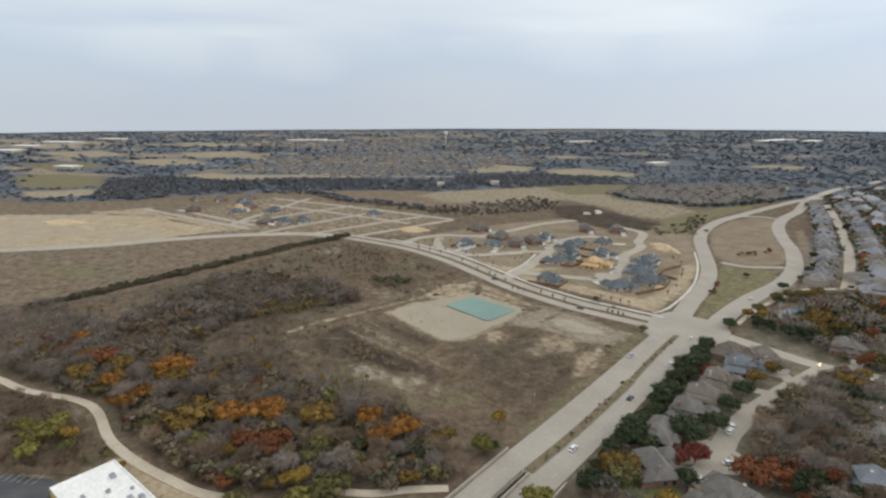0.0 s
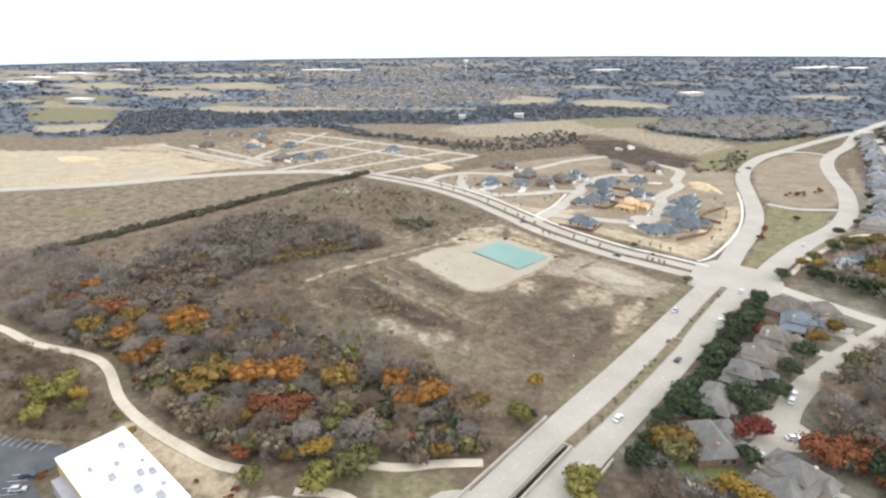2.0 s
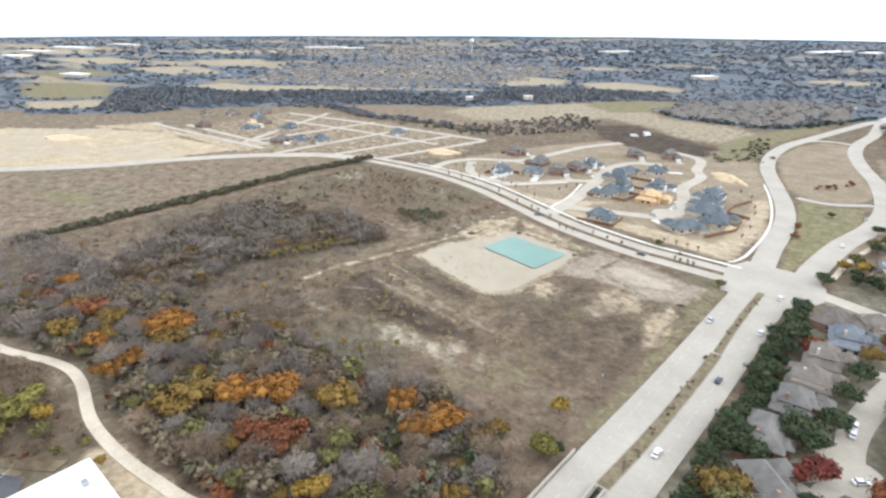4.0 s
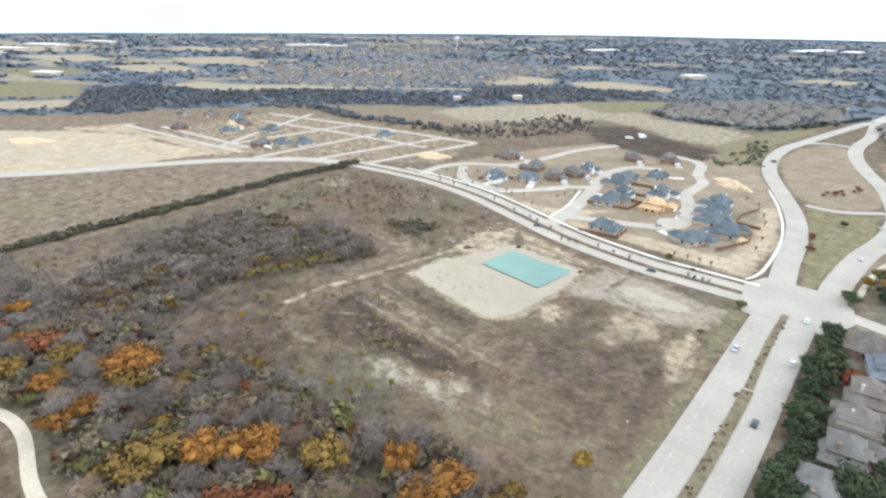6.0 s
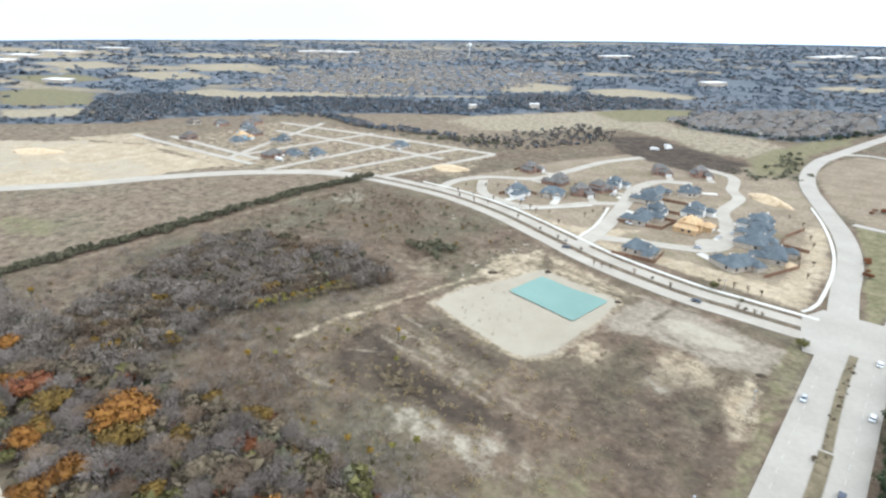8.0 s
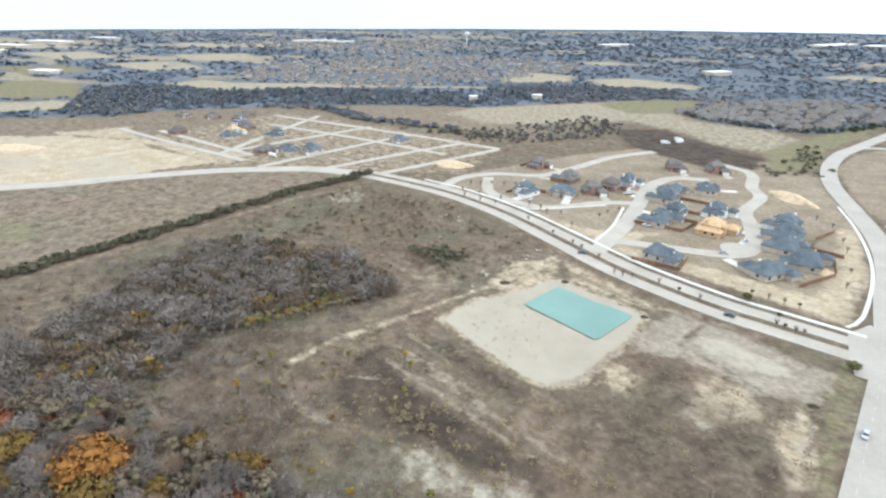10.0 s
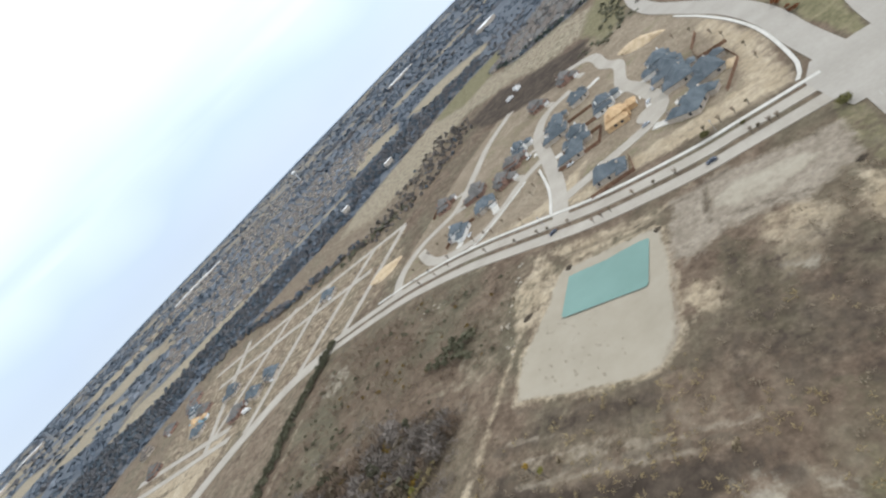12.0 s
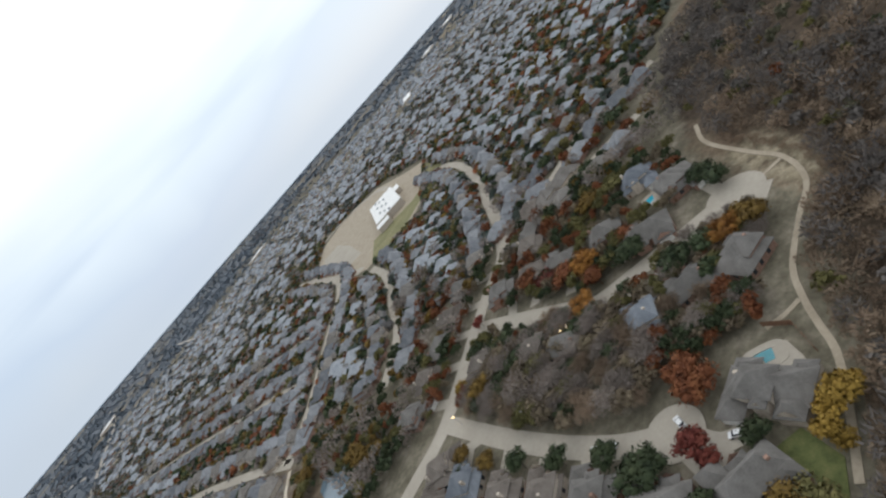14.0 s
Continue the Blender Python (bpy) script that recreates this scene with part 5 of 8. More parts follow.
HOUSE_WRAP = mat("light blue house wrap", [(0.28, 0.42, 0.52), (0.36, 0.52, 0.62)], 0.5, 0.7)
FENCE_WOOD = mat("brown cedar fence", [(0.13, 0.07, 0.045), (0.19, 0.11, 0.07), (0.24, 0.15, 0.10)], 0.8, 0.9, fine=4, vary=0.15)


def add_box(v, f, x0, x1, y0, y1, z0, z1):
    n = len(v)
    v += [(x0, y0, z0), (x1, y0, z0), (x1, y1, z0), (x0, y1, z0), (x0, y0, z1), (x1, y0, z1), (x1, y1, z1), (x0, y1, z1)]
    f += [(n, n + 3, n + 2, n + 1), (n + 4, n + 5, n + 6, n + 7), (n, n + 1, n + 5, n + 4), (n + 1, n + 2, n + 6, n + 5), (n + 2, n + 3, n + 7, n + 6), (n + 3, n, n + 4, n + 7)]


def add_hip(v, f, x0, x1, y0, y1, z, pitch=0.72, over=0.5, gable=None, thick=0.22):
    """A hipped roof on a rectangle; gable: '-y', '+y', '-x' or '+x' end stands upright."""
    x0, x1, y0, y1 = x0 - over, x1 + over, y0 - over, y1 + over
    w, d = x1 - x0, y1 - y0
    n = len(v)
    if w >= d:
        h = d / 2 * pitch
        my = (y0 + y1) / 2
        a = x0 + (0.02 if gable == "-x" else d / 2)
        b = x1 - (0.02 if gable == "+x" else d / 2)
        ridge = [(a, my, z + h), (max(a + 0.1, b), my, z + h)]
    else:
        h = w / 2 * pitch
        mx = (x0 + x1) / 2
        a = y0 + (0.02 if gable == "-y" else w / 2)
        b = y1 - (0.02 if gable == "+y" else w / 2)
        ridge = [(mx, a, z + h), (mx, max(a + 0.1, b), z + h)]
    v += [(x0, y0, z - thick), (x1, y0, z - thick), (x1, y1, z - thick), (x0, y1, z - thick), (x0, y0, z), (x1, y0, z), (x1, y1, z), (x0, y1, z)] + ridge
    f += [(n, n + 3, n + 2, n + 1), (n, n + 1, n + 5, n + 4), (n + 1, n + 2, n + 6, n + 5), (n + 2, n + 3, n + 7, n + 6), (n + 3, n, n + 4, n + 7)]
    if w >= d:
        f += [(n + 4, n + 5, n + 9, n + 8), (n + 6, n + 7, n + 8, n + 9), (n + 5, n + 6, n + 9), (n + 7, n + 4, n + 8)]
    else:
        f += [(n + 5, n + 6, n + 9, n + 8), (n + 7, n + 4, n + 8, n + 9), (n + 4, n + 5, n + 8), (n + 6, n + 7, n + 9)]


HOUSE_STYLES = [
    # rectangles of the plan: x0, x1, y0, y1, eaves height, gable end
    [(-9, 9, -5.5, 5.5, 3.1, None), (1.5, 8.6, -10, -4, 3.0, "-y"), (-8, -2.5, 4, 9, 3.0, None), (-6, -1, -7.5, -4, 3.3, "-y")],
    [(-8, 8, -6, 6, 3.1, None), (-5.5, 5, -4.5, 4.5, 5.9, None), (2, 8.4, -11, -5, 3.0, None), (-3.5, 0.5, -6.8, -3, 5.6, "-y")],
    [(-10, 10, -5, 5, 3.2, None), (3, 10, -12, -4, 3.0, None), (-10, -4, 3.5, 10, 3.0, None), (-4, 2, -7, -3, 3.3, "-y")],
    [(-7.5, 7.5, -7, 7, 3.1, None), (-7, 2, -5, 5.5, 5.8, None), (1, 7.8, -11.5, -6, 3.0, "-y"), (-6.5, -2.5, -6.5, -3, 5.6, "-y")],
    [(-10.5, 10.5, -4.5, 5.5, 3.3, None), (-6, 3, -5, 4, 6.1, None), (-10.8, -4, -9.5, -3, 3.1, None), (3.5, 10, -8, -3, 3.2, "-y"), (-10, -3.5, 4, 8, 3.1, None), (5, 10, 4, 7.5, 3.1, None), (-1.5, 2, -7, -4, 5.4, "-y")],
]


def house(style, roof_mat, wall_mat, detail=True):
    """A brick house with a many-hipped roof; its front looks to -y."""
    plan = HOUSE_STYLES[style]
    root = new("house")
    v, f = [], []
    for x0, x1, y0, y1, z, g in plan:
        add_box(v, f, x0, x1, y0, y1, -0.6, z - 0.02)
        if g == "-y":
            n = len(v)
            mx, h = (x0 + x1) / 2, ((x1 - x0) / 2) * 0.66
            v += [(x0, y0 + 0.02, z - 0.05), (x1, y0 + 0.02, z - 0.05), (mx, y0 + 0.02, z + h), (x0, y0 + 0.3, z - 0.05), (x1, y0 + 0.3, z - 0.05), (mx, y0 + 0.3, z + h)]
            f += [(n, n + 1, n + 2), (n + 5, n + 4, n + 3)]
    part("wall", v, f, wall_mat, root)
    for x0, x1, y0, y1, z, g in plan:
        v, f = [], []
        add_hip(v, f, x0, x1, y0, y1, z, 0.74, gable=g)
        part("roof", v, f, roof_mat, root)
    if not detail:
        return root
    x0, x1, y0, y1, z, g = plan[0]
    v, f = [], []
    add_box(v, f, -0.6, 0.6, -0.45, 0.45, 0, 8.6 if style in (1, 3) else 6.4)
    ch = part("chimney", v, f, wall_mat, root)
    ch.location = (x0 + 3.4, 2.0, 0)
    v, f = [], []
    add_box(v, f, -2.45, 2.45, -0.06, 0.02, 0, 2.3)
    gd = part("garage_door", v, f, TRIM, root)
    gx0, gx1, gy0 = (plan[1] if style in (0, 2) else plan[2])[:3]
    gd.location = ((gx0 + gx1) / 2, gy0 - 0.03, 0.05)
    v, f = [], []
    add_box(v, f, -0.5, 0.5, -0.06, 0.02, 0, 2.2)
    dr = part("door", v, f, FENCE_WOOD, root)
    dr.location = (x0 + 1.5, y0 - 0.03, 0.15)
    v, f = [], []
    add_box(v, f, -0.75, 0.75, -0.06, 0.02, 0, 1.5)
    first = part("window", v, f, WINDOW_GLASS, root)
    places = [(x0 + 5, y0 - 0.03, 0), (x0 + 4, y1 + 0.03, 180), (1.0, y1 + 0.03, 180), (x1 - 2.5, y1 + 0.03, 180), (x0 - 0.03, 1.0, 90), (x0 - 0.03, -2.5, 90), (x1 + 0.03, 1.5, -90)]
    for k, (wx, wy, a) in enumerate(places):
        ob = first
        if k:
            ob = new("window", first.data)
            ob.parent = root
        # glass looks outward: the box's front is at -y
        ob.matrix_basis = pose(wx, wy, 0.95, 0, 0, {0: 0, 180: 180, 90: -90, -90: 90}[a])
    return root


# ROOF_ESTATE and ROOF_ESTATE_TAN are lighter than ROOF_GREY and ROOF_BROWN
ROOF_ESTATE = shingle("blue-grey estate shingles", (0.18, 0.187, 0.203), (0.235, 0.243, 0.26), (0.29, 0.297, 0.312))
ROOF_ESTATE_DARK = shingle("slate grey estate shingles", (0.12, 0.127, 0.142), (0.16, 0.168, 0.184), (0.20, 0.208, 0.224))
ROOF_ESTATE_TAN = shingle("taupe estate shingles", (0.15, 0.137, 0.125), (0.198, 0.183, 0.168), (0.24, 0.225, 0.21))
HOUSE_KINDS = {
    "large": [house(4, ROOF_GREY, BRICK_PALE)],
    "grey": [house(s, ROOF_GREY, BRICK) for s in range(4)],
    "brown": [house(s, ROOF_BROWN, BRICK_PALE if s % 2 else BRICK) for s in range(4)],
    "blue": [house(s, ROOF_BLUE, BRICK_PALE) for s in (1, 3)],
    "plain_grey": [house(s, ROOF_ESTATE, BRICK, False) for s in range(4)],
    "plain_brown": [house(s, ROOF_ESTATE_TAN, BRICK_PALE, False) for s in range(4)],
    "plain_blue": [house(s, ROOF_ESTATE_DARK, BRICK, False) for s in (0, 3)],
    "slate": [house(s, ROOF_SLATE, TRIM if s == 1 else BRICK_PALE) for s in range(4)],
}
HOUSE_LABEL = {"large": "large house with a many-hipped grey shingle roof", "grey": "brick house with a grey hipped shingle roof", "brown": "brick house with a weathered brown-grey roof",
               "blue": "brick house with a blue-grey shingle roof", "slate": "new house with a dark blue-grey roof"}
HOUSE_LABEL.update({"plain_" + k: HOUSE_LABEL[k] for k in ("grey", "brown", "blue")})
HOUSE_USED = {}
HOUSES = []


def put_house(kind, x, y, facing, scale=1.0, style=None, label=None, group="houses of the old estate"):
    """facing: the way its front looks, in degrees from +x."""
    protos = HOUSE_KINDS[kind]
    key = style if style is not None and style < len(protos) else HOUSE_USED.get(kind, 0) % len(protos)
    HOUSE_USED[kind] = HOUSE_USED.get(kind, 0) + 1
    m = pose(x, y, -0.05, 0, 0, facing + 90)
    done = HOUSE_USED.setdefault((kind, key), 0)
    HOUSE_USED[(kind, key)] += 1
    if not done:
        ob = protos[key]
        ob.matrix_basis = m
    else:
        ob = copy_thing(protos[key], m)
    ob.scale = (scale, scale, 1.0)
    HOUSES.append((x, y))
    return tagged(ob, label or HOUSE_LABEL[kind], "house", group)


near = [("brown", -40, 299, -60, 1.0, 1), ("brown", -54, 297, 0, 0.9, 0), ("blue", -47, 281, 10, 1.0, 0), ("brown", -52, 259, 5, 0.95, 1), ("brown", -53, 241, 5, 0.95, 3), ("grey", -54, 222, 5, 1.0, 1),
        ("grey", -57, 201, 5, 1.0, 0), ("grey", -51, 178, 45, 0.86, 2), ("large", -28, 173.5, 165, 1.0, 0), ("grey", 21, 180, 60, 0.95, 3), ("blue", 7, 214, 20, 0.95, 1), ("grey", 17, 197, 40, 0.85, 0),
        ("grey", 54, 218, 200, 1.1, 0), ("grey", 56, 303, 200, 1.0, 1), ("brown", 84, 292, 190, 1.0, 1), ("grey", 8, 248, 0, 1.0, 0), ("brown", 9, 266, 0, 0.95, 3), ("brown", 10, 297, 0, 0.95, 1),
        ("grey", 79, 207, 215, 1.1, 3), ("grey", 64, 240, 200, 1.0, 1), ("blue", 95, 228, 200, 1.0, 0), ("grey", 60, 264, 185, 1.0, 2), ("brown", 62, 284, 185, 0.95, 0),
        ("grey", -8, 338, -90, 1.0, 3), ("brown", 12, 340, -85, 0.95, 1), ("grey", 34, 343, -90, 1.0, 0), ("brown", 55, 345, -90, 1.0, 3), ("grey", 76, 346, -90, 0.95, 1), ("grey", 98, 298, 90, 1.0, 2), ("brown", 118, 303, 100, 1.0, 3)]
for kind, x, y, a, s, st in near:
    put_house(kind, x, y, a, s, st)


def along(line, gap, setback, kinds, group, sides=(1, -1), start=10, scale=1.0, avoid=11):
    """Houses in rows on the two sides of a street, their fronts to it."""
    p = np.array(smooth(line, 2.0))
    seg = np.r_[0, np.cumsum(np.linalg.norm(np.diff(p, axis=0), axis=1))]
    made = 0
    for side in sides:
        s = start
        while s < seg[-1] - 8:
            x, y = np.interp(s, seg, p[:, 0]), np.interp(s, seg, p[:, 1])
            x2, y2 = np.interp(s + 3, seg, p[:, 0]), np.interp(s + 3, seg, p[:, 1])
            a = math.atan2(y2 - y, x2 - x)
            hx, hy = x - math.sin(a) * setback * side, y + math.cos(a) * setback * side
            s += gap * RNG.uniform(0.92, 1.12)
            if any(math.hypot(hx - u, hy - w) < avoid for u, w in HOUSES):
                continue
            put_house(kinds[int(RNG.integers(0, len(kinds)))], hx, hy, math.degrees(a) - 90 * side + RNG.uniform(-3, 3), scale * RNG.uniform(0.9, 1.05), None, None, group)
            made += 1
    return made


ESTATE = {
    "street_estate_a": [(-18, 470), (-20, 520), (-26, 600), (-36, 680), (-50, 780), (-74, 920)],
    "street_estate_b": [(-18, 480), (20, 495), (95, 545), (200, 622), (250, 720), (290, 830)],
    "street_estate_c": [(20, 392), (67, 411), (110, 450), (157, 494), (190, 545)],
    "street_estate_d": [(62, 540), (52, 610), (40, 700), (22, 830), (0, 960)],
    "street_estate_e": [(128, 590), (118, 680), (100, 800), (80, 940)],
    "street_estate_g": [(104, 320), (150, 300), (198, 280), (226, 238)],
    "street_estate_h": [(120, 312), (128, 285), (148, 262), (166, 240)],
    "street_estate_f": [(98, 322), (140, 345), (220, 400), (300, 470), (360, 560)],
}
for name, line in ESTATE.items():
    road(name, line, 4.0, 4.0, 0.04, STREET, "pale concrete street of the housing estate", "street", kerbs=False, step=8)
    along(line, 17.5, 18, ["plain_grey", "plain_grey", "plain_brown", "plain_blue"], "houses of the old estate", scale=0.95)

# ---- further rows of the estate, too many to count ----
def low_house(w, d, z, pitch):
    v, f = [], []
    add_box(v, f, -w / 2, w / 2, -d / 2, d / 2, -0.4, z)
    walls = (np.array(v), list(f))
    v, f = [], []
    add_hip(v, f, -w / 2, w / 2, -d / 2, d / 2, z, pitch)
    add_hip(v, f, 0.5, w / 2 - 0.5, -d / 2 - 4, 0, z - 0.1, pitch)
    return walls, (np.array(v), f)


def merged_faces(name, v, f, spots, material, label, category):
    V, F, base = [], [], 0
    for x, y, z, s, a in spots:
        c, n = math.cos(a), math.sin(a)
        V.append(np.stack([(v[:, 0] * c - v[:, 1] * n) * s + x, (v[:, 0] * n + v[:, 1] * c) * s + y, v[:, 2] * s + z], 1))
        F += [tuple(i + base for i in q) for q in f]
        base += len(v)
    me = bpy.data.meshes.new(name)
    me.from_pydata(np.concatenate(V).tolist(), [], F)
    me.materials.append(material)
    return tagged(new(name, me), label, category, kind="stuff")


rng_h = np.random.default_rng(21)
SUBURB_POLY = [(80, 360), (-15, 470), (-60, 800), (-80, 1000), (150, 1900), (1500, 2300), (2300, 1300), (2000, 450), (500, 200), (245, 245), (110, 330)]
SCHOOL = [(250, 500), (180, 560), (280, 760), (420, 880), (480, 760), (420, 600)]
far_spots = []
for i in range(-4, 40):
    for j in range(0, 84):
        x, y = 60 + i * 44 + 14 * math.sin(j * 0.25 + i), 250 + j * 19.0
        x -= (y - 500) * 0.13
        for side in (-9.5, 9.5):
            px, py = x + side + rng_h.normal() * 1.0, y + rng_h.normal() * 1.2
            if rng_h.uniform() < (0.12 if math.hypot(px, py) < 560 else 0.34 if math.hypot(px, py) < 900 else 0.62):
                continue
            far_spots.append((px + rng_h.normal() * 2.5, py + rng_h.normal() * 2.0, 0.0, rng_h.uniform(0.75, 1.08), (math.pi / 2 if side > 0 else -math.pi / 2) + 0.13 + rng_h.normal() * 0.05))
fx = np.array([s[0] for s in far_spots]); fy = np.array([s[1] for s in far_spots])
ok = (poly_dist(fx, fy, SUBURB_POLY) < -8) & (poly_dist(fx, fy, SCHOOL) > 14) & (np.hypot(fx, fy) < 2300)
hp = np.array(HOUSES)
for name, line in ESTATE.items():
    ok &= line_dist(fx, fy, smooth(line, 8)) > 12
ok &= np.array([np.min(np.hypot(hp[:, 0] - x, hp[:, 1] - y)) > 16 for x, y in zip(fx, fy)])
far_spots = [s for s, o in zip(far_spots, ok) if o]
(wv, wf), (rv, rf) = low_house(15, 11.5, 3.4, 0.72)
groups = [far_spots[k::3] for k in range(3)]
# far roofs: haze put into the shingle colour, paler and bluer
ROOF_HAZED = shingle("grey shingles paled by haze tint", (0.26, 0.28, 0.31), (0.33, 0.35, 0.38), (0.39, 0.41, 0.435))
for sp, m_roof, m_wall, lab in zip(groups, (ROOF_HAZED, ROOF_ESTATE, ROOF_HAZED), (BRICK, BRICK_PALE, BRICK_PALE), ("grey", "brown-grey", "blue-grey")):
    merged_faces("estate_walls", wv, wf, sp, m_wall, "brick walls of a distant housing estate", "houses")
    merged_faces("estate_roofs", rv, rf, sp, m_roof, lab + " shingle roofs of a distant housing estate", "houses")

# streets between those rows, and drives in front of the houses
for i in range(-3, 24):
    run = []
    for j in range(0, 60):
        x, y = 82 + i * 44 + 14 * math.sin(j * 0.25 + i + 0.5), 250 + j * 19.0
        x -= (y - 500) * 0.13
        free = poly_dist(np.array([x]), np.array([y]), SUBURB_POLY)[0] < -10 and poly_dist(np.array([x]), np.array([y]), SCHOOL)[0] > 12 and np.min(np.hypot(hp[:, 0] - x, hp[:, 1] - y)) > 13 and (i * 7 + j) % 23 > 3
        if free:
            run.append((x, y))
        if (not free or j == 59) and len(run) > 3:
            road("street_far", run, 3.4, 3.4, 0.03, STREET, "pale street among far estate houses", "street", kerbs=False, step=15)
        if not free:
            run = []
v, f = [], []
for x, y, z, s, a in far_spots:
    if math.hypot(x, y) < 1100 and rng_h.uniform() < 0.7:
        dx, dy = 11 * math.sin(a) * 1.0, -11 * math.cos(a)
        u = rng_h.uniform(2.4, 4.4)
        add_box(v, f, x + dx - u, x + dx + u, y + dy - u, y + dy + u, -0.4, 0.05)
me = bpy.data.meshes.new("estate_drives")
me.from_pydata(v, [], f)
me.materials.append(STREET)
tagged(new("estate_drives", me), "pale concrete drives before distant houses", "driveways", kind="stuff")

# far estates across the fields, in curving rows
def far_estate(poly, ang, gap_u, gap_v, share, rng):
    p = np.array(poly, float)
    c, n = math.cos(ang), math.sin(ang)
    mid = p.mean(0)
    reach = np.max(np.linalg.norm(p - mid, axis=1))
    out = []
    for i in range(int(-reach / gap_u), int(reach / gap_u) + 1):
        for j in range(int(-reach / gap_v), int(reach / gap_v) + 1):
            u, w = i * gap_u + rng.normal() * 4, j * gap_v + 9 * math.sin(i * 0.4 + j) + rng.normal() * 4
            x, y = mid[0] + u * c - w * n, mid[1] + u * n + w * c
            if rng.uniform() < share and poly_dist(np.array([x]), np.array([y]), poly)[0] < 0:
                out.append((x, y, 0.0, rng.uniform(0.75, 1.1), ang + rng.integers(0, 4) * math.pi / 2 + rng.normal() * 0.2))
    return out


FAR_TOWNS = [[(-1190, 690), (-1400, 960), (-1372, 1450), (-910, 1480), (-720, 1340), (-735, 950), (-830, 790), (-940, 710)], [(-2400, 1300), (-1500, 1300), (-1300, 1800), (-2000, 2300)]]
TOWN_MID = [(-357, 849), (-325, 948), (-247, 1065), (-148, 1088), (-132, 906), (-194, 812), (-228, 800), (-308, 805)]
est = far_estate(TOWN_MID, 0.62, 18, 26, 0.94, rng_h) + far_estate(FAR_TOWNS[0], 0.75, 24, 34, 0.7, rng_h) + far_estate(FAR_TOWNS[1], 0.6, 34, 48, 0.6, rng_h)
for k, (m_roof, lab) in enumerate(((ROOF_GREY, "grey"), (ROOF_BROWN, "brown-grey"))):
    merged_faces("far_estate_walls", wv, wf, est[k::2], BRICK_PALE, "walls of far houses among trees", "houses")
    merged_faces("far_estate_roofs", rv, rf, est[k::2], m_roof, lab + " roofs of far houses among trees", "houses")

# ---- the new houses ----
new_ones = [("slate", -307, 409, -100, 0.95, 1), ("slate", -286, 424, -70, 0.95, 0), ("grey", -272, 442, -50, 0.95, 1), ("grey", -266, 461, -10, 0.95, 3), ("slate", -262, 478, -5, 0.9, 1), ("grey", -340, 477, 0, 0.95, 1),
            ("grey", -300, 456, 180, 0.95, 3), ("slate", -226, 458, 180, 1.0, 3), ("slate", -228, 478, 180, 0.95, 0), ("slate", -211, 412, 180, 1.0, 2), ("slate", -210, 430, 180, 0.95, 1), ("slate", -190, 357, 90, 0.9, 2),
            ("slate", -211, 497, 30, 0.95, 0), ("slate", -191, 449, 0, 1.05, 1), ("slate", -151, 452, 180, 1.1, 1), ("slate", -147, 432, 180, 1.05, 3), ("slate", -144, 414, 180, 1.05, 0), ("slate", -143, 373, 150, 1.1, 0),
            ("slate", -131, 399, 190, 1.05, 2), ("grey", -251, 547, -60, 0.95, 3), ("grey", -223, 561, -60, 0.95, 1)]
for kind, x, y, a, s, st in new_ones:
    put_house(kind, x, y, a, s, st, None, "houses of the new estate")
HOUSE_KINDS["frame"] = [house(s, OSB, OSB) for s in (1, 3)]
HOUSE_KINDS["wrap"] = [house(1, OSB, HOUSE_WRAP)]
put_house("frame", -183, 416, 0, 1.15, 0, "half-built house in raw wood sheathing", "houses under construction")
for x, y, k in [(-607, 405, "slate"), (-655, 386, "wrap"), (-640, 372, "slate"), (-722, 433, "grey"), (-700, 420, "slate"), (-760, 420, "grey"), (-790, 398, "brown"), (-699, 347, "grey"), (-541, 374, "slate"), (-524, 388, "slate"), (-556, 360, "grey"), (-495, 472, "slate"), (-740, 455, "grey"), (-670, 410, "grey")]:
    put_house(k, x, y, RNG.uniform(0, 4) // 1 * 90 + 10, 0.95, 0 if k == "wrap" else None, {"frame": "half-built house in raw wood sheathing", "wrap": "unfinished house in light blue house wrap"}.get(k), "houses of the building site")
SITE = [[(-774, 318), (-660, 322), (-542, 329)], [(-730, 342), (-640, 343), (-555, 344)], [(-718, 480), (-560, 500), (-403, 512)], [(-674, 442), (-550, 455), (-428, 461)], [(-678, 515), (-630, 420), (-581, 328)],
        [(-576, 508), (-580, 430), (-584, 345)], [(-513, 502), (-514, 440), (-514, 325)], [(-444, 512), (-456, 450), (-468, 362)], [(-403, 510), (-413, 440), (-423, 376)]]
for k, line in enumerate(SITE):
    road("street_site", line, 3.6, 3.6, 0.03 + 0.003 * k, STREET, "new pale street between empty building plots", "street", kerbs=False, step=12)


def fence(pts, label="brown wooden privacy fence round a yard"):
    """Board fence: a panel for each length and posts between."""
    root = new("fence")
    root.location = (*pts[0], 0)
    for (ax, ay), (bx, by) in zip(pts, pts[1:]):
        L = math.hypot(bx - ax, by - ay)
        n = max(1, round(L / 6))
        a = math.degrees(math.atan2(by - ay, bx - ax))
        for k in range(n):
            v, f = [], []
            add_box(v, f, 0, L / n - 0.1, -0.04, 0.04, -0.5, 1.85)
            ob = part("panel", v, f, FENCE_WOOD, root)
            ob.matrix_basis = pose(ax - pts[0][0] + (bx - ax) * k / n, ay - pts[0][1] + (by - ay) * k / n, 0, 0, 0, a)
            v, f = [], []
            add_box(v, f, -0.09, 0.09, -0.09, 0.09, -0.6, 2.0)
            ob = part("post", v, f, FENCE_WOOD, root)
            ob.location = (ax - pts[0][0] + (bx - ax) * k / n, ay - pts[0][1] + (by - ay) * k / n, 0)
    return tagged(root, label, "fence", "fences")


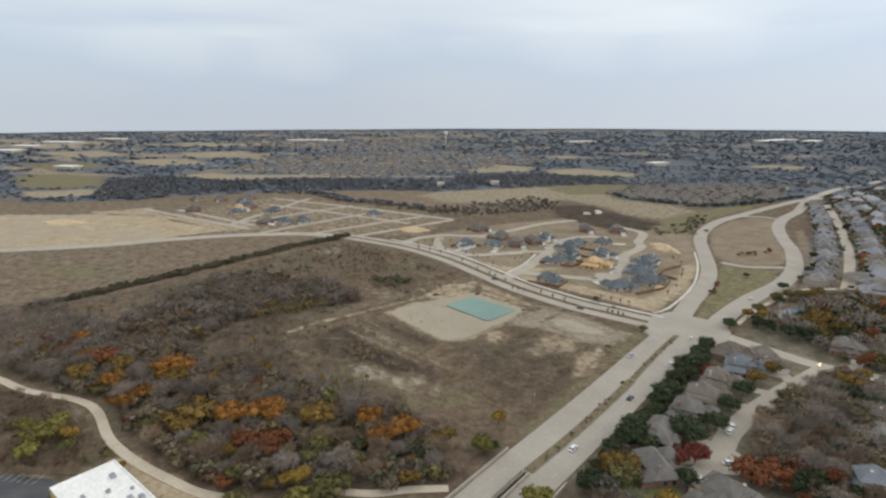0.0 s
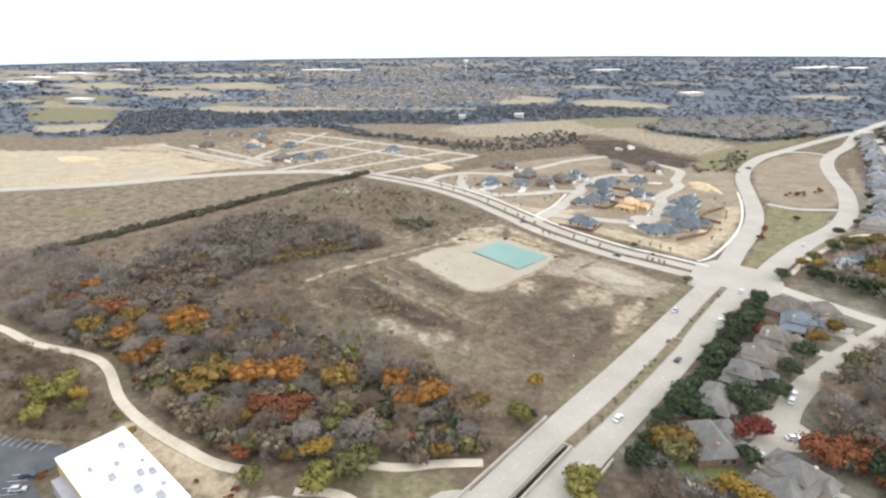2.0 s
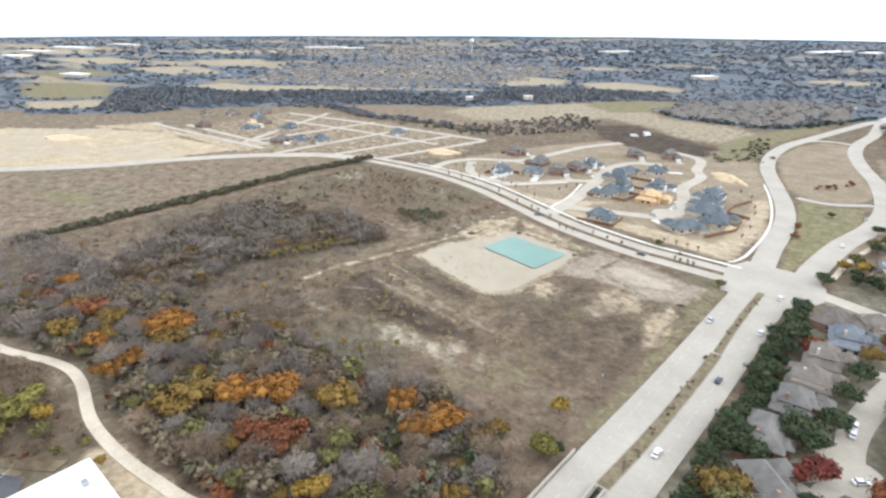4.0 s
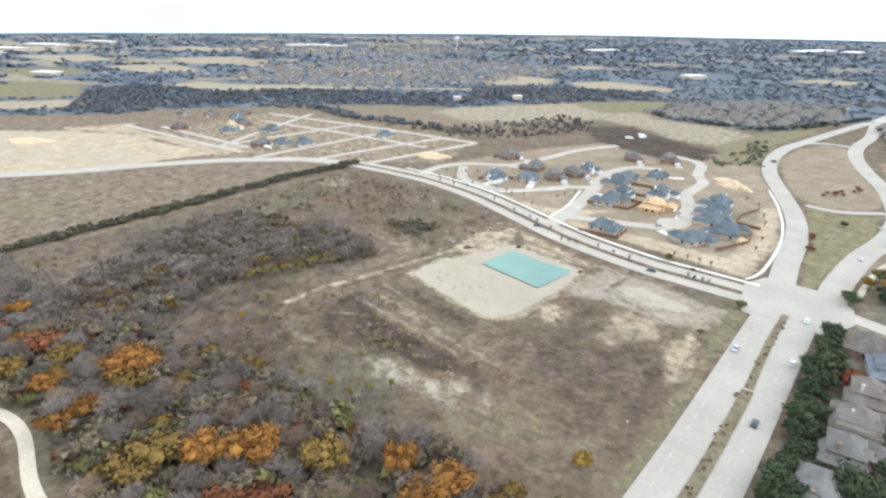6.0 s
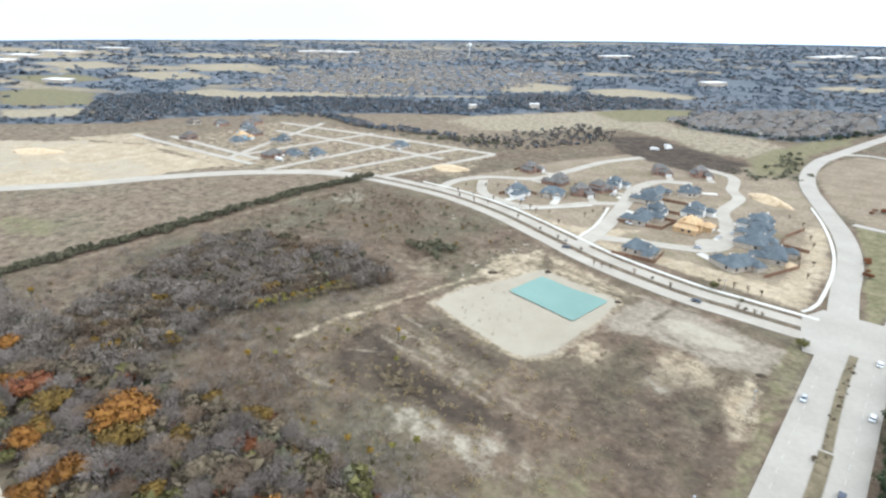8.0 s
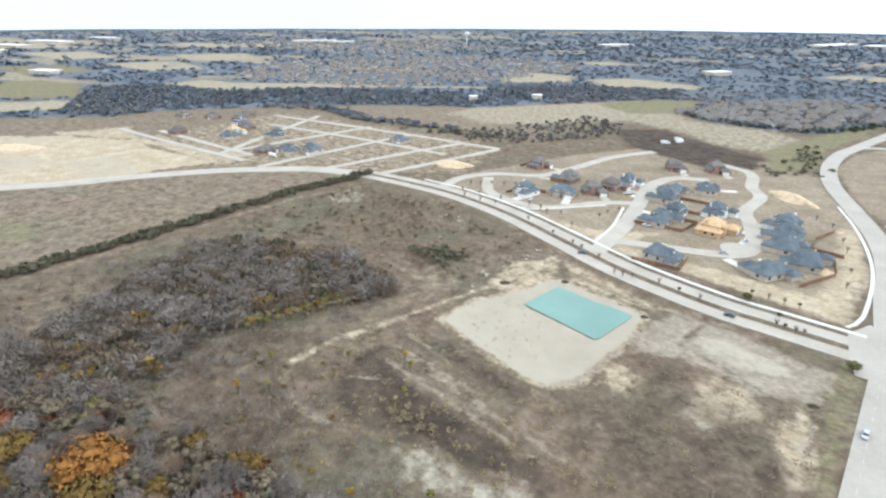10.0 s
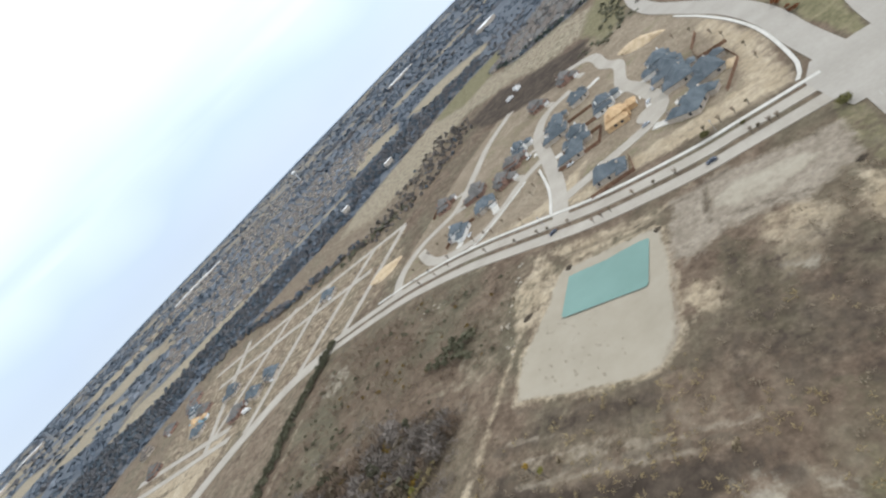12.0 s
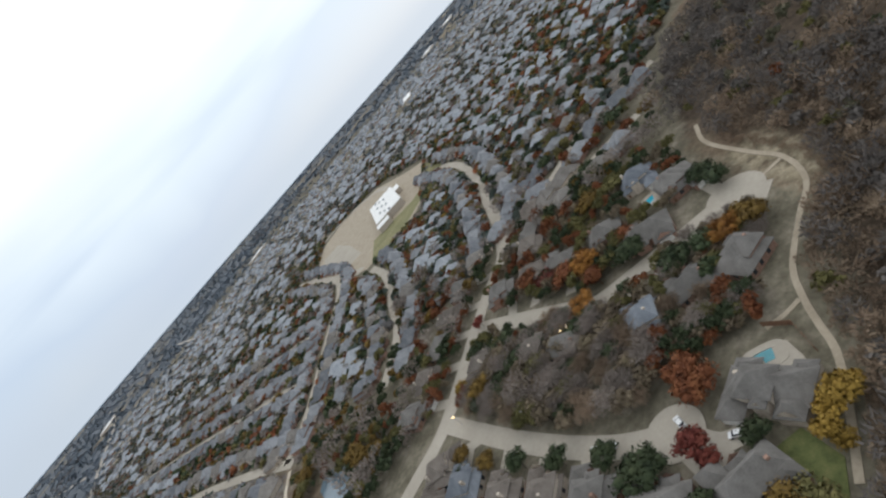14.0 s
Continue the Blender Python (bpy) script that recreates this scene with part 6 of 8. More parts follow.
for pts in ([(-224, 401), (-196, 404), (-194, 424), (-222, 422)], [(-220, 441), (-197, 441), (-197, 460)], [(-222, 467), (-200, 467)], [(-202, 346), (-178, 348), (-180, 366)],
            [(-318, 400), (-312, 420), (-296, 418)], [(-134, 440), (-133, 422), (-118, 420)], [(-128, 462), (-134, 441)], [(-129, 366), (-118, 392), (-121, 412)], [(-352, 470), (-350, 488), (-332, 488)]):
    fence(pts)
for y in (190, 212, 231, 250, 269):
    fence([(-62, y), (-46, y + 1)], "weathered brown fence between two back yards")
for pts in ([(-64, 187), (-64, 240), (-63, 300)], [(-63, 186), (-47, 190)], [(-40, 163), (-33, 161.5)], [(-18, 163), (-8, 168), (-6, 176)]):
    fence(pts, "weathered brown fence along back yards")

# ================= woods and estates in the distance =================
# distance haze is put into these three foliage colours as a blue-grey tint
HAZED_WOOD = mat("far winter woods with haze tint", [(0.118, 0.14, 0.172), (0.15, 0.176, 0.212), (0.188, 0.216, 0.252)], 0.006, 0.98, fine=0.05, spec=0.05)
HAZED_GREEN = mat("far evergreens with haze tint", [(0.078, 0.098, 0.118), (0.105, 0.127, 0.15), (0.135, 0.158, 0.18)], 0.015, 0.98, fine=0.09, spec=0.05)
HAZED_BROWN = mat("far russet woods with haze tint", [(0.128, 0.124, 0.127), (0.168, 0.162, 0.164), (0.205, 0.198, 0.197)], 0.012, 0.98, fine=0.09, spec=0.05)
rng_f = np.random.default_rng(33)
CLUMP = [tri_cards(120 + s, 1.5, 1.15, 19, 0.44, 1.5) for s in range(8)]
for pr in CLUMP:
    pr[0][:, 2] = pr[0][:, 2] * 0.72 - 0.2


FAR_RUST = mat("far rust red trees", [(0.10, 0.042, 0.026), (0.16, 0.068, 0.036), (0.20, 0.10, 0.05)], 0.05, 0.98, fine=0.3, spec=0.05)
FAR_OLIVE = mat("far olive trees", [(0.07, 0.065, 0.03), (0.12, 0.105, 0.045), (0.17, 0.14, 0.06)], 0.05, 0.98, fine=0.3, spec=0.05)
# TOWN_GREEN and TOWN_GREY are lightened to carry haze in their colour
TOWN_GREEN = mat("hazed town evergreens", [(0.05, 0.062, 0.055), (0.075, 0.09, 0.078), (0.10, 0.115, 0.098)], 0.05, 0.98, fine=0.3, spec=0.05)
TOWN_GREY = mat("hazed town leafless trees", [(0.145, 0.14, 0.136), (0.19, 0.184, 0.18), (0.23, 0.222, 0.216)], 0.05, 0.98, fine=0.3, spec=0.05)


def far_clumps(n, r0, r1):
    r = np.exp(rng_f.uniform(math.log(r0), math.log(r1), n))
    a = rng_f.uniform(radians(-28), radians(192), n)
    x, y = r * np.cos(a) - 80, r * np.sin(a) + 80
    patch = fbm(x * 0.6 + y * 0.25, y * 1.6 - x * 0.4, 170, 4) + 0.085 * np.clip((-x - 1250) / 500, 0, 1)
    field = np.minimum.reduce([poly_dist(x, y, q) for q in FAR_STRAWS + FAR_GREENS]) + (fbm(x, y, 90, 4) - 0.5) * 25 < 4
    field |= (patch > 0.635) & (np.hypot(x, y) > 1250)
    dens = fbm(x + 900, y, 90, 3) > 0.33
    town = poly_dist(x, y, SUBURB_POLY) < 0
    other = np.minimum.reduce([poly_dist(x, y, q) for q in FAR_TOWNS]) < 0
    roll = rng_f.uniform(size=n)
    ok = (poly_dist(x, y, OPEN) > 0) & ((dens & ~other & ~town & (~field | (roll < 0.02))) | (other & (roll < 0.5)) | (town & (roll < 0.8))) & ~(town & (r < 1250))
    ok &= (poly_dist(x, y, WOOD_D) > 0) & (poly_dist(x, y, TOWN_MID) > 0)
    size = np.where(town | other, 4.0, 5.0) * np.clip(r / 1300, 0.85, 1.9)
    return [(px, py, 0.0, s * q, t) for px, py, s, o, q, t in zip(x, y, size, ok, rng_f.uniform(0.6, 1.35, n), rng_f.uniform(0, 6.28, n)) if o]


clumps = far_clumps(46000, 520, 4800)
# stands of one kind keep together
cxy = np.array([c[:2] for c in clumps])
stand = (fbm(cxy[:, 0], cxy[:, 1], 120, 3) + rng_f.normal(size=len(clumps)) * 0.05).tolist()
clumps = [c for _, c in sorted(zip(stand, clumps))]
n1, n2 = int(len(clumps) * 0.62), int(len(clumps) * 0.82)
merged("far_woods", CLUMP, clumps[:n1], HAZED_WOOD, "leafless woods tinted with haze, stretching to the horizon", "woods")
merged("far_evergreens", CLUMP, clumps[n1:n2], HAZED_GREEN, "evergreen trees in the distance, tinted with haze", "woods")
merged("far_russet_woods", CLUMP, clumps[n2:], HAZED_BROWN, "russet winter woods in the distance, tinted with haze", "woods")
# roofs scattered through the far woods
def far_roofs(n):
    r = np.exp(rng_f.uniform(math.log(1300), math.log(4300), n))
    a = rng_f.uniform(radians(-25), radians(190), n)
    x, y = r * np.cos(a) - 80, r * np.sin(a) + 80
    ok = (fbm(x, y, 330, 3) > 0.5) & (poly_dist(x, y, OPEN) > 0)
    return [(px, py, 3.0 * s, s * rng_f.uniform(0.8, 1.3), rng_f.uniform(0, 6.28)) for px, py, s, o in zip(x, y, np.clip(r / 1800, 1, 1.5), ok) if o]


v, f = [], []
add_hip(v, f, -7, 7, -5, 5, 2.5, 0.5)
merged_faces("far_roofs", np.array(v), f, far_roofs(900), ROOF_BLUE, "pale roofs scattered through far woods", "houses")
# trees of the large estate beyond its near streets
xy = rng_f.uniform((-90, 380), (1300, 1500), (34000, 2))
hs = np.array([s[:2] for s in far_spots])
ok = (poly_dist(xy[:, 0], xy[:, 1], SUBURB_POLY) < 4) & (np.hypot(*xy.T) > 480) & (np.hypot(*xy.T) < 1400) & (poly_dist(xy[:, 0], xy[:, 1], SCHOOL) > 3)
for line in ESTATE.values():
    ok &= line_dist(xy[:, 0], xy[:, 1], smooth(line, 8)) > 7
ok &= rng_f.uniform(size=len(xy)) < 0.5 + 0.5 * soft(0.5 - fbm(xy[:, 0], xy[:, 1], 70, 3), 0.06)
xy = xy[ok]
xy = np.array([p for p in xy if np.min(np.hypot(hs[:, 0] - p[0], hs[:, 1] - p[1])) > 5.5])
close = rng_f.uniform((60, 230), (480, 480), (5200, 2))
reach = np.hypot(close[:, 0], close[:, 1])
ok = (poly_dist(close[:, 0], close[:, 1], SUBURB_POLY) < 2) & (reach > 285) & (reach < 500)
for q in ESTATE.values():
    ok &= line_dist(close[:, 0], close[:, 1], smooth(q, 10)) > 6.5
hh = np.array(HOUSES)
close = np.array([p for p in close[ok] if np.min(np.hypot(hs[:, 0] - p[0], hs[:, 1] - p[1])) > 7 and np.min(np.hypot(hh[:, 0] - p[0], hh[:, 1] - p[1])) > 9.5])
FULL = [tri_cards(140 + s, 1.5, 1.15, 42, 0.42, 1.4) for s in range(5)]
for pr in FULL:
    pr[0][:, 2] -= 0.15
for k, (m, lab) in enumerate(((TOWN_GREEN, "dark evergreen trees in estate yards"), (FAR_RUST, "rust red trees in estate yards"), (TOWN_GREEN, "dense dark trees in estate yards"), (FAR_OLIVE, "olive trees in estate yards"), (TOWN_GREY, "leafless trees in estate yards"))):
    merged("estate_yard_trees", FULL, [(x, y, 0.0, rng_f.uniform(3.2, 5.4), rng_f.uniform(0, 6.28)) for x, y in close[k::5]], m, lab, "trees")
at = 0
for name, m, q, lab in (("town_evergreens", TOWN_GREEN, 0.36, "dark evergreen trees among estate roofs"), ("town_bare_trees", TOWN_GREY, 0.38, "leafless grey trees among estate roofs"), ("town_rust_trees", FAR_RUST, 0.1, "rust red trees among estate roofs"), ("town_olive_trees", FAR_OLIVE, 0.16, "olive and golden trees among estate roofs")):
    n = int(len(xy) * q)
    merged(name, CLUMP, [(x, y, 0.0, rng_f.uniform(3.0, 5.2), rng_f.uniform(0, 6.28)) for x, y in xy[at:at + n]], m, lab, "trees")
    at += n
# belt of woods greyed towards blue, haze put into its colour
BELT_HAZED = mat("hazed grey belt of woods", [(0.11, 0.11, 0.116), (0.146, 0.145, 0.151), (0.185, 0.182, 0.185)], 0.02, 0.98, fine=0.12, spec=0.05)
BELT = [tri_cards(160 + s, 1.5, 1.15, 64, 0.27, 0.8) for s in range(5)]
for pr in BELT:
    pr[0][:, 2] -= 0.15
MEADOW_BRUSH = mat("dark brown meadow brush", [(0.1, 0.09, 0.083), (0.15, 0.135, 0.124), (0.205, 0.185, 0.17)], 0.03, 0.98, fine=0.3, spec=0.05)
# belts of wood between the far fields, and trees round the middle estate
for poly, n, gap, m, lab in (([(-930, 305), (-1132, 416), (-1170, 466), (-1137, 520), (-975, 560), (-910, 660), (-860, 600), (-830, 500), (-886, 407), (-862, 356)], 900, 6, HAZED_WOOD, "leafless wood behind the building site"), ([(-860, 600), (-904, 667), (-761, 745), (-675, 790), (-585, 767), (-598, 700), (-680, 645), (-790, 530)], 520, 6, HAZED_WOOD, "leafless wood between far fields"),
                             ([(-684, 892), (-644, 975), (-537, 1028), (-425, 1046), (-401, 965), (-514, 840), (-606, 780)], 520, 6, HAZED_BROWN, "russet wood behind a green meadow"), ([(-790, 500), (-731, 565), (-612, 545), (-492, 565), (-490, 552), (-612, 528), (-725, 545)], 160, 5, HAZED_BROWN, "brown brush along the edge of the building site"),
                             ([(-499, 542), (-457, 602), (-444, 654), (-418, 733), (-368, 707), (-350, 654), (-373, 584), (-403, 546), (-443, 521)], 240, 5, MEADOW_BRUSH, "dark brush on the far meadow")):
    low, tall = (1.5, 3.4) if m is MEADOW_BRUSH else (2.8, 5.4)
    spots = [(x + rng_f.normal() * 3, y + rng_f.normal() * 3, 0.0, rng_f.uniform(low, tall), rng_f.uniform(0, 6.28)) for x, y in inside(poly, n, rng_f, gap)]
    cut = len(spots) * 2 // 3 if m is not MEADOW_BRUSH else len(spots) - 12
    merged("wood_belt", BELT, spots[:cut], BELT_HAZED if m is HAZED_WOOD else m, lab, "woods")
    merged("wood_belt_evergreens", BELT, spots[cut:], HAZED_GREEN, lab + ", dark crowns", "woods")
ring = [(x, y) for x, y in inside(TOWN_MID, 700, rng_f, 7) if np.min([math.hypot(x - s[0], y - s[1]) for s in est[:400]]) > 8.5]
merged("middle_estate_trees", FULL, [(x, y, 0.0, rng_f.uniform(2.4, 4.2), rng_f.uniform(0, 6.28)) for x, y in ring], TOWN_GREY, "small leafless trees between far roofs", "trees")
edge = smooth([(-350, 845), (-300, 812), (-235, 797), (-190, 805), (-150, 880), (-110, 975)], 4)
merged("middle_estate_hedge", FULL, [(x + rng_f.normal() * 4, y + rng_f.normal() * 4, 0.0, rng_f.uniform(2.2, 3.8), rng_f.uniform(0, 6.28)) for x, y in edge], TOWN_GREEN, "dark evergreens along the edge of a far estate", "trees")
for line, n, sz in (([(-420, 560), (-520, 540), (-620, 560)], 40, 3.5), ([(-170, 610), (-176, 680), (-165, 780), (-140, 900)], 34, 2.6), ([(-205, 600), (-190, 590), (-165, 600)], 16, 2.4)):
    p = smooth(line, 3)
    merged("far_bushes", CLUMP, [(p[k % len(p)][0] + rng_f.normal() * 6, p[k % len(p)][1] + rng_f.normal() * 6, 0, sz * rng_f.uniform(0.7, 1.3), rng_f.uniform(0, 6.28)) for k in range(n)], SCRUB, "dull green bushes along a far field edge", "brush")

# trees between the houses of the estate
town_trees = inside([(-50, 340), (-15, 470), (-55, 800), (0, 900), (400, 900), (720, 500), (500, 200), (245, 245), (110, 215), (100, 300), (-10, 330)], 5600, rng_f, 4.3)
hp = np.array(HOUSES)
xy = np.array(town_trees)
off = np.ones(len(xy), bool)
for name, line in list(ESTATE.items()) + [("e", STREET_E), ("s", SIDE)]:
    off &= line_dist(xy[:, 0], xy[:, 1], smooth(line, 8)) > 6.5
off &= np.array([np.min(np.hypot(hp[:, 0] - x, hp[:, 1] - y)) > 8.4 for x, y in xy]) & (poly_dist(xy[:, 0], xy[:, 1], SCHOOL) > 0)
off &= line_dist(xy[:, 0], xy[:, 1], smooth(LOOP_E, 10)) > 22
town_trees = [tuple(p) for p in xy[off]]
share = [("estate_evergreens", EVERGREEN, 0.34, LOW_LEAF, "dark evergreen trees between estate houses"), ("estate_bare_trees", TWIGS, 0.25, LOW_BARE, "leafless grey trees between estate houses"),
         ("estate_rust_trees", RUST, 0.14, LOW_LEAF, "rust red trees between estate houses"), ("estate_amber_trees", AMBER, 0.14, LOW_LEAF, "amber trees between estate houses"), ("estate_olive_trees", OLIVE, 0.13, LOW_LEAF, "olive trees between estate houses")]
at = 0
for name, m, q, protos, lab in share:
    n = int(len(town_trees) * q)
    lot = town_trees[at:at + n]
    near_lot, far_lot = [p for p in lot if math.hypot(*p) < 430], [p for p in lot if math.hypot(*p) >= 430]
    merged(name, protos, spots_of(near_lot, 0.85, 1.4, rng_f, 0.0), m, lab, "trees")
    merged(name, FULL, [(x, y, 0.0, rng_f.uniform(3.0, 5.2), rng_f.uniform(0, 6.28)) for x, y in far_lot], m, lab + ", far off", "trees")
    at += n

POND_B = [(-31, 413), (-24, 400), (-27, 389), (-38, 374), (-46, 378), (-48, 391), (-40, 408)]
shore = [(-56, 350), (-15, 345), (5, 400), (-12, 450), (-38, 445), (-50, 405)]
xy = np.array(inside(shore, 70, rng_f, 5.2))
off = (poly_dist(xy[:, 0], xy[:, 1], POND_B) > 2.5) & np.array([np.min(np.hypot(hp[:, 0] - x, hp[:, 1] - y)) > 9 for x, y in xy])
bank = [tuple(q) for q in xy[off]]
for k, (name, m, lab) in enumerate((("pond_olive_trees", OLIVE, "olive trees round a small pond"), ("pond_amber_trees", AMBER, "amber trees round a small pond"), ("pond_evergreens", EVERGREEN, "dark evergreen trees round a small pond"))):
    merged(name, MID_LEAF, spots_of(bank[k::3], 0.7, 1.1, rng_f, 0.0), m, lab, "trees")
near_yards = [(-22, 168), (110, 212), (105, 330), (-12, 335)]
xy = np.array(inside(near_yards, 620, rng_f, 3.6))
off = np.array([np.min(np.hypot(hp[:, 0] - x, hp[:, 1] - y)) > 9.3 for x, y in xy]) & (poly_dist(xy[:, 0], xy[:, 1], WOOD_C) > -3)
for name, line in (("e", STREET_E), ("s", SIDE), ("c", CUL), ("g", ESTATE["street_estate_g"]), ("h", ESTATE["street_estate_h"]), ("t", KEEP_OFF[1][0])):
    off &= line_dist(xy[:, 0], xy[:, 1], smooth(line, 6)) > 7.5
off &= (np.hypot(xy[:, 0] - 57, xy[:, 1] - 184) > 26) & (np.hypot(xy[:, 0] + 18, xy[:, 1] - 173) > 12) & (np.hypot(xy[:, 0] - 80, xy[:, 1] - 219) > 9)
yard = [tuple(p) for p in xy[off]]
for k, (name, m, lab) in enumerate((("yard_drab_trees", DRAB, "drab brown trees in the back yards"), ("yard_evergreens", EVERGREEN, "dark evergreen trees in the back yards"), ("yard_rust_trees", RUST, "rust red trees in the back yards"), ("yard_olive_trees", OLIVE, "olive trees in the back yards"))):
    merged(name, MID_LEAF, spots_of(yard[k::4], 0.7, 1.25, rng_f, 0.0), m, lab, "trees")

# ================= streets: circles, drives, walks =================
def disc(name, x, y, r, top, material, label, category, n=28, kind="structure"):
    v = [(x + r * math.cos(2 * math.pi * k / n), y + r * math.sin(2 * math.pi * k / n), z) for z in (-1.0, top) for k in range(n)]
    f = [tuple(range(n, 2 * n))] + [(k, (k + 1) % n, n + (k + 1) % n, n + k) for k in range(n)]
    return tagged(part(name, v, f, material), label, category, kind=kind)


disc("turning_circle", -35, 200, 9.0, 0.075, STREET, "round end of a pale concrete street", "street")
disc("turning_circle", 57, 184, 11, 0.07, STREET, "round end of a pale concrete street", "street")
disc("turning_circle", -164, 398, 9, 0.065, STREET, "new concrete turning circle", "street")
for num, (kind, x, y, a, s, st) in enumerate(near + new_ones):
    if kind == "large":
        continue
    c, n = math.cos(radians(a)), math.sin(radians(a))
    gx = {0: 5.0, 1: 5.2, 2: 6.5, 3: 4.4}[st] * s
    # the garage stands to one side of the front
    ox, oy = -n * gx, c * gx
    p0, p1 = (x + c * 9 * s + ox, y + n * 9 * s + oy), (x + c * 22 + ox, y + n * 22 + oy)
    tagged(part("driveway", *ribbon([p0, ((p0[0] + p1[0]) / 2, (p0[1] + p1[1]) / 2), p1], 2.7, 2.7, 0.02 + 0.0006 * num, -0.5), STREET if kind != "slate" else WALK), "pale concrete driveway to a garage", "driveway", kind="structure")
road("driveway", [(-34.5, 179.5), (-38, 182), (-39.5, 187), (-37.5, 193)], 3.0, 3.0, 0.055, STREET, "pale concrete driveway curving to a large house", "driveway", kerbs=False, step=2)
road("sidewalk_loop", [(-107, 338), (-103, 352), (-104, 400), (-110, 440), (-121, 482), (-134, 520)], 0.7, 1.0, 0.2, WALK, "bright new concrete sidewalk", "sidewalk", kerbs=False)
road("sidewalk_new", [(-228, 356), (-231, 386), (-241, 424)], 0.9, 0.9, 0.12, WALK, "bright new concrete sidewalk", "sidewalk", kerbs=False)
road("sidewalk_link", [(-300, 381), (-286, 381), (-268, 400), (-252, 421)], 0.8, 0.8, 0.12, WALK, "bright new concrete sidewalk", "sidewalk", kerbs=False)
road("path_islands", [(-106, 497), (-94, 494), (-82, 496), (-62, 511)], 3.2, 3.2, 0.058, CONCRETE, "concrete link between the loop roads", "road", kerbs=False)
road("path_islands_north", [(-147, 745), (-125, 757), (-104, 752)], 4, 4, 0.057, CONCRETE, "concrete link between the loop roads", "road", kerbs=False)
road("sidewalk_estate", [(-62, 350), (-60, 375), (-56, 400), (-50, 425), (-43, 450), (-24, 468)], 1.4, 1.4, 0.08, TRAIL, "winding pale footpath round the pond", "footpath", kerbs=False)
road("trail_link", [(0, 166), (-4, 170), (-7, 175)], 0.8, 0.8, 0.05, TRAIL_WORN, "narrow concrete footpath", "footpath", kerbs=False, step=2)
road("trail_link_circle", [(66, 168), (61, 174)], 0.8, 0.8, 0.05, TRAIL_WORN, "narrow concrete footpath", "footpath", kerbs=False, step=2)
pond2 = part("estate_pond", [(-31, 413, 0.03), (-24, 400, 0.03), (-27, 389, 0.03), (-38, 374, 0.03), (-46, 378, 0.03), (-48, 391, 0.03), (-40, 408, 0.03)], [(6, 5, 4, 3, 2, 1, 0)],
             mat("grey pond water", [(0.12, 0.17, 0.21), (0.17, 0.23, 0.28)], 0.1, 0.15, spec=0.5))
tagged(pond2, "small grey pond among yellow trees", "pond", kind="structure")

# ---- bridge rails and the joint between the decks ----
for x, y0, y1, lab in ((-97.6, 92, 157, "pale concrete bridge parapet"), (-71.4, 92, 152, "pale concrete bridge parapet"), (-86.9, 92, 149, "pale concrete parapet along the open joint"), (-83.9, 92, 149, "pale concrete parapet along the open joint")):
    root = new("bridge_parapet")
    root.location = (x, y0, 0.1)
    n = int((y1 - y0) / 8)
    for k in range(n):
        v, f = [], []
        add_box(v, f, -0.22, 0.22, 0, (y1 - y0) / n - 0.15, -1.0, 0.95)
        add_box(v, f, -0.3, 0.3, 0, (y1 - y0) / n - 0.15, 0.95, 1.12)
        ob = part("panel", v, f, CONCRETE, root)
        ob.location = (0, k * (y1 - y0) / n, 0)
    tagged(root, lab, "parapet", "bridge parapets")
for k, (x0, x1) in enumerate(((-88.4, -86.4), (-84.4, -82.0))):
    v, f = [], []
    add_box(v, f, x0, x1, 42, 149.5, -1.0, 0.094 - 0.002 * k)
    tagged(part("bridge_shoulder", v, f, CONCRETE), "pale concrete shoulder of a bridge deck", "bridge deck", kind="structure")
# creek sheet along the open joint; the gap's shade is put into its colour
creek = part("creek_water", [(-88, 88, -1.3), (-82, 88, -1.3), (-82, 150, -1.3), (-88, 150, -1.3)], [(0, 1, 2, 3)], mat("shade-darkened creek water", [(0.02, 0.02, 0.018), (0.04, 0.036, 0.03)], 0.4, 0.3))
tagged(creek, "creek between two bridge decks, with shade in its colour", "creek", kind="structure")

# ================= the store and its parking lot =================
MEMBRANE = mat("white roof membrane", [(0.74, 0.74, 0.73), (0.84, 0.84, 0.83)], 0.15, 0.6, fine=1.0)
GREY_METAL = mat("galvanised grey metal", [(0.32, 0.33, 0.35), (0.45, 0.46, 0.48)], 1.0, 0.45, metallic=0.5)
STUCCO = mat("ochre stucco wall", [(0.46, 0.33, 0.12), (0.56, 0.42, 0.17)], 0.6, 0.9, fine=3)
DARK_ROOF = mat("grey flat roof", [(0.25, 0.24, 0.26), (0.33, 0.32, 0.34)], 0.3, 0.8)


